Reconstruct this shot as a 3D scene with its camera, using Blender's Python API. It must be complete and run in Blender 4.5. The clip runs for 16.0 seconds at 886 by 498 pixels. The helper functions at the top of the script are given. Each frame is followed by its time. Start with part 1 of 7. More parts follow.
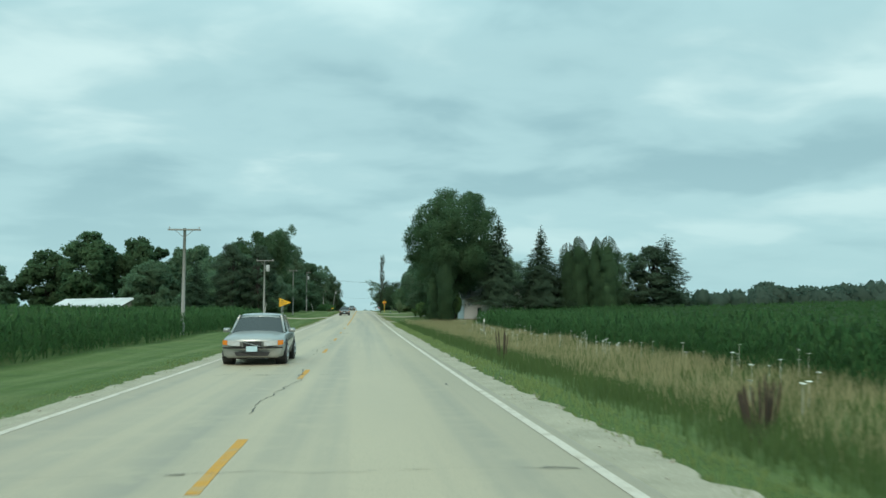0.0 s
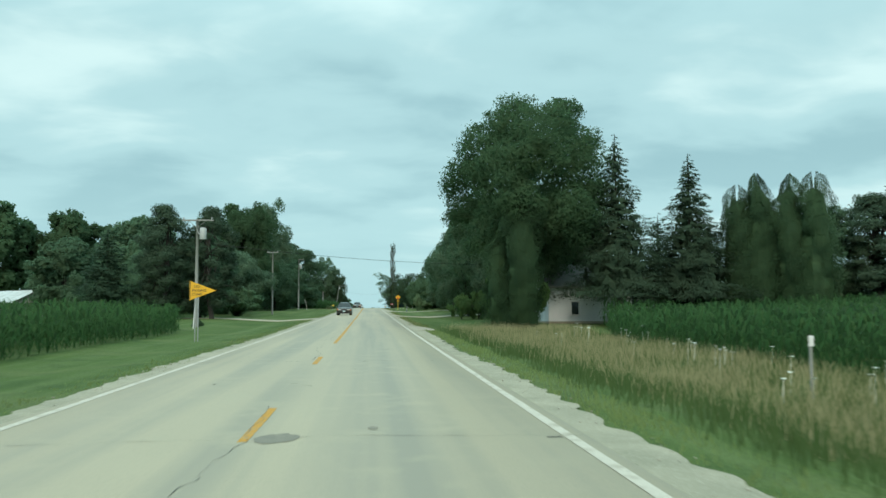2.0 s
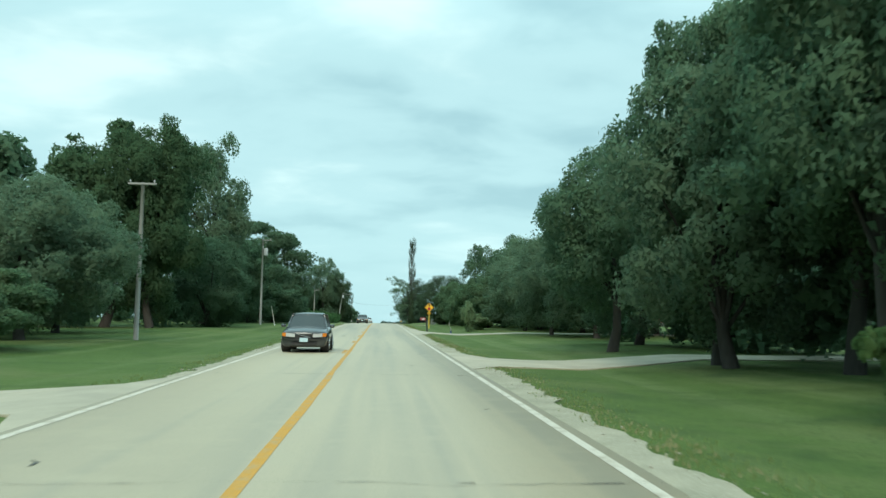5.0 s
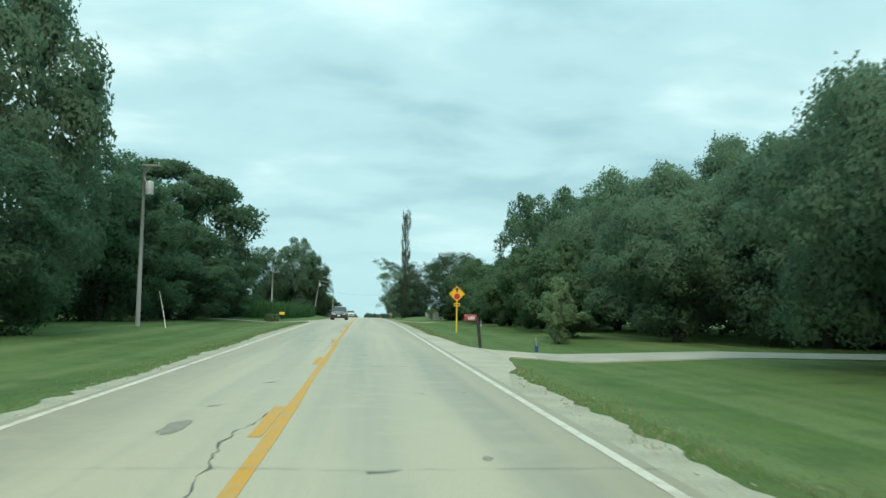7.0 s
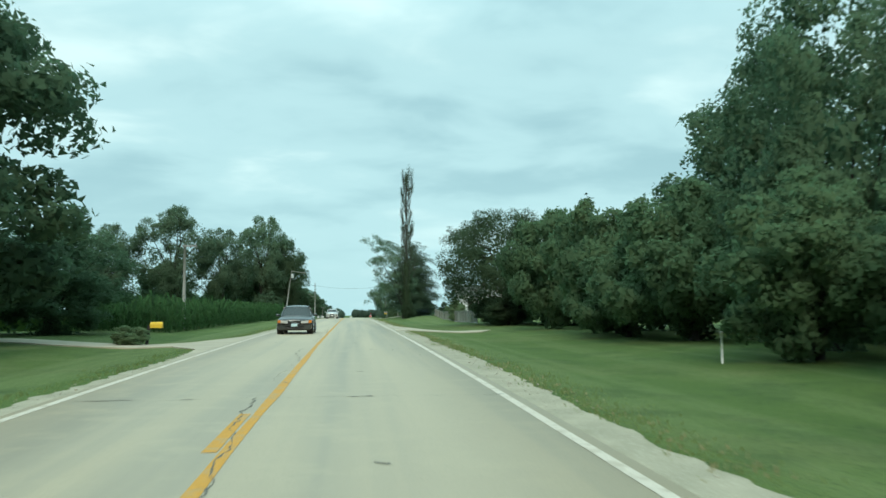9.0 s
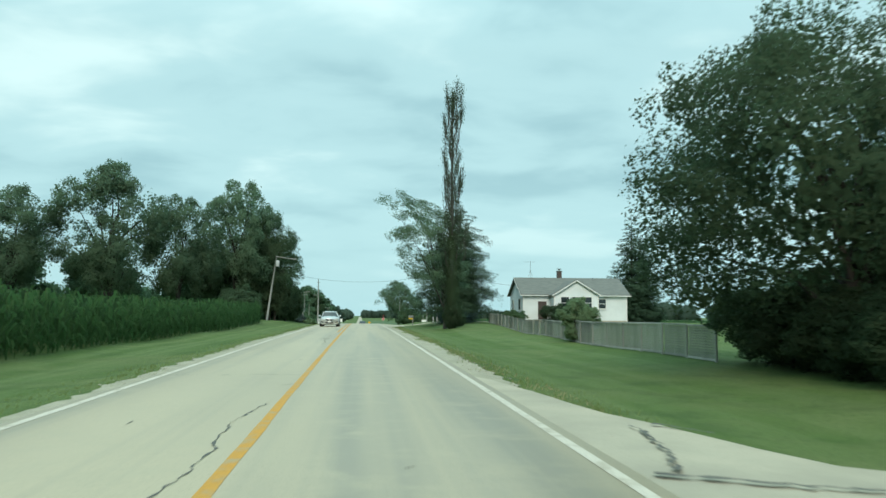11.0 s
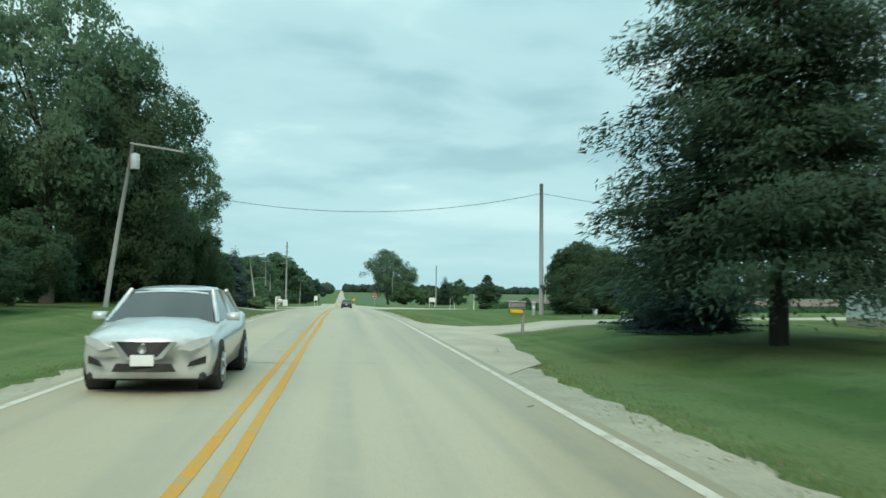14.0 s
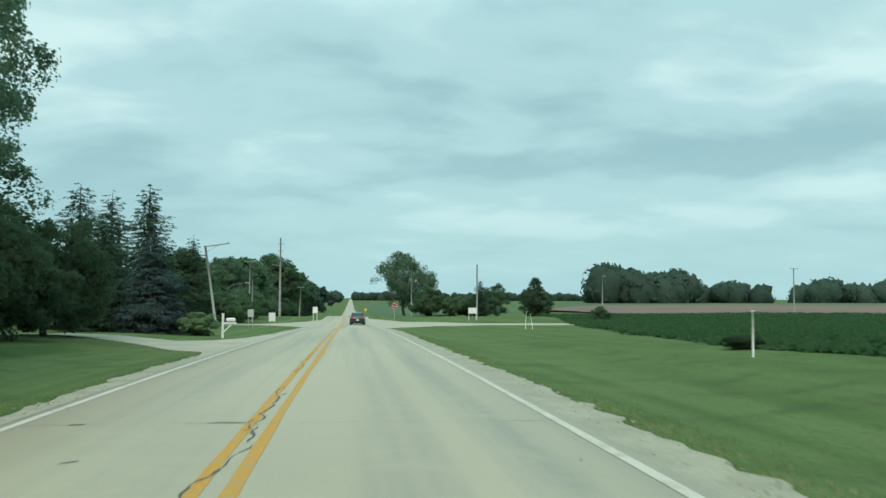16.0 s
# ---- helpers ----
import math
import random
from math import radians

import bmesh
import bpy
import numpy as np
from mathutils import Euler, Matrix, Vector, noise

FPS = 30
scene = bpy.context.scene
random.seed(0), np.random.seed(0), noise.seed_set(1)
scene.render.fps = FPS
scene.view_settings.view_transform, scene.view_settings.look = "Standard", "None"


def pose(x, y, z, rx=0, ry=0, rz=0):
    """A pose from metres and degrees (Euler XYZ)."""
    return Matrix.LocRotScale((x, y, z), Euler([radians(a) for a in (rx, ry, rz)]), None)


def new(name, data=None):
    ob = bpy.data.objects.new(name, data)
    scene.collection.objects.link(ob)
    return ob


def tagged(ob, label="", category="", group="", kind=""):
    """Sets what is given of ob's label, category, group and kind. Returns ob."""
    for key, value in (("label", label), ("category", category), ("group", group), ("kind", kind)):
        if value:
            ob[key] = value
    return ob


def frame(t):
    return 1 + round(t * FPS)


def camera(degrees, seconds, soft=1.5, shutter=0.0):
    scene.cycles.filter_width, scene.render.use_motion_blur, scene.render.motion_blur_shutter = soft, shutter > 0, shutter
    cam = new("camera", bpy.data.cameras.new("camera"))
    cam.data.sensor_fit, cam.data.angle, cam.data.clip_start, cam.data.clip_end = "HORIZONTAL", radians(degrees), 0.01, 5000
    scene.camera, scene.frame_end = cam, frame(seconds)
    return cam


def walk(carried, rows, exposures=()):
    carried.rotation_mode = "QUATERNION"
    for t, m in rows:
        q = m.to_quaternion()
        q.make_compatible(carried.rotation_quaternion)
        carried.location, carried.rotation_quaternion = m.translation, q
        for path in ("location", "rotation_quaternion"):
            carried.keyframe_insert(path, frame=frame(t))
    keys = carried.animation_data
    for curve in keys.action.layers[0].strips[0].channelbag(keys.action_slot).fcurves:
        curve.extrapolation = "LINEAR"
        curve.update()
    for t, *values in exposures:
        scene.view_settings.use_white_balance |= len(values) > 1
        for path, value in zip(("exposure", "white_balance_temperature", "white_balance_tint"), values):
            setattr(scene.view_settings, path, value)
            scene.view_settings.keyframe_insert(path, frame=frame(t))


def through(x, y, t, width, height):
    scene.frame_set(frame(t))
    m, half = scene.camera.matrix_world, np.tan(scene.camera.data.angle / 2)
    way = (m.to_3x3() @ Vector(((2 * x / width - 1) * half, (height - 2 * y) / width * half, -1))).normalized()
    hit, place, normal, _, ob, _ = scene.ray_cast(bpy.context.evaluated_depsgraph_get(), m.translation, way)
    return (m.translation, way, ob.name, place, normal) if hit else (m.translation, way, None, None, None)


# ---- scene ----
# ---------- camera and its drive ----------
cam = camera(55.38, 16.0, soft=1.5, shutter=0.15)
KNOTS_START, KNOTS_STEP, EYE = -20, 50.0, 1.504
KNOTS = [-0.02, 0.08, 0.47, 1.07, 1.74, 2.47, 2.78, 2.92, 2.8, 1.98, 0.85, 0.6, -0.6, -2.0, -3.2, -4.2, -5.0, -5.5, -5.8, -6.0, -6.1, -6.1, -6.1, -6.1]


def road_z(y):
    """Height of the road's crown along its length: a Catmull-Rom curve through KNOTS."""
    k = np.asarray(KNOTS)
    s = np.clip((np.asarray(y, float) - KNOTS_START) / KNOTS_STEP, 0, len(k) - 1.001)
    i = s.astype(int)
    u = s - i
    a, b, c, d = (k[np.clip(i + j, 0, len(k) - 1)] for j in (-1, 0, 1, 2))
    return b + 0.5 * u * (c - a + u * (2 * a - 5 * b + 4 * c - d + u * (3 * (b - c) + d - a)))


# seconds, x, y, yaw, pitch, roll (degrees)
PATH = [
    (0, -0.05, -0.00, -5.48, 4.43, -0.04),
    (0.5, -0.07, 12.02, -4.93, 4.62, 0.72),
    (1, -0.05, 23.93, -4.75, 4.11, 0.52),
    (1.5, -0.06, 35.46, -5.07, 3.83, -0.11),
    (2, -0.05, 46.67, -4.99, 4.25, -0.25),
    (2.5, -0.06, 58.15, -4.44, 4.99, 0.28),
    (3, -0.17, 70.08, -3.71, 5.19, 1.21),
    (3.5, -0.22, 81.66, -3.55, 5.15, 1.76),
    (4, -0.20, 92.95, -3.56, 5.31, 1.46),
    (6.5, -0.26, 150.32, -5.11, 4.91, 0.55),
    (7, -0.36, 162.02, -5.27, 4.70, 0.87),
    (7.5, -0.32, 174.17, -5.74, 4.25, 0.51),
    (8, -0.24, 186.40, -6.36, 4.04, -0.66),
    (8.5, -0.19, 198.48, -6.35, 4.27, -0.47),
    (11, -0.14, 259.17, -5.53, 4.42, 0.35),
    (11.5, -0.16, 271.24, -4.98, 4.34, 0.08),
    (12, -0.26, 283.33, -5.07, 3.97, 0.13),
    (12.5, -0.36, 295.48, -5.70, 3.67, 0.17),
    (13, -0.46, 307.37, -6.00, 3.08, 0.51),
    (13.5, -0.40, 318.81, -6.16, 2.86, -0.29),
    (14, -0.50, 330.02, -6.79, 2.71, 0.75),
    (14.5, -0.45, 341.43, -7.61, 2.18, 0.56),
    (15, -0.46, 352.98, -7.75, 1.97, 0.20),
    (15.5, -0.48, 364.43, -7.10, 2.78, 0.44),
    (16, -0.45, 375.76, -6.20, 3.20, 0.22),
]

# the clip's own camera brightens as the dark groves fill its picture
EXPOSURES = [(0, 0.08), (2, 0.2), (3, 0.36), (4, 0.42), (6.5, 0.36), (8.5, 0.34), (11, 0.3), (12.5, 0.2), (13.5, 0.26), (14.5, 0.22), (15.2, 0.14), (16, 0.12)]
walk(cam, [(t, pose(x, y, float(road_z(y)) + EYE) @ pose(0, 0, 0, 0, 0, yaw) @ pose(0, 0, 0, 90 + pitch) @ pose(0, 0, 0, 0, 0, roll)) for t, x, y, yaw, pitch, roll in PATH], EXPOSURES)

# ---------- sky and sun: a bright overcast afternoon ----------
SUN_UP, SUN_ROUND = 38.0, 188.0


def make_sky():
    world = bpy.data.worlds.new("overcast_sky")
    scene.world = world
    world.use_nodes = True
    nt = world.node_tree
    nt.nodes.clear()
    N = nt.nodes.new
    out, bg = N("ShaderNodeOutputWorld"), N("ShaderNodeBackground")
    sky = N("ShaderNodeTexSky")
    sky.sky_type, sky.sun_disc = "NISHITA", False
    sky.sun_elevation, sky.sun_rotation = radians(SUN_UP), radians(SUN_ROUND)
    sky.dust_density, sky.air_density = 3.0, 1.0
    dim = N("ShaderNodeVectorMath")
    dim.operation = "SCALE"
    dim.inputs["Scale"].default_value = 0.09
    nt.links.new(sky.outputs[0], dim.inputs[0])
    co, sep = N("ShaderNodeTexCoord"), N("ShaderNodeSeparateXYZ")
    nt.links.new(co.outputs["Generated"], sep.inputs[0])

    def mth(op, a, b=None):
        n = N("ShaderNodeMath")
        n.operation = op
        for slot, v in zip(n.inputs, (a, b)):
            if v is None:
                continue
            if isinstance(v, (int, float)):
                slot.default_value = v
            else:
                nt.links.new(v, slot)
        return n.outputs[0]

    up = mth("ABSOLUTE", sep.outputs["Z"])
    deep = mth("ADD", up, 0.2)
    flat = N("ShaderNodeCombineXYZ")
    nt.links.new(mth("DIVIDE", sep.outputs["X"], deep), flat.inputs["X"])
    nt.links.new(mth("DIVIDE", sep.outputs["Y"], deep), flat.inputs["Y"])

    def cloud(scale, detail, rough, shift, stretch=(1, 1, 1)):
        mp = N("ShaderNodeMapping")
        mp.inputs["Location"].default_value = shift
        mp.inputs["Scale"].default_value = stretch
        nz = N("ShaderNodeTexNoise")
        nz.inputs["Scale"].default_value, nz.inputs["Detail"].default_value = scale, detail
        nz.inputs["Roughness"].default_value = rough
        nz.inputs["Distortion"].default_value = 0.25
        nt.links.new(flat.outputs[0], mp.inputs[0])
        nt.links.new(mp.outputs[0], nz.inputs["Vector"])
        return nz.outputs["Fac"]

    big = cloud(1.35, 2.5, 0.45, (3.1, 7.4, 0), (0.7, 1.0, 1))
    mid = cloud(3.6, 4.0, 0.5, (11.0, 2.0, 0), (0.8, 1.0, 1))
    mask = mth("ADD", mth("MULTIPLY", big, 0.66), mth("MULTIPLY", mid, 0.34))
    ramp = N("ShaderNodeValToRGB")
    ramp.color_ramp.interpolation = "EASE"
    e = ramp.color_ramp.elements
    e[0].position, e[0].color = 0.38, (0.315, 0.54, 0.575, 1)
    e[1].position, e[1].color = 0.66, (0.64, 0.88, 0.865, 1)
    mdl = e.new(0.52)
    mdl.color = (0.435, 0.69, 0.71, 1)
    nt.links.new(mask, ramp.inputs[0])
    # near the horizon the layers merge into a pale blue-green
    haze = N("ShaderNodeMix")
    haze.data_type = "RGBA"
    haze.inputs[7].default_value = (0.43, 0.70, 0.73, 1)
    nt.links.new(ramp.outputs[0], haze.inputs[6])
    hz = N("ShaderNodeMapRange")
    hz.inputs["From Min"].default_value, hz.inputs["From Max"].default_value = 0.17, 0.02
    hz.inputs["To Min"].default_value, hz.inputs["To Max"].default_value = 0.0, 0.85
    nt.links.new(up, hz.inputs["Value"])
    nt.links.new(hz.outputs[0], haze.inputs[0])
    # an overcast sky is brighter overhead than at the horizon
    gain = N("ShaderNodeMapRange")
    gain.inputs["From Min"].default_value, gain.inputs["From Max"].default_value = 0.30, 0.95
    gain.inputs["To Min"].default_value, gain.inputs["To Max"].default_value = 1.0, 1.9
    nt.links.new(up, gain.inputs["Value"])
    lift = N("ShaderNodeVectorMath")
    lift.operation = "SCALE"
    nt.links.new(haze.outputs[2], lift.inputs[0])
    nt.links.new(gain.outputs[0], lift.inputs["Scale"])
    mix = N("ShaderNodeMix")
    mix.data_type = "RGBA"
    mix.inputs[0].default_value = 0.9
    nt.links.new(dim.outputs[0], mix.inputs[6])
    nt.links.new(lift.outputs[0], mix.inputs[7])
    nt.links.new(mix.outputs[2], bg.inputs["Color"])
    bg.inputs["Strength"].default_value = 1.0
    nt.links.new(bg.outputs[0], out.inputs[0])


make_sky()
sun_data = bpy.data.lights.new("sun", "SUN")
sun_data.energy, sun_data.angle, sun_data.color = 1.75, radians(25), (1.0, 0.91, 0.74)
sun = new("sun", sun_data)
sun.matrix_world = pose(0, 0, 60) @ pose(0, 0, 0, 0, 0, -SUN_ROUND) @ pose(0, 0, 0, -(90 - SUN_UP))

# ---------- materials ----------
def nodes_of(name):
    m = bpy.data.materials.new(name)
    m.use_nodes = True
    t = m.node_tree
    return m, t, t.nodes["Principled BSDF"]


def add_noise(t, scale, detail=4.0, rough=0.55, stretch=None, coord="Object"):
    co = t.nodes.new("ShaderNodeTexCoord")
    nz = t.nodes.new("ShaderNodeTexNoise")
    nz.inputs["Scale"].default_value, nz.inputs["Detail"].default_value, nz.inputs["Roughness"].default_value = scale, detail, rough
    src = co.outputs[coord]
    if stretch:
        mp = t.nodes.new("ShaderNodeMapping")
        mp.inputs["Scale"].default_value = stretch
        t.links.new(src, mp.inputs[0])
        src = mp.outputs[0]
    t.links.new(src, nz.inputs["Vector"])
    return nz.outputs["Fac"]


def blend(t, fac, a, b, lo=0.0, hi=1.0):
    """Mix of two colours (tuples or sockets) by fac between lo and hi."""
    mr = t.nodes.new("ShaderNodeMapRange")
    mr.inputs["From Min"].default_value, mr.inputs["From Max"].default_value = lo, hi
    t.links.new(fac, mr.inputs["Value"])
    mx = t.nodes.new("ShaderNodeMix")
    mx.data_type = "RGBA"
    t.links.new(mr.outputs[0], mx.inputs[0])
    for slot, v in ((mx.inputs[6], a), (mx.inputs[7], b)):
        if isinstance(v, tuple):
            slot.default_value = (*v, 1)
        else:
            t.links.new(v, slot)
    return mx.outputs[2]


def add_bump(t, bsdf, fac, dist, strength=0.6):
    b = t.nodes.new("ShaderNodeBump")
    b.inputs["Distance"].default_value, b.inputs["Strength"].default_value = dist, strength
    t.links.new(fac, b.inputs["Height"])
    t.links.new(b.outputs[0], bsdf.inputs["Normal"])


def surface(name, a, b, scale=6.0, fine=60.0, rough=0.7, metal=0.0, bump=0.004, c=None, stretch=None, spec=0.4):
    """A worn two-scale surface: colours a and b by broad noise, c by fine grain, and a little relief."""
    m, t, s = nodes_of(name)
    broad, grain = add_noise(t, scale, 5, stretch=stretch), add_noise(t, fine, 3, stretch=stretch)
    col = blend(t, broad, a, b, 0.35, 0.65)
    col = blend(t, grain, col, c or tuple(v * 0.72 for v in a), 0.52, 0.85)
    t.links.new(col, s.inputs["Base Color"])
    s.inputs["Roughness"].default_value, s.inputs["Metallic"].default_value = rough, metal
    s.inputs["Specular IOR Level"].default_value = spec
    if bump:
        add_bump(t, s, grain, bump)
    return m


def toned(m):
    """Gives each object that wears the material its own tone."""
    t = m.node_tree
    s = t.nodes["Principled BSDF"]
    src = s.inputs["Base Color"].links[0].from_socket
    inf, mr, hs = t.nodes.new("ShaderNodeObjectInfo"), t.nodes.new("ShaderNodeMapRange"), t.nodes.new("ShaderNodeHueSaturation")
    mr.inputs["To Min"].default_value, mr.inputs["To Max"].default_value = 0.72, 1.18
    t.links.new(inf.outputs["Random"], mr.inputs["Value"])
    t.links.new(mr.outputs[0], hs.inputs["Value"])
    t.links.new(src, hs.inputs["Color"])
    t.links.new(hs.outputs[0], s.inputs["Base Color"])
    return m


def foliage(name, dark, light, tip=None, through=0.62):
    """Leaves: each one its own shade, a little light passing through."""
    m, t, s = nodes_of(name)
    geo = t.nodes.new("ShaderNodeNewGeometry")
    inf = t.nodes.new("ShaderNodeObjectInfo")
    col = blend(t, geo.outputs["Random Per Island"], dark, light, -0.5, 1.5)
    patches = add_noise(t, 0.45, 4)
    col = blend(t, patches, col, tip or tuple(0.5 * (p + q) for p, q in zip(dark, light)), 0.45, 0.75)
    hs = t.nodes.new("ShaderNodeHueSaturation")
    mr = t.nodes.new("ShaderNodeMapRange")
    mr.inputs["To Min"].default_value, mr.inputs["To Max"].default_value = 0.86, 1.14
    t.links.new(inf.outputs["Random"], mr.inputs["Value"])
    t.links.new(mr.outputs[0], hs.inputs["Value"])
    t.links.new(col, hs.inputs["Color"])
    t.links.new(hs.outputs[0], s.inputs["Base Color"])
    s.inputs["Roughness"].default_value = 0.75
    s.inputs["Specular IOR Level"].default_value = 0.15
    tr = t.nodes.new("ShaderNodeBsdfTranslucent")
    t.links.new(hs.outputs[0], tr.inputs["Color"])
    mx = t.nodes.new("ShaderNodeMixShader")
    mx.inputs[0].default_value = through
    out = t.nodes["Material Output"]
    t.links.new(s.outputs[0], mx.inputs[1])
    t.links.new(tr.outputs[0], mx.inputs[2])
    t.links.new(mx.outputs[0], out.inputs[0])
    return m


def paint(name, col, rough=0.35, metal=0.0, coat=0.0):
    m, t, s = nodes_of(name)
    g = add_noise(t, 9.0, 4)
    t.links.new(blend(t, g, tuple(v * 0.9 for v in col), col, 0.3, 0.7), s.inputs["Base Color"])
    s.inputs["Roughness"].default_value, s.inputs["Metallic"].default_value = rough, metal
    s.inputs["Coat Weight"].default_value = coat
    return m


def ground_material():
    m, t, s = nodes_of("mown_grass_ground")
    broad, mid, fine = add_noise(t, 0.05, 4), add_noise(t, 0.7, 5), add_noise(t, 14.0, 4)
    swath = add_noise(t, 0.55, 2, stretch=(1.6, 0.02, 1))
    col = blend(t, broad, (0.066, 0.115, 0.030), (0.090, 0.143, 0.039), 0.35, 0.65)
    col = blend(t, swath, col, (0.125, 0.174, 0.064), 0.45, 0.68)
    col = blend(t, mid, col, (0.047, 0.085, 0.027), 0.5, 0.8)
    dry = add_noise(t, 0.22, 6, 0.65)
    col = blend(t, dry, col, (0.136, 0.166, 0.064), 0.5, 0.75)
    col = blend(t, fine, col, (0.036, 0.065, 0.022), 0.5, 0.8)
    t.links.new(col, s.inputs["Base Color"])
    s.inputs["Roughness"].default_value, s.inputs["Specular IOR Level"].default_value = 0.9, 0.15
    add_bump(t, s, fine, 0.05, 0.8)
    return m


def concrete_material():
    """Old pale pavement: tyre-darkened bands along each lane, blotches, grain, and oil between the wheels."""
    m, t, s = nodes_of("old_concrete_pavement")
    broad, mid, fine = add_noise(t, 0.22, 4, stretch=(1, 0.25, 1)), add_noise(t, 1.6, 5), add_noise(t, 45.0, 3)
    long = add_noise(t, 1.15, 3, stretch=(1, 0.015, 1))
    col = blend(t, broad, (0.449, 0.386, 0.264), (0.38, 0.331, 0.232), 0.35, 0.65)
    col = blend(t, long, col, (0.285, 0.263, 0.2), 0.45, 0.68)
    col = blend(t, mid, col, (0.415, 0.365, 0.252), 0.5, 0.8)
    col = blend(t, fine, col, (0.285, 0.254, 0.18), 0.5, 0.85)
    t.links.new(col, s.inputs["Base Color"])
    s.inputs["Roughness"].default_value, s.inputs["Specular IOR Level"].default_value = 0.55, 0.5
    add_bump(t, s, fine, 0.003, 0.5)
    return m


def worn_paint(name, col, under):
    """Road paint worn through to the concrete in specks."""
    m, t, s = nodes_of(name)
    wear, fine = add_noise(t, 3.0, 6, 0.7), add_noise(t, 30, 3)
    c = blend(t, fine, col, tuple(v * 0.8 for v in col), 0.4, 0.7)
    c = blend(t, wear, c, under, 0.5, 0.66)
    t.links.new(c, s.inputs["Base Color"])
    s.inputs["Roughness"].default_value = 0.7
    return m


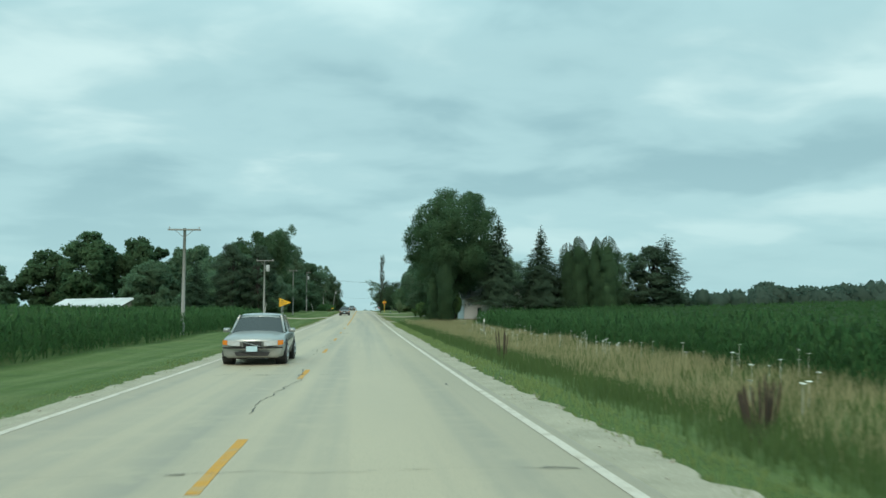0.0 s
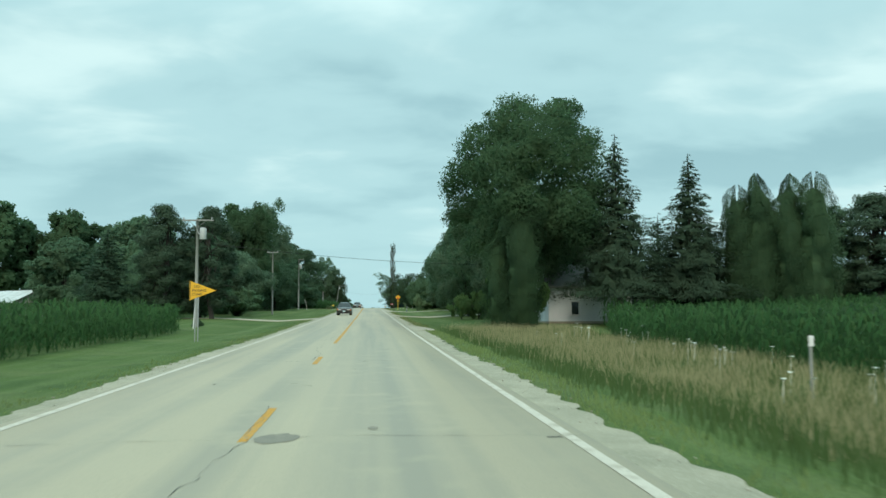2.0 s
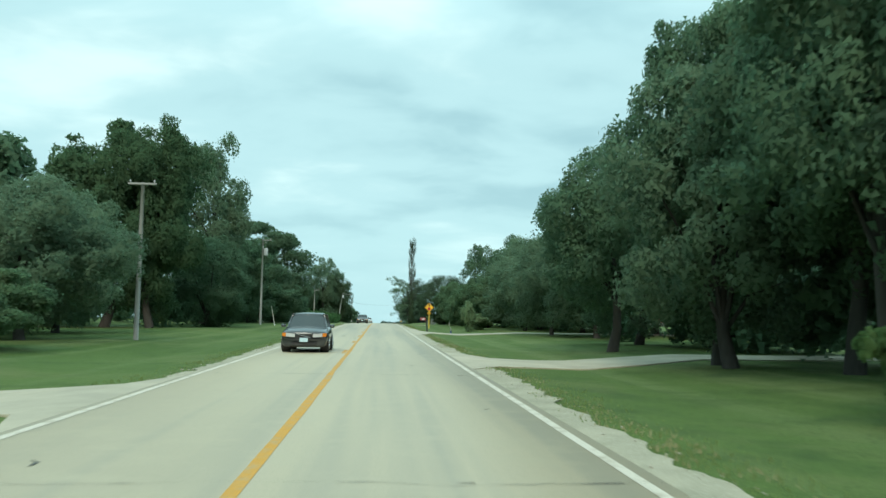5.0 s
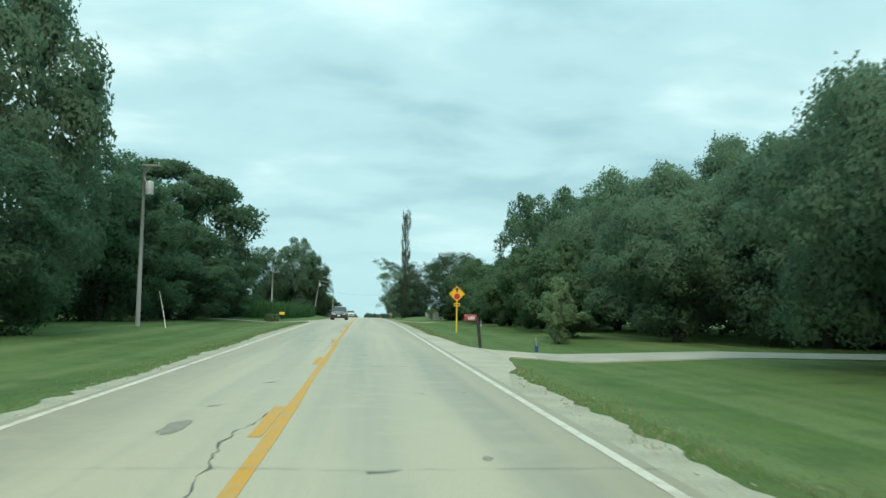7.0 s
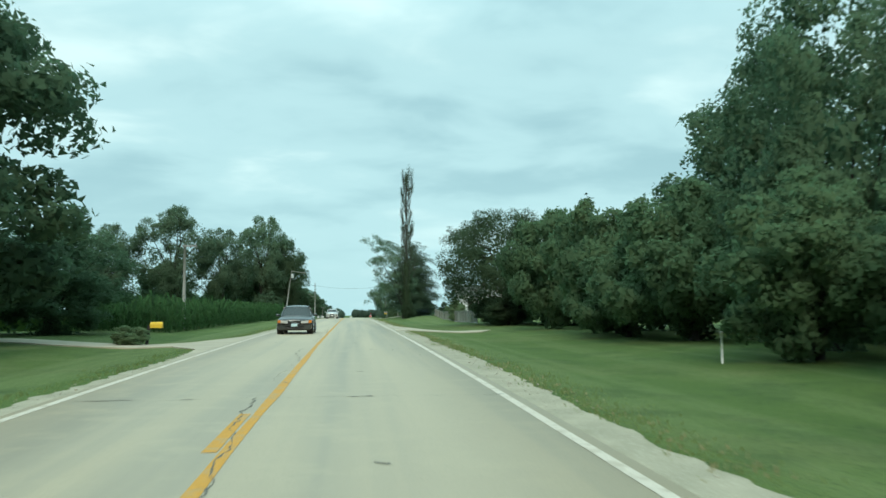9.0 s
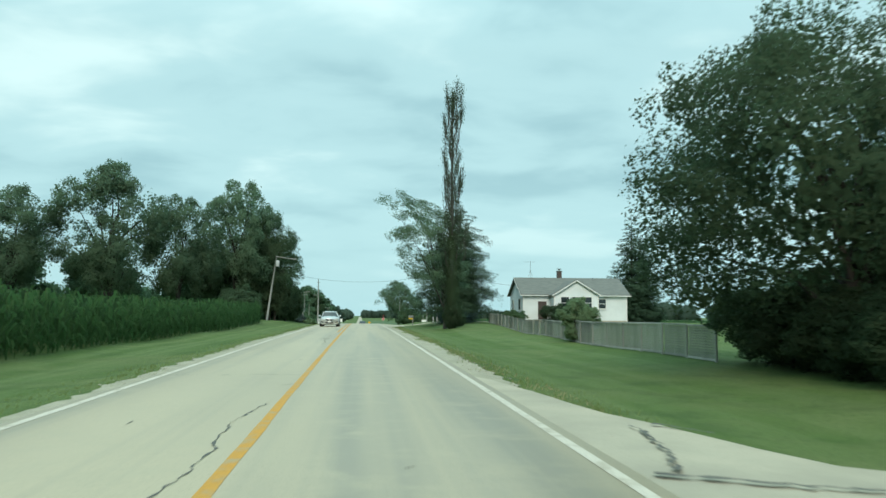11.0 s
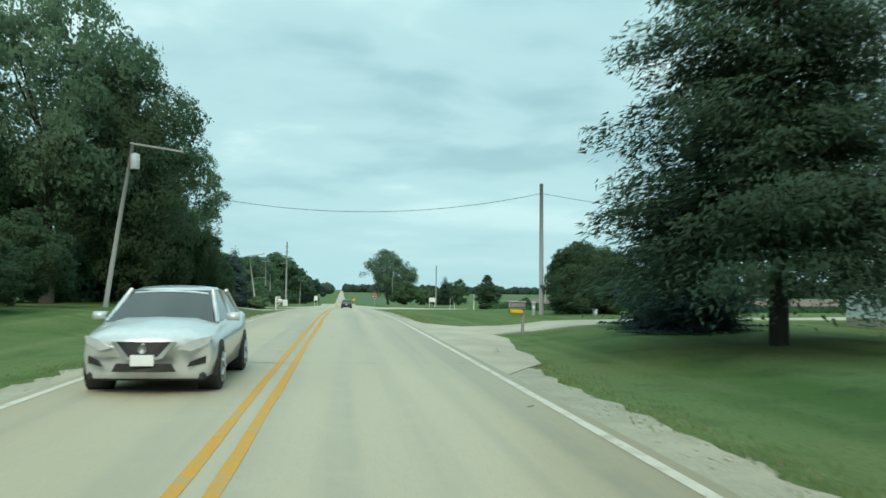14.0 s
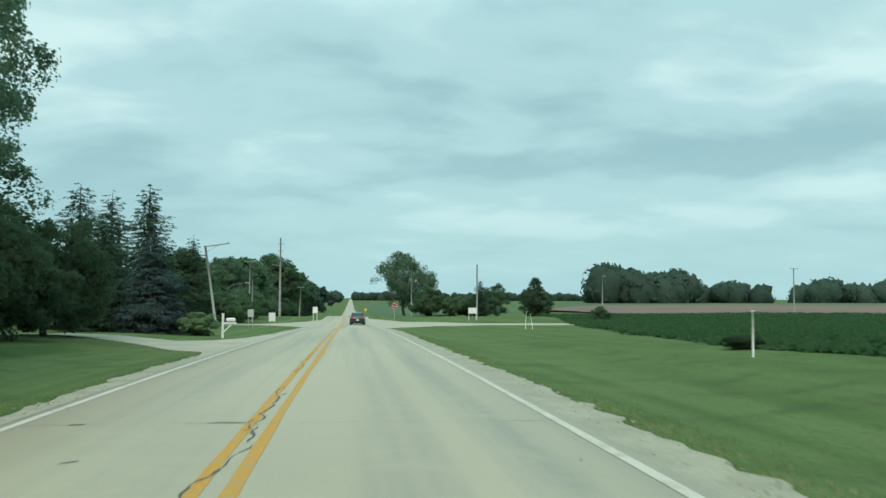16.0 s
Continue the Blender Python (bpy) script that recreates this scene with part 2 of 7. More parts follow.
MAT = dict(
    ground=ground_material(),
    concrete=concrete_material(),
    white_line=worn_paint("white_road_paint", (0.584, 0.539, 0.449), (0.374, 0.329, 0.247)),
    yellow_line=worn_paint("yellow_road_paint", (0.551, 0.273, 0.0256), (0.367, 0.28, 0.146)),
    tar=surface("dark_joint_filler", (0.07, 0.07, 0.06), (0.13, 0.13, 0.11), 4, 40),
    gravel=surface("pale_gravel_shoulder", (0.36, 0.335, 0.25), (0.27, 0.26, 0.19), 1.2, 22, 0.95, c=(0.5, 0.46, 0.37), bump=0.025),
    patch=surface("dark_road_repair", (0.2, 0.19, 0.155), (0.26, 0.24, 0.19), 6, 40, 0.9),
    stone=surface("loose_pale_stone", (0.5, 0.47, 0.39), (0.36, 0.335, 0.27), 20, 60, 0.9, bump=0.0),
    drive=surface("worn_driveway", (0.44, 0.4, 0.305), (0.34, 0.315, 0.245), 0.6, 25, 0.9, bump=0.006),
    old_drive=surface("old_grey_drive", (0.37, 0.345, 0.275), (0.28, 0.265, 0.215), 0.7, 25, 0.9, bump=0.006),
    crop=foliage("corn_leaf", (0.055, 0.12, 0.043), (0.082, 0.162, 0.056), (0.066, 0.138, 0.049)),
    soy=foliage("soybean_leaf", (0.055, 0.125, 0.052), (0.083, 0.162, 0.064)),
    grass=foliage("green_grass_blade", (0.068, 0.119, 0.0382), (0.119, 0.178, 0.0638), (0.0935, 0.145, 0.051)),
    verge=foliage("short_verge_grass", (0.17, 0.24, 0.085), (0.27, 0.34, 0.135), (0.21, 0.275, 0.1)),
    dry=foliage("dry_grass_blade", (0.31, 0.29, 0.15), (0.52, 0.465, 0.28), (0.35, 0.335, 0.175)),
    maple=foliage("maple_leaf", (0.076, 0.146, 0.074), (0.11, 0.192, 0.092), (0.064, 0.126, 0.066)),
    oak=foliage("dark_broad_leaf", (0.102, 0.182, 0.110), (0.144, 0.240, 0.133), (0.089, 0.160, 0.096)),
    ash=foliage("grey_green_leaf", (0.127, 0.205, 0.128), (0.173, 0.265, 0.160), (0.113, 0.184, 0.116)),
    shrub=foliage("shrub_leaf", (0.105, 0.185, 0.100), (0.150, 0.240, 0.121), (0.093, 0.166, 0.092)),
    bright=foliage("bright_shrub_leaf", (0.16, 0.25, 0.13), (0.25, 0.36, 0.2), (0.19, 0.28, 0.15)),
    edge_shrub=foliage("overgrown_shrub_leaf", (0.085, 0.165, 0.065), (0.15, 0.25, 0.09), (0.12, 0.21, 0.07)),
    needle=foliage("dark_needle", (0.038, 0.076, 0.046), (0.06, 0.102, 0.06), (0.034, 0.068, 0.042), through=0.35),
    pine=foliage("old_pine_needle", (0.058, 0.1, 0.064), (0.088, 0.138, 0.084), (0.05, 0.088, 0.056), through=0.4),
    deep_needle=foliage("shaded_spruce_needle", (0.045, 0.08, 0.05), (0.068, 0.106, 0.062), (0.04, 0.072, 0.044), through=0.35),
    blue=foliage("blue_needle", (0.05, 0.084, 0.08), (0.088, 0.126, 0.12), (0.054, 0.088, 0.084), through=0.3),
    thuja=foliage("arborvitae_spray", (0.036, 0.076, 0.036), (0.056, 0.102, 0.046), (0.032, 0.068, 0.034), through=0.3),
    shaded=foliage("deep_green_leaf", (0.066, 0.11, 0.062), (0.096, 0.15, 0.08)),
    sucker=foliage("shaded_sucker_leaf", (0.05, 0.085, 0.046), (0.075, 0.115, 0.06)),
    poplar=foliage("sparse_poplar_leaf", (0.05, 0.075, 0.05), (0.085, 0.115, 0.075), through=0.3),
    bark=surface("grey_bark", (0.05, 0.046, 0.038), (0.033, 0.031, 0.026), 3, 20, 0.9, bump=0.02, stretch=(1, 1, 0.25)),
    pole=surface("weathered_pole_timber", (0.30, 0.31, 0.29), (0.21, 0.215, 0.20), 2, 40, 0.85, stretch=(1, 1, 0.05)),
    fence=toned(surface("silvered_fence_wood", (0.33, 0.33, 0.295), (0.23, 0.23, 0.21), 2, 30, 0.9, stretch=(1, 1, 0.2))),
    siding=surface("white_siding", (0.70, 0.75, 0.76), (0.62, 0.67, 0.68), 0.8, 40, 0.6, bump=0.001),
    stucco=surface("white_stucco", (0.82, 0.85, 0.86), (0.74, 0.78, 0.79), 1.2, 50, 0.8, bump=0.004),
    white=surface("white_paint", (0.76, 0.77, 0.75), (0.66, 0.67, 0.66), 3, 40, 0.55, bump=0.001),
    shingle=surface("grey_roof_shingle", (0.17, 0.18, 0.165), (0.125, 0.135, 0.125), 1.5, 25, 0.9, stretch=(1, 3, 3)),
    metal_roof=surface("pale_metal_roof", (0.62, 0.66, 0.66), (0.5, 0.54, 0.54), 0.4, 20, 0.45, bump=0.0),
    red=surface("red_painted_metal", (0.285, 0.0413, 0.045), (0.225, 0.0375, 0.0375), 4, 30, 0.5),
    dull_red=surface("faded_red_roof_metal", (0.3, 0.06, 0.055), (0.23, 0.05, 0.046), 0.6, 20, 0.6),
    poplar_bark=surface("pale_grey_bark", (0.085, 0.087, 0.075), (0.055, 0.057, 0.05), 3, 20, 0.9, bump=0.02, stretch=(1, 1, 0.25)),
    brick=surface("dark_brick", (0.085, 0.062, 0.055), (0.06, 0.048, 0.045), 6, 40, 0.85),
    steel=surface("galvanised_steel", (0.42, 0.44, 0.44), (0.34, 0.36, 0.36), 5, 50, 0.45, 0.8, bump=0.001),
    grey_tank=surface("grey_enamel", (0.45, 0.47, 0.47), (0.38, 0.4, 0.4), 4, 40, 0.45),
    sign_yellow=surface("yellow_sign_sheet", (0.78, 0.42, 0.02), (0.7, 0.38, 0.02), 2, 40, 0.45, bump=0.0, c=(0.7, 0.38, 0.02)),
    sign_green_yellow=surface("yellow_painted_post", (0.66, 0.47, 0.05), (0.56, 0.4, 0.05), 3, 40, 0.5),
    sign_red=surface("red_sign_sheet", (0.46, 0.035, 0.03), (0.38, 0.03, 0.03), 2, 40, 0.5, bump=0.0),
    black=surface("black_plastic", (0.018, 0.018, 0.018), (0.03, 0.03, 0.03), 5, 50, 0.6, bump=0.001),
    rubber=surface("tyre_rubber", (0.02, 0.02, 0.02), (0.035, 0.034, 0.032), 5, 50, 0.85, bump=0.002),
    silver=paint("silver_car_paint", (0.336, 0.352, 0.335), 0.32, 0.55, 0.6),
    pale_silver=paint("pale_silver_car_paint", (0.58, 0.61, 0.61), 0.3, 0.4, 0.6),
    charcoal=paint("charcoal_car_paint", (0.045, 0.052, 0.055), 0.3, 0.3, 0.7),
    dark_red=paint("red_car_paint", (0.2, 0.025, 0.022), 0.3, 0.1, 0.7),
    navy=paint("dark_car_paint", (0.02, 0.024, 0.03), 0.28, 0.2, 0.8),
    glass=paint("dark_tinted_glass", (0.025, 0.032, 0.032), 0.06, 0.0, 0.0),
    lens=paint("clear_headlight", (0.55, 0.57, 0.57), 0.18, 0.1, 0.8),
    amber=paint("amber_lens", (0.7, 0.22, 0.03), 0.2, 0.0, 0.6),
    tail=paint("red_tail_lens", (0.4, 0.02, 0.02), 0.2, 0.0, 0.6),
    plate=paint("pale_plate", (0.45, 0.62, 0.68), 0.5),
    window=paint("dark_window_glass", (0.02, 0.028, 0.03), 0.05),
    dirt=surface("turned_red_soil", (0.2, 0.125, 0.095), (0.15, 0.1, 0.08), 0.05, 2, 0.95),
    crop_far=surface("far_field_green", (0.07, 0.125, 0.045), (0.05, 0.1, 0.04), 0.02, 0.6, 0.95),
    # leaf green made paler and bluer: the haze of distance is in the colour
    wood_far=foliage("hazed_far_leaf", (0.078, 0.128, 0.101), (0.124, 0.186, 0.14)),
    petal=surface("white_flower_head", (0.75, 0.76, 0.7), (0.65, 0.67, 0.6), 30, 80, 0.8, bump=0.0),
    dock=surface("dried_dock_seed", (0.075, 0.052, 0.036), (0.05, 0.042, 0.03), 20, 60, 0.9),
    yellow_box=surface("yellow_newspaper_tube", (0.72, 0.48, 0.03), (0.62, 0.42, 0.03), 4, 40, 0.5),
    blue_bin=surface("blue_barrel_plastic", (0.03, 0.07, 0.22), (0.03, 0.06, 0.17), 4, 40, 0.5),
)


# ---------- helpers ----------
def rand(seed):
    return np.random.default_rng(abs(int(seed)))


def build_mesh(name, verts, faces, mat, smooth=False, normals=None):
    """A mesh from an array of corners and an array (or list) of equal-sided faces."""
    verts = np.asarray(verts, np.float32).reshape(-1, 3)
    me = bpy.data.meshes.new(name)
    if isinstance(faces, np.ndarray):
        n, k = faces.shape
        me.vertices.add(len(verts))
        me.vertices.foreach_set("co", verts.ravel())
        me.loops.add(n * k)
        me.loops.foreach_set("vertex_index", faces.astype(np.int32).ravel())
        me.polygons.add(n)
        me.polygons.foreach_set("loop_start", np.arange(0, n * k, k, dtype=np.int32))
        me.polygons.foreach_set("loop_total", np.full(n, k, np.int32))
        me.update(calc_edges=True)
    else:
        me.from_pydata(verts.tolist(), [], faces)
        me.update()
    if smooth:
        me.polygons.foreach_set("use_smooth", np.ones(len(me.polygons), bool))
    if normals is not None:
        me.polygons.foreach_set("use_smooth", np.ones(len(me.polygons), bool))
        me.normals_split_custom_set_from_vertices(normals.tolist())
    me.materials.append(MAT[mat] if isinstance(mat, str) else mat)
    return me


def part(name, mesh, parent=None, label="", at=None):
    ob = new(name, mesh)
    ob.parent = parent
    if at is not None:
        ob.matrix_basis = at
    if label:
        tagged(ob, label)
    return ob


def thing(name, label, category, x, y, z=None, turn=0.0, group="", scale=(1, 1, 1)):
    """An empty at the foot of a thing that stands on the ground there."""
    ob = new(name)
    ob.empty_display_size = 0.2
    z = ground_z(x, y) if z is None else z
    ob.matrix_basis = pose(x, y, float(z), 0, 0, turn) @ Matrix.Diagonal((*scale, 1))
    return tagged(ob, label, category, group)


def bm_mesh(name, bm, mat, smooth=False):
    me = bpy.data.meshes.new(name)
    bm.to_mesh(me)
    bm.free()
    if smooth:
        me.polygons.foreach_set("use_smooth", np.ones(len(me.polygons), bool))
    me.materials.append(MAT[mat] if isinstance(mat, str) else mat)
    return me


def box(name, size, mat, at=(0, 0, 0), bevel=0.01, turn=(0, 0, 0)):
    """A box with softened edges, centred on at."""
    bm = bmesh.new()
    bmesh.ops.create_cube(bm, size=1.0)
    bmesh.ops.scale(bm, vec=size, verts=bm.verts)
    if bevel:
        bmesh.ops.bevel(bm, geom=bm.edges[:], offset=min(bevel, min(size) * 0.4), segments=1, affect="EDGES")
    bmesh.ops.transform(bm, matrix=pose(*at, *turn), verts=bm.verts)
    return bm_mesh(name, bm, mat)


def tube_arrays(points, radii, sides=8, cap=True):
    """Rings of corners along a line of points."""
    pts = np.asarray(points, float)
    ring = np.linspace(0, 2 * np.pi, sides, endpoint=False)
    verts, faces = [], []
    for i, p in enumerate(pts):
        d = pts[min(i + 1, len(pts) - 1)] - pts[max(i - 1, 0)]
        d = d / (np.linalg.norm(d) + 1e-9)
        a = np.cross(d, (0, 0, 1) if abs(d[2]) < 0.9 else (1, 0, 0))
        a /= np.linalg.norm(a)
        b = np.cross(d, a)
        verts.append(p + radii[i] * (np.cos(ring)[:, None] * a + np.sin(ring)[:, None] * b))
    for i in range(len(pts) - 1):
        for j in range(sides):
            k = (j + 1) % sides
            faces.append((i * sides + j, i * sides + k, (i + 1) * sides + k, (i + 1) * sides + j))
    if cap:
        faces.append(tuple(range(sides)))
        faces.append(tuple(reversed(range((len(pts) - 1) * sides, len(pts) * sides))))
    return np.concatenate(verts), faces


def tube(name, points, radii, mat, sides=8, smooth=True):
    if isinstance(radii, (int, float)):
        radii = [radii] * len(points)
    v, f = tube_arrays(points, radii, sides)
    return build_mesh(name, v, f, mat, smooth)


def join_arrays(pieces):
    verts, faces, n = [], [], 0
    for v, f in pieces:
        verts.append(v)
        faces += [tuple(i + n for i in q) for q in f]
        n += len(v)
    return np.concatenate(verts), faces


def wobble(x, y, s, seed=0.0):
    """A cheap smooth noise of about -1 to 1."""
    return (np.sin(x * s * 1.3 + seed) * np.cos(y * s * 0.9 + seed * 2.1) + np.sin(x * s * 0.55 - y * s * 0.7 + seed * 0.7)) * 0.5


# ---------- ground and road ----------
EDGE_R, EDGE_L, LINE_R, LINE_L, LINE_C = 2.46, -4.76, 2.24, -4.56, -1.45


def side_z(x):
    """Height of the ground beside the road, by its distance from the crown."""
    x = np.asarray(x, float)
    out = np.where(x > 0, x - 3.2, -x - 5.5)
    return np.interp(out, [-2, 0, 1.5, 3.5, 6.0, 9.0, 60, 400], [-0.07, -0.07, -0.16, -0.26, -0.16, -0.02, 0.0, 0.0])


def ground_z(x, y):
    x, y = np.asarray(x, float), np.asarray(y, float)
    far = np.clip((np.abs(x) - 60) / 400, 0, 1) * np.clip((900 - y) / 400, 0, 1)
    level = np.clip((x - 25) / 60, 0, 1) * np.clip(0.9 - road_z(y), 0, None) * np.clip((y - 440) / 60, 0, 1) * np.clip((1250 - y) / 400, 0, 1)
    soft = side_z(x) * np.clip((470 - y) / 25, 0, 1) - 0.07 * np.clip((y - 445) / 25, 0, 1)
    bank = 0.5 * np.clip((-x - 7.5) / 4, 0, 1) * np.clip((y - 335) / 32, 0, 1) * np.clip((432 - y) / 30, 0, 1)
    ditch = 0.34 * np.clip((x - 4.6) / 3.4, 0, 1) * np.clip((44 - x) / 24, 0, 1) * np.clip((101 - y) / 14, 0, 1)
    bank = bank - ditch + 0.38 * np.clip((x - 4.8) / 3.5, 0, 1) * np.clip((y - 318) / 20, 0, 1) * np.clip((425 - y) / 30, 0, 1)
    return level + bank + road_z(y) * (1 - 0.6 * np.clip(far, 0, 1)) + soft + 0.05 * wobble(x, y, 0.35) * np.clip((np.abs(x + 1) - 5) / 3, 0, 1)


def sheet(name, xs, ys, zfun, mat):
    gx, gy = np.meshgrid(xs, ys)
    verts = np.stack([gx, gy, zfun(gx, gy)], -1).reshape(-1, 3)
    n, m = len(ys), len(xs)
    i = (np.arange(n - 1)[:, None] * m + np.arange(m - 1)[None]).ravel()
    return build_mesh(name, verts, np.stack([i, i + 1, i + m + 1, i + m], 1), mat, True)


GX = np.unique(np.concatenate([np.linspace(-16, 14, 61), np.linspace(-60, -16, 30), np.linspace(14, 60, 30), [-2600, -1500, -800, -450, -260, -170, -110, -80, 80, 110, 170, 260, 450, 800, 1500, 2600]]))
GY = np.unique(np.concatenate([np.arange(-30, 560, 2.5), np.arange(560, 900, 20), [-600, -300, -150, -80, -50, 1000, 1200, 1500, 2000, 2800, 4200]]))
tagged(new("ground", sheet("ground", GX, GY, ground_z, "ground")), "mown green roadside grass running out to the fields", "ground", kind="structure")

ROAD_Y = np.concatenate([np.arange(-30, 620, 2.0), [660, 720, 800, 1000, 1400, 2000, 3000]])


def far_drop(y):
    return road_z(y)


def band(name, x0, x1, y0, y1, lift, mat, parent=None, step=2.0, jitter=0.0, seed=0, skirt=0.0, gaps=None):
    """A strip along the road between x0 and x1, with ragged edges by jitter (both edges of a line by a little)."""
    r = rand(seed)
    ys = np.arange(y0, y1 + step * 0.5, step)
    ys[-1] = y1
    a = x0 + jitter * 0.2 * r.normal(size=len(ys))
    rag = r.normal(size=len(ys) + 2) * 0.6
    b = x1 + jitter * (np.convolve(rag, [0.3, 0.4, 0.3], "valid") * 1.2 + wobble(ys, 0 * ys, 0.25, seed))
    z = far_drop(ys) + lift
    verts = np.concatenate([np.stack([a, ys, z], 1), np.stack([b, ys, z], 1)])
    n = len(ys)
    i = np.arange(n - 1)
    faces = np.stack([i, i + n, i + n + 1, i + 1], 1) if x1 > x0 else np.stack([i + n, i, i + 1, i + n + 1], 1)
    return part(name, build_mesh(name, verts, faces, mat), parent)


def road_slab():
    """The pavement: a slab with a thickness at both edges, a little crowned."""
    xs = np.array([EDGE_L - 0.02, EDGE_L, -3.0, LINE_C, 0.5, EDGE_R, EDGE_R + 0.02])
    ys = ROAD_Y
    gx, gy = np.meshgrid(xs, ys)
    z = far_drop(gy)
    z[:, 0] -= 0.12
    z[:, -1] -= 0.12
    n, m = len(ys), len(xs)
    i = (np.arange(n - 1)[:, None] * m + np.arange(m - 1)[None]).ravel()
    me = build_mesh("road", np.stack([gx, gy, z], -1), np.stack([i, i + 1, i + m + 1, i + m], 1), "concrete")
    return tagged(new("road", me), "pale worn concrete two-lane country road", "road", kind="structure")


road = road_slab()
band("edge_line", LINE_R - 0.065, LINE_R + 0.065, -25, 600, 0.004, "white_line", road, 1.0, 0.008, 1)
band("edge_line", LINE_L - 0.065, LINE_L + 0.065, -25, 600, 0.004, "white_line", road, 1.0, 0.008, 2)
for k in range(-3, 6):
    band("centre_dash", LINE_C - 0.06, LINE_C + 0.06, 7.3 + 12.25 * k, 10.4 + 12.25 * k, 0.004, "yellow_line", road, 0.4, 0.012, 20 + k)
band("centre_line", LINE_C - 0.01, LINE_C + 0.13, 80, 600, 0.004, "yellow_line", road, 1.0, 0.02, 3)
for k in range(-1, 6):
    band("centre_dash", LINE_C - 0.19, LINE_C - 0.03, 160.0 + 11.85 * k, 162.9 + 11.85 * k, 0.004, "yellow_line", road, 0.4, 0.012, 40 + k)
band("centre_line", LINE_C - 0.30, LINE_C - 0.17, 318, 600, 0.004, "yellow_line", road, 1.0, 0.02, 4)
band("edge_gap", 2.47, 2.55, -25, 450, -0.05, "tar", road, 0.5, 0.05, 5)


def crack(points, width, seed, mat="tar"):
    """A wandering crack: a thin ragged ribbon a hair above the concrete."""
    r = rand(seed)
    p = np.asarray(points, float)
    seg = np.hypot(*np.diff(p, axis=0).T)
    s = np.concatenate([[0], np.cumsum(seg)])
    q = np.arange(0, s[-1], 0.18)
    x, y = np.interp(q, s, p[:, 0]), np.interp(q, s, p[:, 1])
    d = np.array([p[-1][0] - p[0][0], p[-1][1] - p[0][1]])
    nrm = np.array([-d[1], d[0]]) / np.hypot(*d)
    off = np.cumsum(r.normal(size=len(q)) * 0.035)
    off = off - np.linspace(off[0], off[-1], len(q))
    w = width * np.clip(0.55 + 0.45 * r.normal(size=len(q)), 0.12, 1.6)
    a = np.stack([x + nrm[0] * (off - w / 2), y + nrm[1] * (off - w / 2)], 1)
    b = np.stack([x + nrm[0] * (off + w / 2), y + nrm[1] * (off + w / 2)], 1)
    v = np.concatenate([a, b])
    v = np.column_stack([v, far_drop(v[:, 1]) + 0.006])
    n = len(q)
    i = np.arange(n - 1)
    return part("crack", build_mesh("crack", v, np.stack([i, i + n, i + n + 1, i + 1], 1), mat), road)


def crack_set():
    r = rand(77)
    # along the centre joint, broken into pieces
    y = -5.0
    while y < 400:
        ln = r.uniform(4, 11)
        if r.random() < 0.65 and not (290 < y < 330 or 255 < y < 275 or 6 < y < 24 or 350 < y < 382):
            crack([(-1.62 + r.normal() * 0.04, y), (-1.66 + r.normal() * 0.06, y + ln)], r.uniform(0.012, 0.028), int(y * 7) + 500)
        y += ln + r.uniform(0.5, 4)
    joints = [8.2, 20.9, 33.8, 45.0, 56.3, 69.6, 83.2, 96.5, 110, 123.4, 137, 150.5, 156.8, 169.9, 183.1, 197.2, 210.5, 224, 238, 252, 265.6, 279.0, 291.8, 304.3, 320.3, 333.6, 347, 360.2, 373.3, 386.7, 400]
    for i, jy in enumerate(joints):
        for x0, x1 in ((EDGE_L, -3.2), (-3.0, -1.2), (-0.4, 0.9), (1.4, EDGE_R)):
            if r.random() < 0.6:
                a, b = sorted(r.uniform(x0, x1, 2))
                crack([(a, jy + r.normal() * 0.05), (max(b, a + 0.35), jy + r.normal() * 0.06)], r.uniform(0.025, 0.08), 900 + 7 * i + int(10 * x1))
        crack([(EDGE_L, jy), (EDGE_R, jy + 0.03)], 0.012, 2000 + i)
    # short scattered spalls
    for i in range(120):
        x, y = r.uniform(EDGE_L + 0.3, EDGE_R - 0.3), r.uniform(4, 400)
        crack([(x, y), (x + r.uniform(-0.3, 0.3), y + r.uniform(0.1, 0.5))], r.uniform(0.02, 0.07), 3000 + i)


crack_set()
crack([(-1.78, 296.5), (-1.82, 301.0), (-1.64, 304.2), (-1.72, 308.0), (-1.62, 313.5), (-1.6, 318.0)], 0.035, 41)
crack([(-2.25, 304.3), (-1.4, 304.35)], 0.09, 42)
crack([(-1.85, 321.5), (-1.7, 324.5), (-1.9, 326.0), (-1.66, 328.5)], 0.035, 43)
crack([(-1.74, 382.5), (-1.6, 385.0), (-1.76, 387.0), (-1.62, 390.0)], 0.035, 46)
crack([(-1.66, 362.2), (-1.6, 363.4)], 0.03, 47)
crack([(-1.75, 262.5), (-1.72, 268.0), (-1.62, 273.0)], 0.035, 44)
crack([(-1.72, 13.0), (-1.62, 17.5), (-1.6, 23.0)], 0.03, 45)


def road_patch(x, y, a, b, seed, mat="patch"):
    """A thin irregular dark repair on the pavement."""
    r = rand(seed)
    t = np.linspace(0, 2 * np.pi, 22, endpoint=False)
    k = 1 + 0.16 * np.sin(2 * t + seed) + 0.1 * r.normal(size=22)
    v = np.stack([x + a * k * np.cos(t), y + b * k * np.sin(t), far_drop(y + b * k * np.sin(t)) + 0.005], 1)
    part("repair", build_mesh("repair", v, [tuple(range(22))], mat), road)


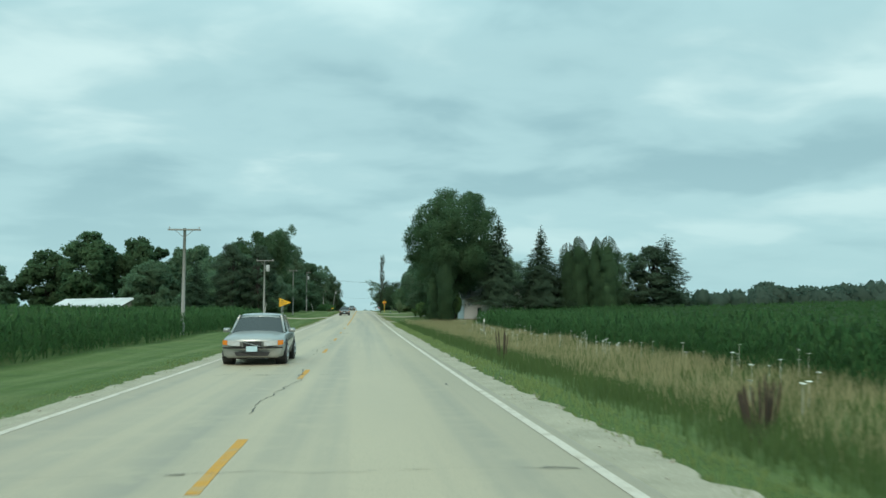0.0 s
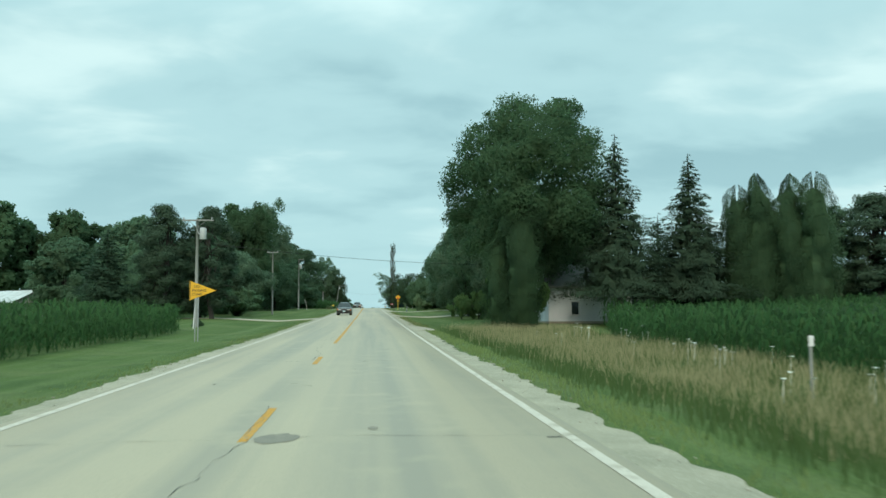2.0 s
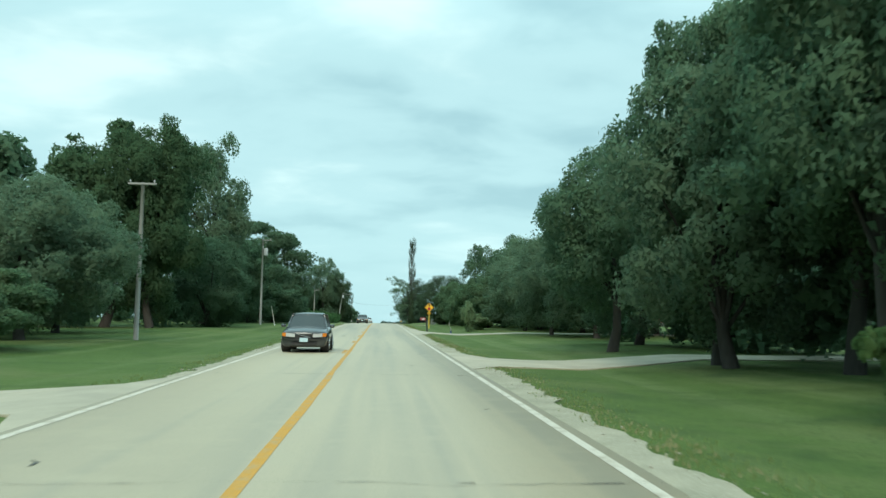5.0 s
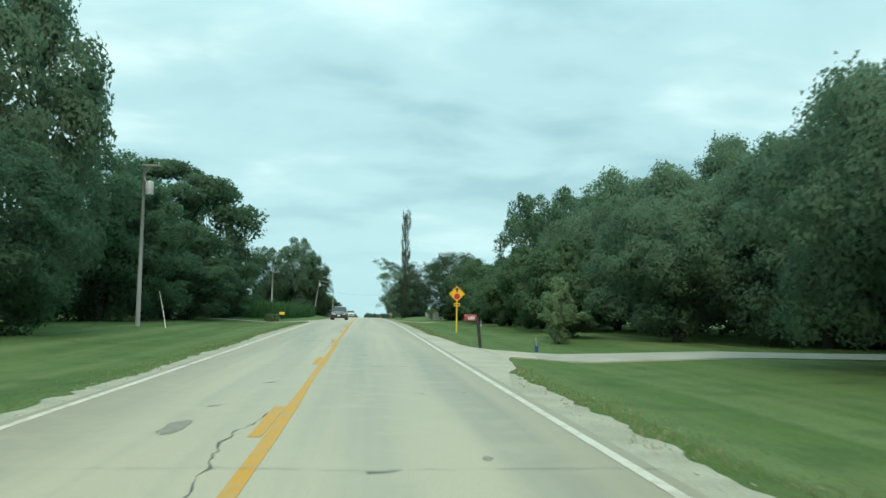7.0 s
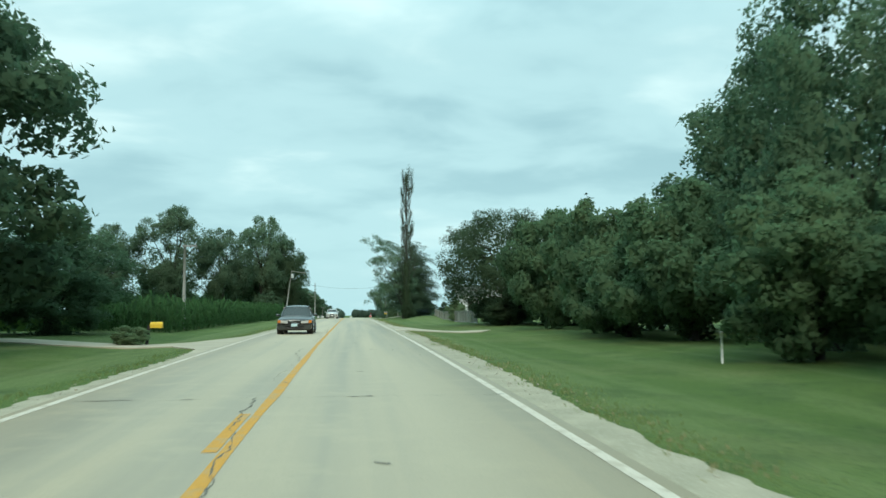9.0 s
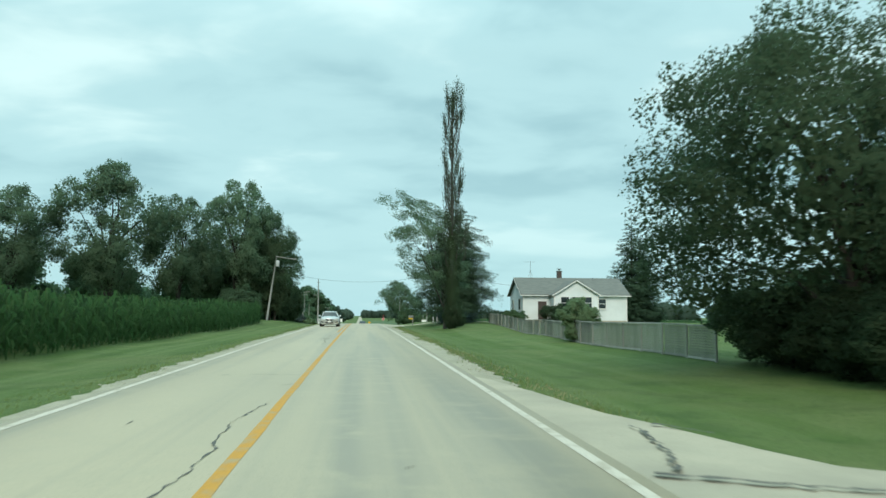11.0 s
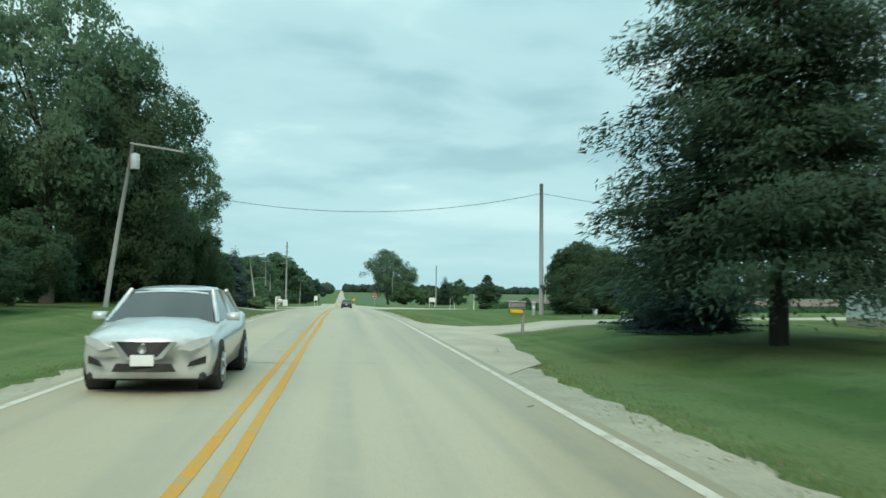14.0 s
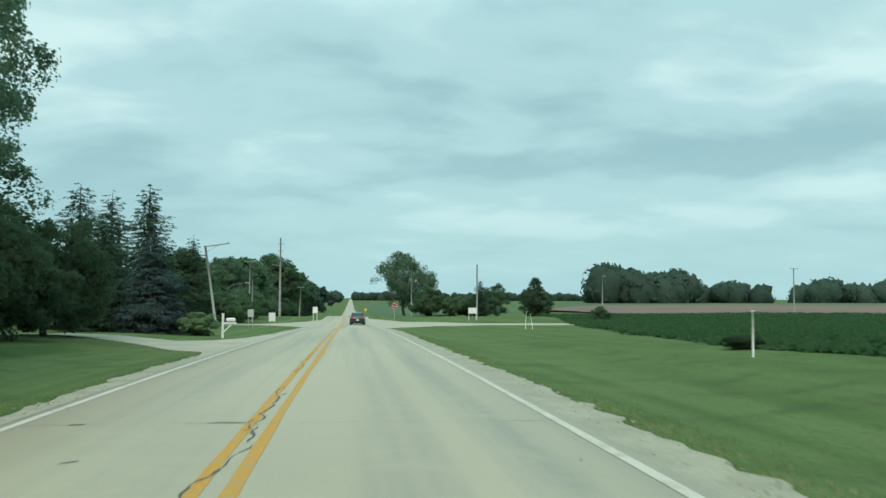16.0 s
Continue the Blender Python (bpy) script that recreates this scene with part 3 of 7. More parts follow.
for q in ((-1.1, 56.5, 0.22, 0.4, 1), (-1.95, 303.7, 0.24, 0.2, 2), (0.7, 327.6, 0.18, 0.22, 3), (0.0, 57.2, 0.07, 0.12, 4), (-2.6, 172.6, 0.16, 0.55, 5), (0.9, 170.5, 0.06, 0.1, 6), (-0.3, 187.5, 0.08, 0.12, 7)):
    road_patch(*q)
# gravel shoulders with ragged outer edges
for nm, x0, x1, seed, spans in (("shoulder", EDGE_R + 0.02, 3.12, 8, ((-25, 100),)), ("shoulder", EDGE_R + 0.02, 3.18, 8, ((100, 250), (250, 470))), ("shoulder", EDGE_L - 0.02, -5.26, 9, ((-25, 190), (190, 470)))):
    for y0, y1 in spans:
        o = band(nm, x0, x1, y0, y1, -0.045, "gravel", None, 0.2, 0.14, seed + int(y0))
        tagged(o, "narrow pale gravel shoulder beside the pavement", "shoulder", kind="structure")


def apron(name, corners, lift, label, mat="drive"):
    """A flat drive or paved apron laid over the ground, from its outline (x, y), finely cut so that it follows the slope."""
    bm = bmesh.new()
    vs = [bm.verts.new((x, y, 0)) for x, y in corners]
    f = bm.faces.new(vs)
    bm.normal_update()
    bmesh.ops.triangulate(bm, faces=[f])
    for _ in range(3):
        bmesh.ops.subdivide_edges(bm, edges=[e for e in bm.edges if e.calc_length() > 1.2], cuts=1, use_grid_fill=False)
        bmesh.ops.triangulate(bm, faces=bm.faces[:])
    for v in bm.verts:
        x, y = v.co.x, v.co.y
        j = 0.05 if abs(x + 1.1) > 4.4 else 0.0
        v.co = (x + j * wobble(x, y, 2.0), y + j * wobble(y, x, 2.3), max(float(ground_z(x, y)) + lift + 0.012, float(far_drop(y)) - 0.055 if -5.3 < x < 3.3 else -9))
    rim = bmesh.ops.extrude_edge_only(bm, edges=[e for e in bm.edges if e.is_boundary])["geom"]
    for v in rim:
        if isinstance(v, bmesh.types.BMVert):
            v.co.z -= 0.12
    if sum(g.normal.z for g in bm.faces) < 0:
        bmesh.ops.reverse_faces(bm, faces=bm.faces[:])
    o = new(name, bm_mesh(name, bm, mat))
    return tagged(o, label, "driveway", kind="structure")


DRIVES = [
    ("driveway", [(2.47, 97), (3.7, 96.2), (4.0, 99), (3.6, 103), (2.47, 107)], 0.02, "short pale gravel field entrance"),
    ("driveway", [(2.47, 140), (3.6, 142), (12, 147), (40, 152), (40, 155.5), (12, 150.5), (4, 147.5), (2.47, 151)], 0.03, "grey driveway leading off between trees"),
    ("driveway", [(2.47, 178), (3.1, 182), (3.6, 183.6), (4.0, 187.2), (4.5, 189.6), (5.5, 190.0), (5.9, 193.8), (4.5, 194.0), (3.75, 194.9), (3.55, 197), (3.5, 200), (3.35, 204), (2.9, 208), (2.47, 210)], 0.03, "worn pale concrete apron past the red mailbox"),
    ("driveway", [(5.5, 190.0), (7, 189.3), (12, 188.2), (48, 184), (48, 188), (17, 191.6), (11, 192.4), (8, 193.4), (5.9, 193.8)], 0.03, "old grey tarred driveway leading off under the trees", "old_drive"),
    ("driveway", [(2.47, 262), (8, 263), (9.0, 266), (5.0, 268), (3.6, 272), (2.75, 278), (2.47, 279)], 0.03, "pale concrete driveway apron with a cracked edge"),
    ("driveway", [(2.47, 345), (3.7, 347.6), (4.15, 350), (4.1, 352), (4.6, 354.8), (5.0, 357.8), (4.95, 360.2), (6.6, 361.0), (8.2, 360.8), (11, 361.0), (20, 364), (30, 367), (30, 370), (18, 366), (12, 363.7), (8.9, 365.3), (7.4, 366.0), (5.5, 367.5), (4.2, 367.9), (3.2, 368.6), (2.9, 373.5), (2.47, 380)], 0.03, "wide pale driveway beside the yellow paper box"),
    ("driveway", [(-4.77, 126), (-5.5, 128.5), (-9, 130.5), (-26, 133), (-26, 136), (-9, 133.5), (-5.5, 134), (-4.77, 137)], 0.03, "pale driveway entering the pines"),
    ("driveway", [(-4.77, 233), (-5.4, 240), (-7, 244), (-20, 250), (-20, 253), (-7, 248), (-5.4, 252), (-4.77, 262)], 0.03, "pale gravel driveway by the roadside mailbox"),
    ("driveway", [(-4.77, 400), (-5.4, 405), (-9, 413), (-20, 418.5), (-40, 424), (-40, 427), (-20, 421.5), (-9, 418.5), (-6, 422), (-4.77, 434)], 0.03, "pale driveway in front of the spruces"),
]
def on_drive(x, y):
    """Which of the points lie on one of the drives."""
    hit = np.zeros(len(x), bool)
    for d in DRIVES:
        p = d[1]
        odd = np.zeros(len(x), bool)
        for (ax, ay), (bx, by) in zip(p, p[1:] + p[:1]):
            if ay != by:
                odd ^= ((ay > y) != (by > y)) & (x < (bx - ax) * (y - ay) / (by - ay) + ax)
        hit |= odd
    return hit


for d in DRIVES:
    apron(*d)

def apron_crack(points, width, seed, lift=0.0):
    """A ragged dark crack in a drive, with its height taken from the drive below."""
    r = rand(seed)
    p = np.asarray(points, float)
    s = np.concatenate([[0], np.cumsum(np.hypot(*np.diff(p, axis=0).T))])
    q = np.arange(0, s[-1], 0.12)
    x, y = np.interp(q, s, p[:, 0]), np.interp(q, s, p[:, 1])
    d = unit_2d(np.gradient(x), np.gradient(y))
    w = width * np.clip(0.6 + 0.5 * r.normal(size=len(q)), 0.15, 1.8) / 2
    x, y = x + 0.03 * r.normal(size=len(q)), y + 0.03 * r.normal(size=len(q))
    z = np.maximum(ground_z(x, y) + 0.06, np.where(x < 3.3, far_drop(y) - 0.055, -9)) + 0.02 + lift
    a = np.stack([x - d[1] * w, y + d[0] * w, z], 1)
    b = np.stack([x + d[1] * w, y - d[0] * w, z], 1)
    n = len(q)
    i = np.arange(n - 1)
    part("crack", build_mesh("crack", np.concatenate([a, b]), np.stack([i, i + n, i + n + 1, i + 1], 1), "tar"), road)


def unit_2d(a, b):
    n = np.hypot(a, b) + 1e-9
    return a / n, b / n


apron_crack([(2.6, 266.9), (3.4, 266.5), (5.2, 266.4), (7.5, 266.2)], 0.14, 1)
apron_crack([(3.5, 270.2), (3.35, 269.2), (3.2, 268.2), (2.85, 267.0)], 0.07, 2)
apron_crack([(3.9, 270.6), (4.5, 270.0)], 0.12, 3)
apron_crack([(2.6, 187.8), (3.1, 187.6), (4.3, 187.9)], 0.07, 4)
apron_crack([(3.8, 192.7), (4.0, 190.8), (4.0, 189.0)], 0.06, 5)
apron_crack([(2.55, 200.6), (3.5, 200.4)], 0.08, 6)
apron_crack([(3.5, 351.6), (3.3, 350.2), (2.6, 349.2)], 0.03, 7)
apron_crack([(3.1, 356.4), (3.7, 356.3)], 0.05, 8)


def pebbles(name, n, seed, x0, x1, y0, y1):
    """Loose pale stones strewn along the pavement's edge."""
    r = rand(seed)
    x = x0 + (x1 - x0) * r.random(n) ** 0.8
    y = r.uniform(y0, y1, n)
    keep = r.random(n) < 0.45 + 0.6 * wobble(x * 0.3, y, 0.5, seed)
    x, y = x[keep], y[keep]
    m = len(x)
    s = r.uniform(0.008, 0.026, m) * r.uniform(0.6, 1.3, m)
    base = np.array([(1, 0, 0), (0, 1, 0), (-1, 0, 0), (0, -1, 0), (0, 0, 0.8), (0, 0, -0.8)], float)
    tri = np.array([(0, 1, 4), (1, 2, 4), (2, 3, 4), (3, 0, 4), (1, 0, 5), (2, 1, 5), (3, 2, 5), (0, 3, 5)])
    a = r.random(m) * 6.283
    ca, sa = np.cos(a)[:, None], np.sin(a)[:, None]
    jx = base[None] * (1 + 0.3 * r.normal(size=(m, 6, 3))) * s[:, None, None]
    z = np.maximum(ground_z(x, y), far_drop(y) - 0.045) + s * 0.4
    v = np.stack([jx[..., 0] * ca - jx[..., 1] * sa + x[:, None], jx[..., 0] * sa + jx[..., 1] * ca + y[:, None], jx[..., 2] * 0.7 + z[:, None]], -1)
    f = (tri[None] + (np.arange(m) * 6)[:, None, None]).reshape(-1, 3)
    return tagged(new(name, build_mesh(name, v, f, "stone")), "loose pale gravel stones along the pavement's edge", "gravel", kind="stuff")


pebbles("loose_stones", 5000, 71, 2.62, 3.3, 0, 400)
pebbles("loose_stones", 3000, 72, -4.9, -5.4, 0, 400)

# the crossing at the foot of the slope
apron("cross_road", [(2.47, 452), (4.5, 461), (9, 470), (16, 478), (60, 481), (260, 486), (260, 493), (60, 489), (16, 488), (7, 496), (2.47, 512)], 0.03, "pale side road joining from the fields")
apron("cross_road", [(-4.77, 458), (-6.5, 468), (-11, 476), (-60, 480), (-60, 488), (-12, 486), (-7, 494), (-4.77, 506)], 0.03, "pale side road leading off past the poles")


# ---------- plants ----------
def unit(v):
    return v / (np.linalg.norm(v, axis=-1, keepdims=True) + 1e-9)


def cards(points, normals, size, r, wide=0.55, rough=0.7, lean=None):
    """One small pointed leaf (a triangle) at each point, facing roughly along its normal."""
    n = len(points)
    nn = unit(normals + rough * r.normal(size=(n, 3)))
    t = r.normal(size=(n, 3)) if lean is None else lean + 0.35 * r.normal(size=(n, 3))
    t = unit(t - (t * nn).sum(1, keepdims=True) * nn)
    b = np.cross(nn, t)
    s = (size * r.uniform(0.65, 1.4, n))[:, None]
    v = np.stack([points - t * s * 0.42 + b * s * wide * 0.55, points + t * s * 0.62, points - t * s * 0.42 - b * s * wide * 0.55], 1)
    return v.reshape(-1, 3), np.arange(3 * n).reshape(-1, 3)


def crown_mesh(pieces, mat, out, middle, half, own=0.2, name="crown", relief=0.5):
    """Leaves as one mesh, softly shaded: each leaf's normal leans to the outward side of its clump (out, one for each leaf) and of the whole crown."""
    v, f = stack(pieces)
    tri = v[f]
    c = tri.mean(1)
    geo = unit(np.cross(tri[:, 1] - tri[:, 0], tri[:, 2] - tri[:, 0]))
    whole = unit((c - middle) / half)
    o = unit(relief * (whole if out is None else out) + 0.6 * whole + np.array([0, 0, 0.35]))
    back = (geo * o).sum(1) < 0
    tri[back] = tri[back][:, [0, 2, 1]]
    geo[back] *= -1
    n = unit(o + own * geo)
    return build_mesh(name, tri.reshape(-1, 3), np.arange(3 * len(tri)).reshape(-1, 3), mat, True, np.repeat(n, 3, axis=0))


def stack(pieces):
    v, f, n = [], [], 0
    for a, b in pieces:
        v.append(a)
        f.append(b + n)
        n += len(a)
    return np.concatenate(v), np.concatenate(f)


def lumps(centres, radii, r, rough=0.14):
    """Rough dark masses of inner twigs and leaves, as quads."""
    la, lo = 6, 9
    th, ph = np.linspace(0.25, np.pi - 0.25, la), np.linspace(0, 2 * np.pi, lo, endpoint=False)
    base = np.stack([np.outer(np.sin(th), np.cos(ph)), np.outer(np.sin(th), np.sin(ph)), np.outer(np.cos(th), np.ones(lo))], -1).reshape(-1, 3)
    i = np.array([(a * lo + b, a * lo + (b + 1) % lo, (a + 1) * lo + (b + 1) % lo, (a + 1) * lo + b) for a in range(la - 1) for b in range(lo)])
    i = np.concatenate([i[:, [0, 1, 2]], i[:, [0, 2, 3]]])
    out = []
    for c, q in zip(centres, radii):
        out.append((c + base * q * (1 + rough * r.normal(size=(len(base), 1))), i))
    return stack(out)


def limbs(H, foot, ends, r, trunk_top):
    """A tapered, slightly crooked trunk with limbs out to the given ends."""
    k = 6
    zs = np.linspace(0, trunk_top, k)
    line = np.stack([np.cumsum(r.normal(size=k) * 0.012 * H) * (zs > 0), np.cumsum(r.normal(size=k) * 0.012 * H) * (zs > 0), zs], 1)
    out = [tube_arrays(line, foot * np.array([1.35, 1.0, 0.85, 0.7, 0.5, 0.25]), 8)]
    for e in ends:
        j = r.integers(1, k - 1)
        a = line[j]
        mid = a + (e - a) * 0.5 + np.array([0, 0, 0.06 * H]) + r.normal(size=3) * 0.02 * H
        out.append(tube_arrays([a, mid, e], [foot * 0.42, foot * 0.26, foot * 0.07], 5))
    return join_arrays(out)


def broadleaf(seed, H, R, low, n_lobes, n_cards, card, mat, airy=0.0, flat=1.0, top=1.0, lean=0.0, stem=1.0, sub=9, relief=0.5):
    """A broad crown: a trunk with limbs, uneven lobes at their ends, each lobe of several leafy tufts over a dark inner mass. low: the share of the height below the crown."""
    r = rand(seed)
    card, n_cards = card * 0.82, int(n_cards * 1.15)
    c0, half = H * (low + 1) / 2, H * (1 - low) / 2
    i = np.arange(n_lobes) + 0.5
    cz = 1 - 2 * i / n_lobes
    an = i * 2.399963 + r.random(n_lobes) * 0.7
    d = np.stack([np.sqrt(1 - cz**2) * np.cos(an), np.sqrt(1 - cz**2) * np.sin(an), cz], 1)
    d = unit(d + 0.22 * r.normal(size=d.shape))
    rad = (0.2 + 0.24 * r.random(n_lobes) ** 1.5) * min(R, half)
    reach = r.uniform(0.84, 1.13, n_lobes)[:, None] * np.where(r.random((n_lobes, 1)) < 0.25, 0.6, 1.0)
    env = np.array([R, R, half]) - rad[:, None] * np.array([0.9, 0.9, 0.9 * flat])
    cen = d * env * reach
    bulge = 1 + 0.11 * np.sin(2 * an + seed) + 0.08 * np.sin(3 * an + 2 * seed + 3 * cz)
    cen[:, :2] *= (bulge * np.interp(cen[:, 2] / half, [-1, -0.3, 0.4, 1], [1.1, 1.05, 1.0, 0.8 * top]))[:, None]
    cen[:, 2] = np.minimum(cen[:, 2] + c0, H - rad * 0.9)
    cen[:, 2] = np.maximum(cen[:, 2], H * low + rad * 0.7 * flat)
    # leafy tufts on the outer and upper side of each lobe
    q = np.repeat(np.arange(n_lobes), sub)
    sd = unit(0.9 * r.normal(size=(len(q), 3)) + 0.7 * unit(cen[q] - [0, 0, c0]) + [0, 0, 0.25])
    sr = rad[q] * r.uniform(0.3, 0.52, len(q))
    sc = cen[q] + sd * (rad[q] * r.uniform(0.55, 0.88, len(q)))[:, None] * np.array([1, 1, flat])
    if airy:
        gap = wobble(sc[:, 0] + 0.7 * sc[:, 1], sc[:, 2] + 0.4 * sc[:, 1], 5.5 / max(R, 1), seed) > 0.55 - 0.9 * airy
        live = ~gap | (r.random(len(q)) < 0.12)
        q, sd, sr, sc = q[live], sd[live], sr[live], sc[live]
    k = r.choice(len(q), n_cards, p=sr**2 / (sr**2).sum())
    dirs = unit(r.normal(size=(n_cards, 3)) + 0.4 * sd[k] + [0, 0, 0.3])
    far = np.where(r.random(n_cards) < 0.06, r.uniform(1.0, 1.35, n_cards), r.uniform(0.55, 1.06, n_cards))
    pos = sc[k] + dirs * (sr[k] * far)[:, None] * np.array([1, 1, 0.5 + 0.35 * flat])
    pieces = [cards(pos, dirs, card, r, 0.72, 0.6)]
    out = [unit(0.65 * dirs + 0.4 * sd[k])]
    # the inner mass of twigs and shaded leaves
    kk = np.repeat(np.arange(n_lobes), 110 if airy < 0.2 else 40)
    dd = unit(r.normal(size=(len(kk), 3)))
    inner = cen[kk] + dd * (rad[kk] * r.uniform(0.3, 0.82, len(kk)))[:, None] * np.array([1, 1, flat])
    pieces.append(cards(inner, dd, max(card * 1.3, rad.mean() * 0.12), r, 0.8, 0.5))
    out.append(dd)
    if airy < 0.2:
        mid = unit(r.normal(size=(600, 3)))
        pieces.append(cards(mid * np.array([R, R, half]) * 0.6 * r.uniform(0.3, 1, (600, 1)) + [0, 0, c0], mid, R * 0.07, r, 0.8, 0.4))
        out.append(mid)
    ends = cen[np.argsort(-rad)][: min(18 if airy else 9, n_lobes)]
    tv, tf = limbs(H, (0.020 * H + 0.04) * stem, ends, r, H * (low + 0.5 * (1 - low)))
    if lean:
        for a in [tv] + [p[0] for p in pieces]:
            a[:, 0] += lean * np.clip(a[:, 2], 0, None) ** 2 / H
    return build_mesh("trunk", tv, tf, "bark", True), crown_mesh(pieces, mat, np.concatenate(out), np.array([lean * c0, 0, c0]), np.array([R, R, half]), relief=relief)


def spruce(seed, H, R, low, n_whorls, per, card, mat, droop=0.25, gappy=0.0, point=0.82, hang=0.045):
    """A conifer: drooping boughs at uneven heights, each feathered with sprays."""
    r = rand(seed)
    pts, nrm, lean = [], [], []
    n_b = n_whorls * 7
    for b in range(n_b):
        u = 1 - (1 - (b + r.random()) / n_b) ** 0.62
        z0 = H * (low + (0.985 - low) * u)
        ragged = 0.86 + 0.16 * np.sin(7 * u * H / 3 + seed) + 0.1 * r.normal()
        L = (R * (1 - u) ** point + 0.035 * R) * ragged
        if r.random() < gappy:
            continue
        a = b * 2.399963 + r.normal() * 0.3
        n = max(6, int(1.3 * per * L / R))
        s = r.uniform(0.1, 1, n) ** 0.75
        out = np.array([np.cos(a), np.sin(a), 0])
        side = np.array([-np.sin(a), np.cos(a), 0])
        p = out * (L * s)[:, None] + side * (r.normal(size=n) * 0.2 * L * (1.15 - 0.8 * s))[:, None]
        p[:, 2] += z0 - droop * L * s**1.3 + 0.14 * L * s**3 - np.abs(r.normal(size=n)) * hang * L
        pts.append(p)
        nrm.append(np.tile(out * 0.5 + np.array([0, 0, 0.8]), (n, 1)))
        lean.append(np.tile(out + np.array([0, 0, -0.35]), (n, 1)))
    pts, nrm, lean = np.concatenate(pts), np.concatenate(nrm), np.concatenate(lean)
    pts[:, 2] = np.maximum(pts[:, 2], 0.12)
    pieces = [cards(pts, nrm, card, r, 0.34, 0.4, lean)]
    m = 700 if gappy < 0.1 else 300
    u = r.random(m) ** 1.3 * 0.9
    a = r.random(m) * 6.283
    q = R * (1 - u) ** 0.85 * r.uniform(0.1, 0.55, m)
    pieces.append(cards(np.stack([q * np.cos(a), q * np.sin(a), H * (low + (1 - low) * u)], 1), np.stack([np.cos(a), np.sin(a), 0.4 + 0 * a], 1), R * 0.16 * (1 - u) + 0.08, r, 0.8, 0.5))
    k = np.linspace(0, 1, 5)
    tv, tf = tube_arrays(np.stack([0 * k, 0 * k, k * H * 0.97], 1), 0.014 * H * (1.25 - 1.15 * k), 7)
    return build_mesh("trunk", tv, tf, "bark", True), crown_mesh(pieces, mat, None, np.array([0, 0, H * 0.3]), np.array([R, R, H * 0.6]), 0.8)


def pine(seed, H, R, low, n_cl, n_cards, card, mat):
    """An old pine: bare lower stem and separate level clumps with light between."""
    r = rand(seed)
    u = np.linspace(0, 1, n_cl)
    a = np.arange(n_cl) * 2.4 + r.random(n_cl)
    q = R * np.interp(u, [0, 0.3, 0.75, 1], [0.75, 1.0, 0.75, 0.12]) * r.uniform(0.35, 0.85, n_cl)
    cen = np.stack([q * np.cos(a), q * np.sin(a), H * (low + (0.95 - low) * u)], 1)
    rad = R * r.uniform(0.17, 0.31, n_cl)
    k = r.choice(n_cl, n_cards, p=rad**2 / (rad**2).sum())
    dirs = unit(r.normal(size=(n_cards, 3)))
    pos = cen[k] + dirs * rad[k][:, None] * r.uniform(0.4, 1.1, n_cards)[:, None] * np.array([1, 1, 0.55])
    leaf = cards(pos, dirs + np.array([0, 0, 0.5]), card, r, 0.4)
    tv, tf = limbs(H, 0.018 * H, cen[::2], r, H * 0.95)
    return build_mesh("trunk", tv, tf, "bark", True), crown_mesh([leaf], mat, dirs, np.array([0, 0, H * 0.5]), np.array([R, R, H * 0.5]))


def column(seed, H, R, n_cards, card, mat):
    """An arborvitae: a dense flame of upright sprays, with one or two leaders."""
    r = rand(seed)
    u = r.random(n_cards) ** 0.9
    prof = np.interp(u, [0, 0.08, 0.35, 0.7, 0.88, 0.97, 1], [0.8, 0.95, 1, 0.95, 0.78, 0.4, 0.1])
    a = r.random(n_cards) * 2 * np.pi
    bulge = 1 + 0.2 * np.sin(3 * a + 7 * u + seed) + 0.16 * np.sin(11 * u + 2 * a) + 0.14 * np.sin(27 * u - 4 * a + seed)
    q = R * prof * bulge * r.uniform(0.78, 1.16, n_cards)
    pos = np.stack([q * np.cos(a), q * np.sin(a), 0.15 + (H - 0.15) * u * (1 + 0.07 * np.sin(2 * a + seed) * u**3)], 1)
    dirs = np.stack([np.cos(a), np.sin(a), 0.25 + 0 * a], 1)
    leaf = cards(pos, dirs, card, r, 0.4, 0.5, np.tile([0, 0, 1.0], (n_cards, 1)) + dirs * 0.4)
    zc = np.linspace(0.08, 0.88, 9)
    core = lumps(np.stack([0 * zc, 0 * zc, H * zc], 1), R * np.interp(zc, [0, 0.08, 0.35, 0.7, 0.9, 1], [0.75, 0.95, 1, 0.85, 0.5, 0.04]) * 0.8, r, 0.08)
    tv, tf = tube_arrays([(0, 0, 0), (0, 0, H * 0.5)], [0.12, 0.05], 6)
    return build_mesh("trunk", tv, tf, "bark", True), crown_mesh([core, leaf], mat, None, np.array([0, 0, H * 0.4]), np.array([R, R, H * 0.6]), 0.4)


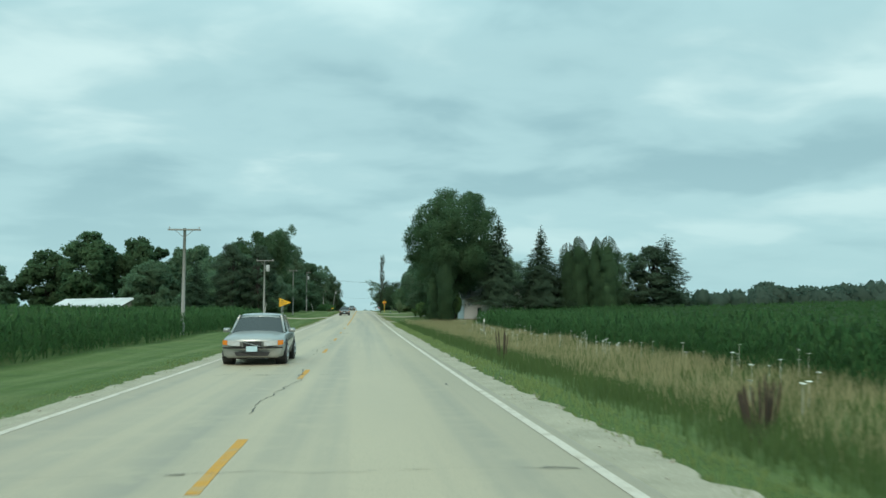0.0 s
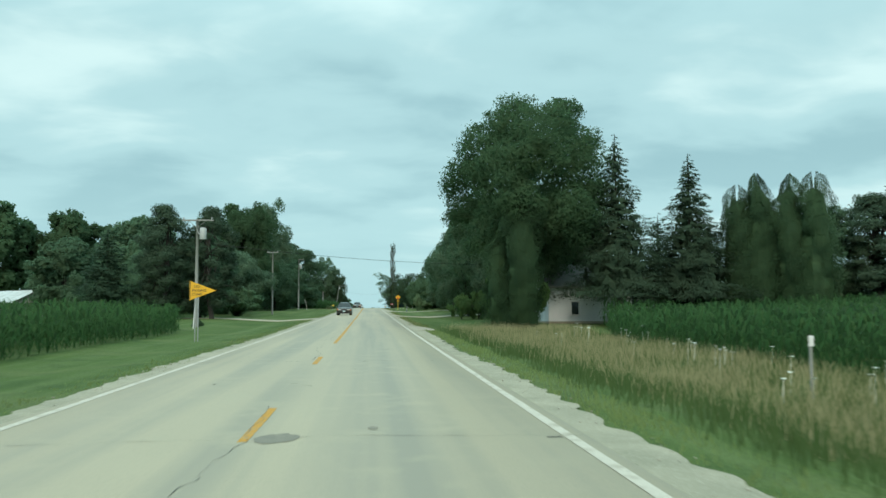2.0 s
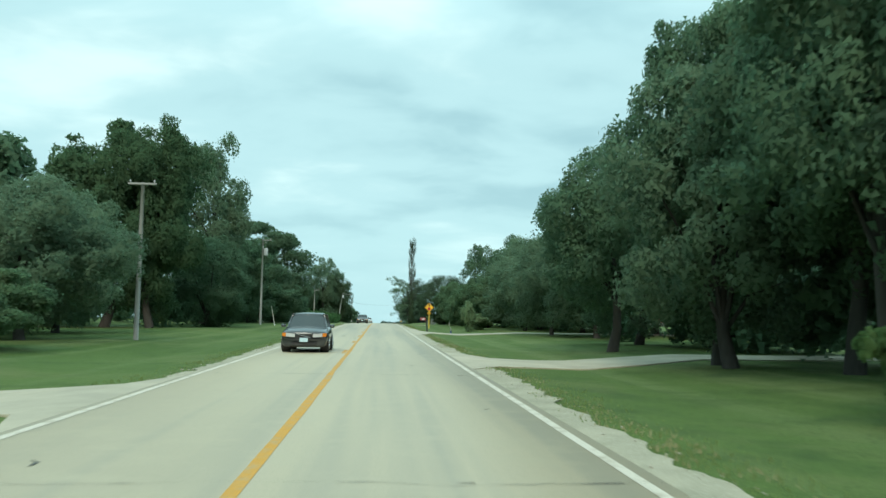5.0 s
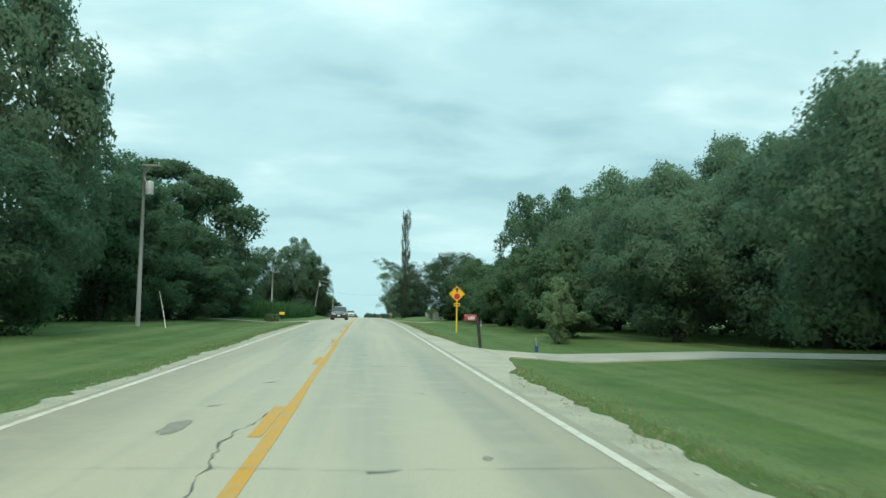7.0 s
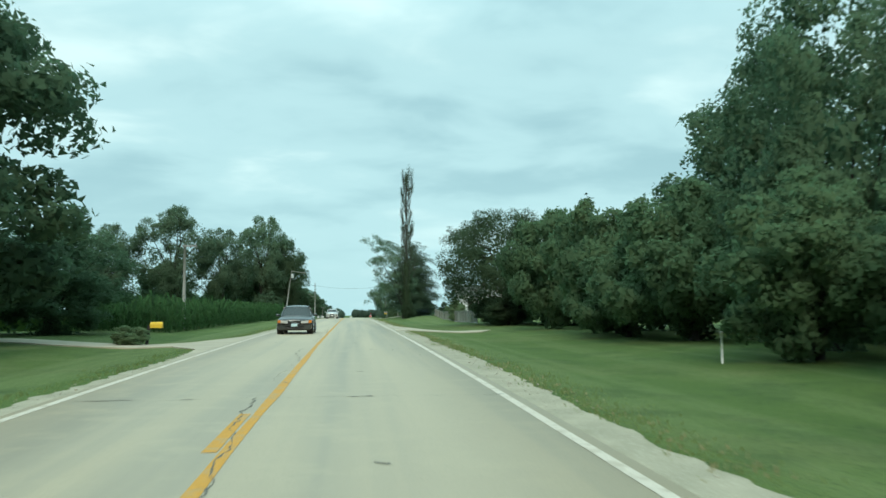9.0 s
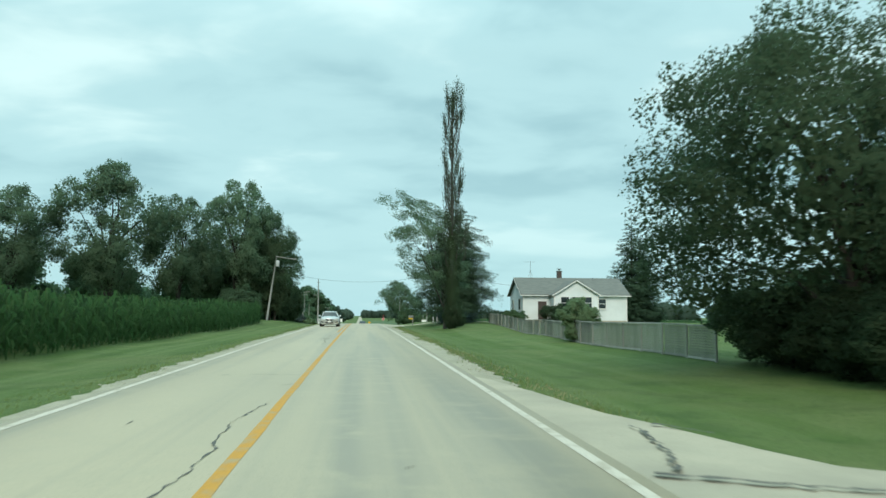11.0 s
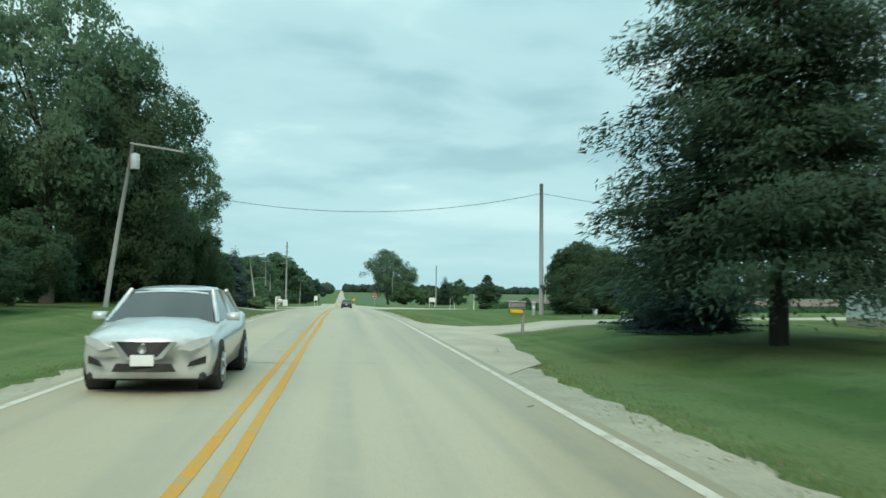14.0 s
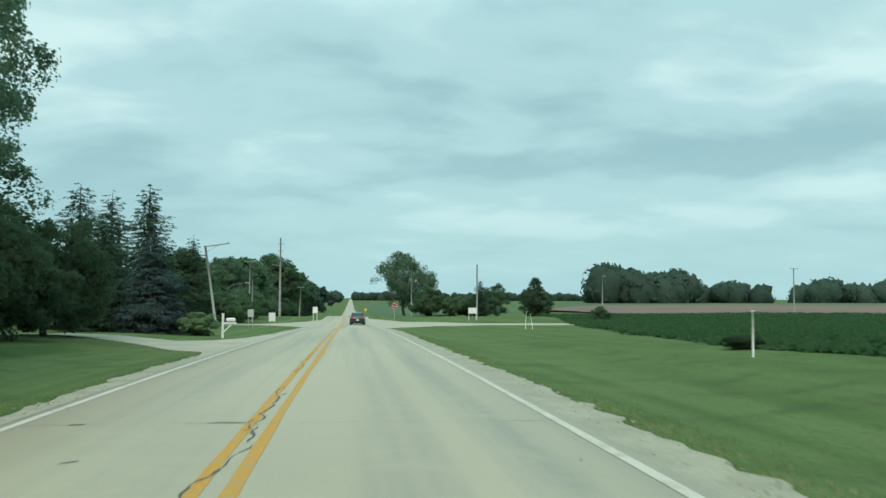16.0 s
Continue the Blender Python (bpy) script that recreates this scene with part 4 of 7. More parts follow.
def spire(seed, H, R, n_boughs, n_cards, card, mat):
    """A failing Lombardy poplar: a tall stem, steep half-bare boughs with upright twigs, leaves left in a few clumps."""
    r = rand(seed)
    out = [tube_arrays([(0, 0, 0), (0.05, 0, H * 0.3), (-0.05, 0.05, H * 0.65), (0, 0, H * 0.98)], [0.26, 0.2, 0.12, 0.02], 8)]
    pts, lean = [], []
    for b in range(n_boughs):
        u = 0.1 + 0.76 * (b + r.random()) / n_boughs
        a = b * 2.4 + r.random()
        q = R * np.interp(u, [0, 0.25, 0.5, 0.75, 1], [0.9, 1.0, 0.8, 0.9, 0.3]) * r.uniform(0.35, 1.15)
        L = H * r.uniform(0.08, 0.19)
        s = np.array([0, 0, H * u])
        o = np.array([np.cos(a), np.sin(a), 0])
        m, e = s + o * q * 0.8 + [0, 0, L * 0.35], s + o * q + [0, 0, L]
        out.append(tube_arrays([s, m, e], [0.06, 0.04, 0.01], 4))
        for k in range(4):
            w = r.uniform(0.2, 0.8)
            g = s + (m - s) * w * 2 if w < 0.5 else m + (e - m) * (w * 2 - 1)
            tip = g + np.array([r.normal() * 0.16, r.normal() * 0.16, L * r.uniform(0.3, 0.6)])
            out.append(tube_arrays([g, tip], [0.022, 0.006], 3))
            n = int(n_cards / n_boughs * 0.06)
            pts.append(g + (tip - g) * r.random((n, 1)) + r.normal(size=(n, 3)) * 0.07)
            lean.append(np.tile(unit(tip - g), (n, 1)))
        n = int(n_cards / n_boughs * (1.7 if r.random() < 0.4 or u > 0.8 or u < 0.25 else 0.12))
        t = r.uniform(0.35, 1.1, (n, 1))
        pts.append(m + (e - m) * t + r.normal(size=(n, 3)) * [0.17, 0.17, 0.22])
        lean.append(np.tile(unit(e - s), (n, 1)))
    n = n_cards // 12
    pts.append(np.array([0, 0, H * 0.93]) + r.normal(size=(n, 3)) * [0.14, 0.14, H * 0.035])
    lean.append(np.tile([0, 0, 1.0], (n, 1)))
    pts, lean = np.concatenate(pts), np.concatenate(lean)
    leaf = cards(pts, r.normal(size=pts.shape), card, r, 0.4, 0.5, lean)
    tv, tf = join_arrays(out)
    return build_mesh("trunk", tv, tf, "poplar_bark", True), build_mesh("crown", *leaf, mat)


# kinds of plant: builder, height and radius as built
KINDS = {
    "maple": (lambda s: broadleaf(s, 16, 6.2, 0.04, 64, 38000, 0.27, "maple"), 16, 6.2),
    "oak": (lambda s: broadleaf(s, 14, 7, 0.0, 56, 32000, 0.32, "oak", flat=0.5, relief=0.9), 14, 7),
    "lime": (lambda s: broadleaf(s, 14, 5, 0.03, 46, 20000, 0.31, "maple"), 14, 5),
    "lime_far": (lambda s: broadleaf(s, 14, 5, 0.03, 46, 8000, 0.5, "maple"), 14, 5),
    "dark_far": (lambda s: broadleaf(s, 14, 5.5, 0.0, 46, 8000, 0.5, "oak"), 14, 5.5),
    "dark": (lambda s: broadleaf(s, 14, 5.5, 0.0, 54, 25000, 0.25, "oak"), 14, 5.5),
    "lot": (lambda s: broadleaf(s, 14, 5.5, 0.14, 54, 26000, 0.25, "oak"), 14, 5.5),
    "near_dark": (lambda s: broadleaf(s, 14, 5.5, 0.1, 70, 46000, 0.18, "shaded", airy=0.14), 14, 5.5),
    "airy": (lambda s: broadleaf(s, 11, 2.8, 0.3, 40, 15000, 0.13, "ash", airy=0.3, stem=0.6), 11, 2.8),
    "thick_shrub": (lambda s: broadleaf(s, 5, 3, 0.0, 60, 20000, 0.15, "shaded"), 5, 3),
    "ash": (lambda s: broadleaf(s, 16, 6, 0.12, 64, 30000, 0.24, "ash", airy=0.3), 16, 6),
    "shade": (lambda s: broadleaf(s, 13, 7, 0.0, 80, 60000, 0.15, "shaded", airy=0.17), 13, 7),
    "ragged": (lambda s: broadleaf(s, 15, 3.4, 0.24, 80, 24000, 0.12, "ash", airy=0.34, lean=-0.27, stem=0.42), 15, 3.4),
    "light": (lambda s: broadleaf(s, 12, 5, 0.04, 46, 26000, 0.23, "ash", airy=0.21), 12, 5),
    "crown": (lambda s: broadleaf(s, 16, 8, 0.16, 60, 24000, 0.3, "ash", airy=0.22), 16, 8),
    "orchard": (lambda s: broadleaf(s, 9, 5.2, 0.03, 64, 32000, 0.185, "ash"), 9, 5.2),
    "shrub": (lambda s: broadleaf(s, 5, 3, 0.0, 46, 16000, 0.18, "shrub"), 5, 3),
    "hedge": (lambda s: broadleaf(s, 2.6, 2.4, 0.0, 34, 14000, 0.13, "edge_shrub"), 2.6, 2.4),
    "bright": (lambda s: broadleaf(s, 4, 2.0, 0.0, 26, 8000, 0.18, "bright"), 4, 2.0),
    "spruce": (lambda s: spruce(s, 13, 3.6, 0.03, 44, 70, 0.26, "needle", 0.28, 0.08, 0.52), 13, 3.6),
    "blue": (lambda s: spruce(s, 9, 3.4, 0.0, 54, 70, 0.24, "blue", 0.2, 0.0, 0.55), 9, 3.4),
    "open_spruce": (lambda s: spruce(s, 14, 4.6, 0.2, 46, 170, 0.17, "deep_needle", 0.36, 0.08, 1.0), 14, 4.6),
    "blunt_spruce": (lambda s: spruce(s, 14, 4.6, 0.2, 56, 300, 0.17, "deep_needle", 0.4, 0.12, 0.27, 0.08), 14, 4.6),
    "big_maple": (lambda s: broadleaf(s, 16, 6.2, 0.13, 66, 90000, 0.18, "maple", sub=11, relief=0.9), 16, 6.2),
    "pine": (lambda s: pine(s, 12, 3.6, 0.12, 64, 24000, 0.22, "pine"), 12, 3.6),
    "thuja": (lambda s: column(s, 10, 1.5, 42000, 0.1, "thuja"), 10, 1.5),
    "mulberry": (lambda s: broadleaf(s, 3.9, 2.9, -0.12, 110, 44000, 0.1, "shaded", flat=0.9), 3.9, 2.9),
    "suckers": (lambda s: column(s, 7, 1.0, 20000, 0.11, "sucker"), 7, 1.0),
    "foot_shrub": (lambda s: broadleaf(s, 3.2, 1.6, 0.0, 70, 20000, 0.09, "sucker"), 3.2, 1.6),
    "poplar": (lambda s: spire(s, 21, 1.6, 80, 14000, 0.14, "poplar"), 21, 1.6),
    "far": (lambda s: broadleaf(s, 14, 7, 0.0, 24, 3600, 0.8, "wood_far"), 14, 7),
}
MADE = {}


def plant(kind, x, y, h, radius, label, category="tree", variant=0, turn=None, z=None, group=""):
    key = (kind, variant)
    if key not in MADE:
        MADE[key] = KINDS[kind][0](100 * variant + sum(map(ord, kind)))
    h0, r0 = KINDS[kind][1:]
    name = {"shrub": "shrub", "thick_shrub": "shrub", "hedge": "shrub", "bright": "shrub", "foot_shrub": "shrub"}.get(kind, "tree")
    turn = (x * 37 + y * 11) % 360 if turn is None else turn
    ob = thing(name, label, category, x, y, (ground_z(x, y) - 0.05) if z is None else z, turn, group, (radius / r0, radius / r0, h / h0))
    for nm, me in zip(("trunk", "crown"), MADE[key]):
        part(nm, me, ob)
    return ob


DARK, LIME = "tall dark green deciduous tree in a roadside grove", "full-leaved green deciduous tree behind the farm lot"
# the farm grove on the far side of the first corn field
for k, x, y, h, rr, v in (
    ("lime_far", -55, 177, 17.2, 6.5, 0), ("lime_far", -46, 182, 16.6, 6, 1), ("dark_far", -37, 178, 13.2, 5, 0), ("lime_far", -66, 186, 14, 6, 1), ("dark_far", -76, 182, 10, 5, 1),
    ("dark_far", -88, 178, 8.5, 6, 0), ("dark_far", -100, 186, 8, 6, 1), ("lime_far", -112, 190, 8, 6, 0), ("dark_far", -84, 160, 5.5, 6, 1), ("dark_far", -70, 158, 5.5, 5, 0), ("dark_far", -96, 158, 5, 6, 0),
    ("dark_far", -31, 160, 13, 5, 1), ("dark_far", -26, 150, 10.5, 4.5, 0), ("lime_far", -28, 190, 14.5, 5.5, 0), ("dark_far", -36, 150, 9.5, 5, 1), ("dark_far", -41, 165, 10, 4.5, 0), ("dark_far", -23, 165, 11.5, 4.5, 1)):
    plant(k, x, y, h, rr, LIME if k == "lime_far" else DARK, variant=v)
plant("pine", -19.9, 130.1, 11.4, 3.5, "old dark pine with an open crown by the driveway", variant=0)
plant("pine", -15.4, 131.2, 11.3, 3.2, "old dark pine with a rounded crown by the driveway", variant=1)
plant("spruce", -24.5, 128, 9.0, 3.4, "dense dark spruce behind the old pines", variant=1)
plant("dark", -17.8, 137, 8.0, 4.0, DARK, variant=0)
plant("dark", -22, 140, 8.0, 4.5, DARK, variant=1)
plant("shrub", -12.3, 108.7, 0.6, 0.45, "low shrub at the foot of the utility pole", "shrub")
plant("lime", -24.0, 191, 18.4, 5.8, "tall bright-topped maple standing above the grove", variant=1)
plant("maple", -19.6, 189, 18.0, 4.8, "tall full maple at the roadside edge of the grove", variant=1)
plant("orchard", -17.5, 158, 8.0, 5.2, "spreading low crabapple tree on the lawn", variant=1)
plant("orchard", -21, 172, 9.6, 5.2, "spreading low crabapple tree on the lawn", variant=0)
plant("shrub", -15.5, 148, 3.4, 3.0, "rounded green shrub under the trees", "shrub")
plant("light", -19.8, 211, 21.4, 6.0, "tall light-leaved tree with ragged lower boughs", variant=0)
plant("dark", -17, 200, 9.0, 4.2, DARK, variant=1)
plant("dark", -20.0, 227, 13.0, 5.2, DARK, variant=1)
plant("dark", -17.5, 229, 10.8, 4.2, DARK, variant=0)
plant("oak", -19.0, 244.5, 15.8, 8.4, "broad dark tree with layered level boughs", variant=0)
plant("oak", -27, 252, 12.5, 7, "broad dark tree with layered level boughs", variant=1)
plant("dark", -15.2, 236, 5.5, 4.0, DARK, variant=0)
plant("dark", -16.5, 259, 6.0, 4.4, DARK, variant=1)
# the tall grove behind the second corn field
for k, x, y, h, rr, v in (
    ("ash", -18.0, 383, 20.6, 6.0, 0), ("near_dark", -13.6, 384.5, 15.2, 5.0, 1), ("ash", -33, 374, 20.6, 7.0, 1), ("ash", -25, 378, 17.4, 5.5, 0), ("ash", -45, 372, 17.5, 6.5, 0), ("ash", -57, 374, 16.5, 7, 1), ("ash", -70, 380, 15, 7, 0),
    ("dark_far", -38, 388, 11, 6, 0), ("dark_far", -24, 388, 11, 6, 1), ("dark_far", -52, 388, 11, 6, 0), ("airy", -14.0, 404.0, 14.2, 3.4, 1), ("dark", -19.0, 398, 11.5, 5, 1), ("dark", -19, 413, 9.5, 5.0, 0), ("dark_far", -27, 422, 10.0, 5.0, 1), ("dark_far", -32, 432, 9.5, 6, 0)):
    plant(k, x, y, h, rr, "tall feathery tree with sky between its boughs" if k in ("ash", "airy") else DARK, variant=v)
for i, (x, y, h, rr) in enumerate(((-15.6, 371, 4.6, 2.6), (-12.6, 384, 6.4, 2.8), (-11.6, 390.5, 6.6, 2.6), (-12.4, 399, 5.2, 2.8), (-13.4, 408, 4.6, 2.8), (-13.8, 414.5, 5.2, 2.8), (-15, 364, 3.6, 2.8))):
    plant("thick_shrub", x, y, h, rr, "dense overgrown shrub at the wood's edge", "shrub", variant=i % 2)
plant("spruce", -23.2, 474, 16.5, 5.2, "tall dark spruce above the roadside planting", variant=0)
plant("spruce", -30.3, 485, 17.0, 5.2, "tall dark spruce above the roadside planting", variant=1)
plant("spruce", -21.2, 443, 11.6, 4.0, "dark spruce in the roadside planting", variant=0)
plant("spruce", -18.3, 474, 10.5, 3.0, "young dark spruce behind the leaning pole", variant=1)
plant("blue", -13.6, 434, 7.0, 2.9, "blue spruce in the roadside planting", variant=0)
plant("spruce", -17.8, 437, 8.4, 3.6, "dark spruce in the roadside planting", variant=1)
for i, (x, y, h, rr) in enumerate(((-25.5, 503, 10.3, 6), (-29, 520, 10.9, 7), (-25.5, 548, 11.7, 6.5), (-24, 570, 13.4, 7), (-20, 600, 16.2, 8), (-22, 630, 16.0, 8), (-20, 665, 15.0, 8), (-20, 710, 15.4, 8), (-24, 780, 16.4, 9), (-22, 900, 17.2, 10), (-34, 560, 12.3, 8))):
    plant("dark_far" if y < 700 else "far", x, y, h, rr, "dense green tree in a row beside the road beyond the crossing", variant=i % 2)
for i, (x, y, h, rr) in enumerate(((-15.5, 478, 4.0, 2.8), (-15, 490, 3.6, 2.6), (-16, 510, 4.0, 3))):
    plant("shrub", x, y, h, rr, "low green shrub beside the side road", "shrub", variant=i % 2)

# the wooded lot opposite
plant("big_maple", 11.5, 107, 16.9, 6.3, "huge full-crowned silver maple over the white cottage", variant=0)
plant("maple", 15.2, 115, 11.0, 4.4, "large maple behind the cottage", variant=1)
plant("hedge", 9.9, 104.6, 4.4, 2.2, "tall shrub at the foot of the maple", "shrub", variant=1)
plant("thuja", 9.9, 101.0, 9.2, 1.2, "tall narrow arborvitae in front of the maple", variant=0)
plant("thuja", 8.7, 102.6, 6.6, 1.0, "tall narrow arborvitae in front of the maple", variant=1)
plant("open_spruce", 16.8, 103.0, 13.6, 4.2, "tall dark spruce beside the cottage", variant=0)
plant("open_spruce", 22.2, 103.6, 12.4, 4.4, "broad dark spruce in a dense stand", variant=1)
plant("spruce", 22.0, 109.5, 8.5, 3.6, "dark spruce in a dense stand", variant=1)
plant("spruce", 24.5, 106, 8.0, 3.8, "dark spruce in a dense stand", variant=0)
for x, y, h, v in ((25.6, 103.4, 9.2, 0), (26.8, 102.9, 9.9, 1), (28.9, 102.4, 9.8, 0), (30.1, 101.3, 9.8, 1), (27.8, 104, 8.6, 0)):
    plant("thuja", x, y, h, 1.3, "narrow arborvitae in a close row", variant=v, group="arborvitae row")
plant("dark", 33.6, 107, 8.8, 3.4, DARK, variant=1)
plant("spruce", 38.7, 104.6, 11.2, 4.2, "wide dark conifer at the corner of the field", variant=1)
plant("pine", 37, 106, 9.8, 4.4, "wide dark conifer at the corner of the field", variant=1)
for i, (x, y, h, rr) in enumerate(((14.2, 129.6, 13.4, 4.6), (12.4, 135.0, 13.0, 4.2), (13.6, 139.5, 13.6, 4.2), (11.4, 143, 11.2, 3.8), (11.6, 144.6, 13.2, 3.4), (10.6, 154.5, 9.8, 3.6), (14.5, 163, 9.2, 4.0), (17.5, 130, 12, 5), (18, 142, 12, 5), (18, 158, 10, 5))):
    plant(("lot" if i % 3 else "light") if i < 7 else "dark_far", x, y, h, rr, "dense green tree in a row along the lot", variant=i % 2)
for i, (x, y, h, rr) in enumerate(((8.9, 128.6, 2.5, 1.5), (10.3, 126.6, 2.7, 1.7), (12.0, 125.2, 2.6, 1.7), (13.7, 124.0, 2.5, 1.7), (15.4, 122.8, 2.4, 1.7))):
    plant("hedge", x, y, h, rr, "clipped rounded green hedge shrub", "shrub", variant=i % 2, group="hedge along the lot")
# the orchard trees over the lawn
for i, (x, y, h, rr) in enumerate(((15.6, 176.6, 9.4, 4.6), (19.0, 183.5, 10.2, 5.0), (13.6, 183.0, 8.2, 3.6), (19.4, 196.5, 9.4, 5.2), (24.5, 190, 13.0, 5.5), (24, 203, 12.2, 5.5), (14.6, 201.5, 7.2, 4.2), (25.7, 218, 13.4, 5.8), (17.8, 210, 9.8, 5.0), (17.5, 220.5, 11.0, 5.2), (31, 182, 12, 6), (31, 197, 12, 6))):
    plant("orchard", x, y, h, rr, "spreading grey-green tree with low boughs over the lawn", variant=i % 2)
plant("bright", 8.7, 200.9, 3.2, 0.85, "pale bright green bush at the drive's edge", "shrub")
plant("bright", 10.4, 205.6, 1.8, 1.5, "pale bright green bush at the drive's edge", "shrub")
for i, (x, y, h, rr) in enumerate(((12.6, 216, 6.0, 3.4), (12.8, 224, 6.4, 3.4), (13.4, 243, 6.4, 3.6), (13.2, 252, 7.2, 3.6), (12.6, 262, 7.4, 3.6), (11.6, 231, 5.0, 3.0), (12.2, 247.5, 4.2, 2.6), (14.5, 272, 6.0, 3.4))):
    plant("shrub", x, y, h, rr, "dense dark thicket shrub along the ditch", "shrub", variant=i % 2)
plant("dark", 14.2, 234.5, 11.4, 3.3, "upright dark tree with a pointed crown", variant=1)
plant("dark", 21.4, 252.5, 14.6, 6.0, DARK, variant=0)
plant("dark", 22.0, 238, 12.0, 5.5, DARK, variant=1)
plant("spruce", 17.3, 271.6, 10.2, 2.0, "slim dark spruce rising above the thicket", variant=0)
# before the lattice fence
plant("shade", 12.2, 279.6, 9.6, 5.6, "spreading tree with feathery boughs over the fence", variant=0)
plant("orchard", 16.0, 278.0, 6.5, 3.6, "low dark tree overhanging the lattice fence", variant=0)
for yy in (276.0, 278.6, 281.2, 283.4):
    plant("foot_shrub", 12.0 if yy < 283 else 12.2, yy, 2.3, 1.75, "dark shaded hedge shrub at the end of the fence", "shrub", variant=1, group="hedge by the fence")
plant("bright", 11.35, 303, 2.4, 1.2, "leafy bush growing over the lattice fence", "shrub")
# the poplar and its companions
plant("poplar", 7.75, 332.5, 21.2, 1.3, "tall half-dead Lombardy poplar with sparse boughs", variant=0)
plant("ragged", 7.3, 333.8, 12.3, 3.4, "ragged light-leaved tree leaning over the verge", variant=0, turn=0)
plant("foot_shrub", 7.8, 332.0, 2.4, 0.85, "dark shrub round the foot of the poplar", "shrub")
plant("foot_shrub", 8.6, 336.2, 1.5, 0.9, "dark shrub behind the ragged tree", "shrub", variant=1)
plant("suckers", 7.75, 332.2, 8.4, 0.62, "dark leafy suckers round the stem of the poplar", variant=1)
plant("blunt_spruce", 9.9, 349.2, 12.8, 4.6, "large old spruce with a bare lower trunk", variant=0)
plant("blue", 10.4, 355.6, 4.4, 2.4, "low spreading blue spruce", variant=1)
plant("blue", 11.6, 359.2, 6.2, 2.9, "blue spruce beside the driveway", variant=0)
plant("spruce", 33.6, 362, 13.2, 4.0, "tall dark spruce behind the white bungalow", variant=1)
plant("spruce", 35.4, 363, 11.6, 3.2, "dark spruce behind the white bungalow", variant=0)
plant("mulberry", 13.05, 374.9, 4.0, 2.85, "dense weeping mulberry with boughs to the ground", variant=0)
plant("foot_shrub", 11.6, 400.8, 0.5, 0.6, "clump of tall dark weeds at the field's edge", "shrub", variant=1)
plant("shrub", 37.0, 500, 2.3, 1.5, "small bush at the far corner of the field", "shrub")
# bushes and trees round the crossing
plant("crown", 20.0, 700, 24.8, 12.4, "broad cottonwood alone beyond the crossing", variant=0)
for i, (k, x, y, h, rr) in enumerate((("shrub", 16.3, 560, 6.5, 4.0), ("spruce", 26.6, 552, 8.0, 2.6), ("dark", 30.6, 556, 7.1, 3.2), ("pine", 36.0, 541, 7.9, 2.4), ("dark", 36.4, 542, 5.9, 4.0), ("shrub", 21.6, 556, 4.7, 3.0), ("shrub", 25, 560, 4.5, 3.0))):
    plant(k, x, y, h, rr, "dark rounded evergreen by the crossing" if k in ("spruce", "pine") else "rounded dark green bush by the crossing", "tree" if k != "shrub" else "shrub", variant=i % 2)


def far_wood(name, x0, x1, y, h, n, seed, deep=20):
    """A distant wood as one mass of uneven crowns."""
    r = rand(seed)
    cen, rad = [], []
    for i in range(n):
        q = r.uniform(0.35, 0.6) * h
        cen.append((x0 + (x1 - x0) * (i + 0.5 * r.random()) / n, y + r.uniform(0, deep), q * r.uniform(0.4, 0.9) + (h - 1.9 * q) * r.random()))
        rad.append(q)
    cen, rad = np.array(cen), np.array(rad)
    cen[:, 2] += ground_z(cen[:, 0], cen[:, 1])
    m = n * 160
    k = r.integers(0, n, m)
    d = unit(r.normal(size=(m, 3)))
    leaf = cards(cen[k] + d * rad[k][:, None] * r.uniform(0.8, 1.12, (m, 1)), d, h * 0.14, r)
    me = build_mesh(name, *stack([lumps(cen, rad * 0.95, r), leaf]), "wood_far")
    return tagged(new(name, me), "distant belt of dark green trees beyond the fields", "trees", kind="stuff")


def thicket(name, x0, x1, y0, y1, h, n, seed, mat="oak"):
    """A bank of dense undergrowth below the grove's crowns."""
    r = rand(seed)
    c = np.stack([r.uniform(x0, x1, n), np.linspace(y0, y1, n) + r.normal(size=n), r.uniform(0.3, 0.62, n) * h], 1)
    q = r.uniform(0.32, 0.5, n) * h
    c[:, 2] += ground_z(c[:, 0], c[:, 1])
    m = n * 420
    k = r.integers(0, n, m)
    d = unit(r.normal(size=(m, 3)) * [1, 1.4, 1])
    leaf = cards(c[k] + d * q[k][:, None] * r.uniform(0.55, 1.1, (m, 1)), d, 0.34, r, 0.7, 0.6)
    kk = np.repeat(np.arange(n), 40)
    dd = unit(r.normal(size=(len(kk), 3)))
    core = cards(c[kk] + dd * (q[kk] * r.uniform(0.2, 0.7, len(kk)))[:, None], dd, h * 0.32, r, 0.8, 0.5)
    return tagged(new(name, build_mesh(name, *stack([leaf, core]), mat)), "dense dark undergrowth beneath the trees", "undergrowth", kind="stuff")


thicket("undergrowth", -34, -26, 138, 235, 4.5, 34, 21)
thicket("undergrowth", -90, -30, 190, 196, 6.0, 22, 22)
thicket("undergrowth", -24, -19, 195, 262, 4.5, 26, 23)
thicket("undergrowth", -75, -18, 390, 396, 6.0, 24, 24)
thicket("undergrowth", -20, -15.5, 384, 414, 4.5, 18, 25)
thicket("undergrowth", -34, -24, 424, 470, 4.0, 18, 33)
thicket("undergrowth", 15, 21, 116, 170, 4.2, 26, 26)
thicket("undergrowth", 23, 38, 108, 112, 3.4, 12, 27)
thicket("undergrowth", 24, 33, 176, 186, 3.6, 8, 28, "ash")
thicket("undergrowth", 20, 30, 197, 232, 4.6, 26, 29, "ash")
thicket("undergrowth", 14.5, 22, 210, 276, 4.4, 34, 30)
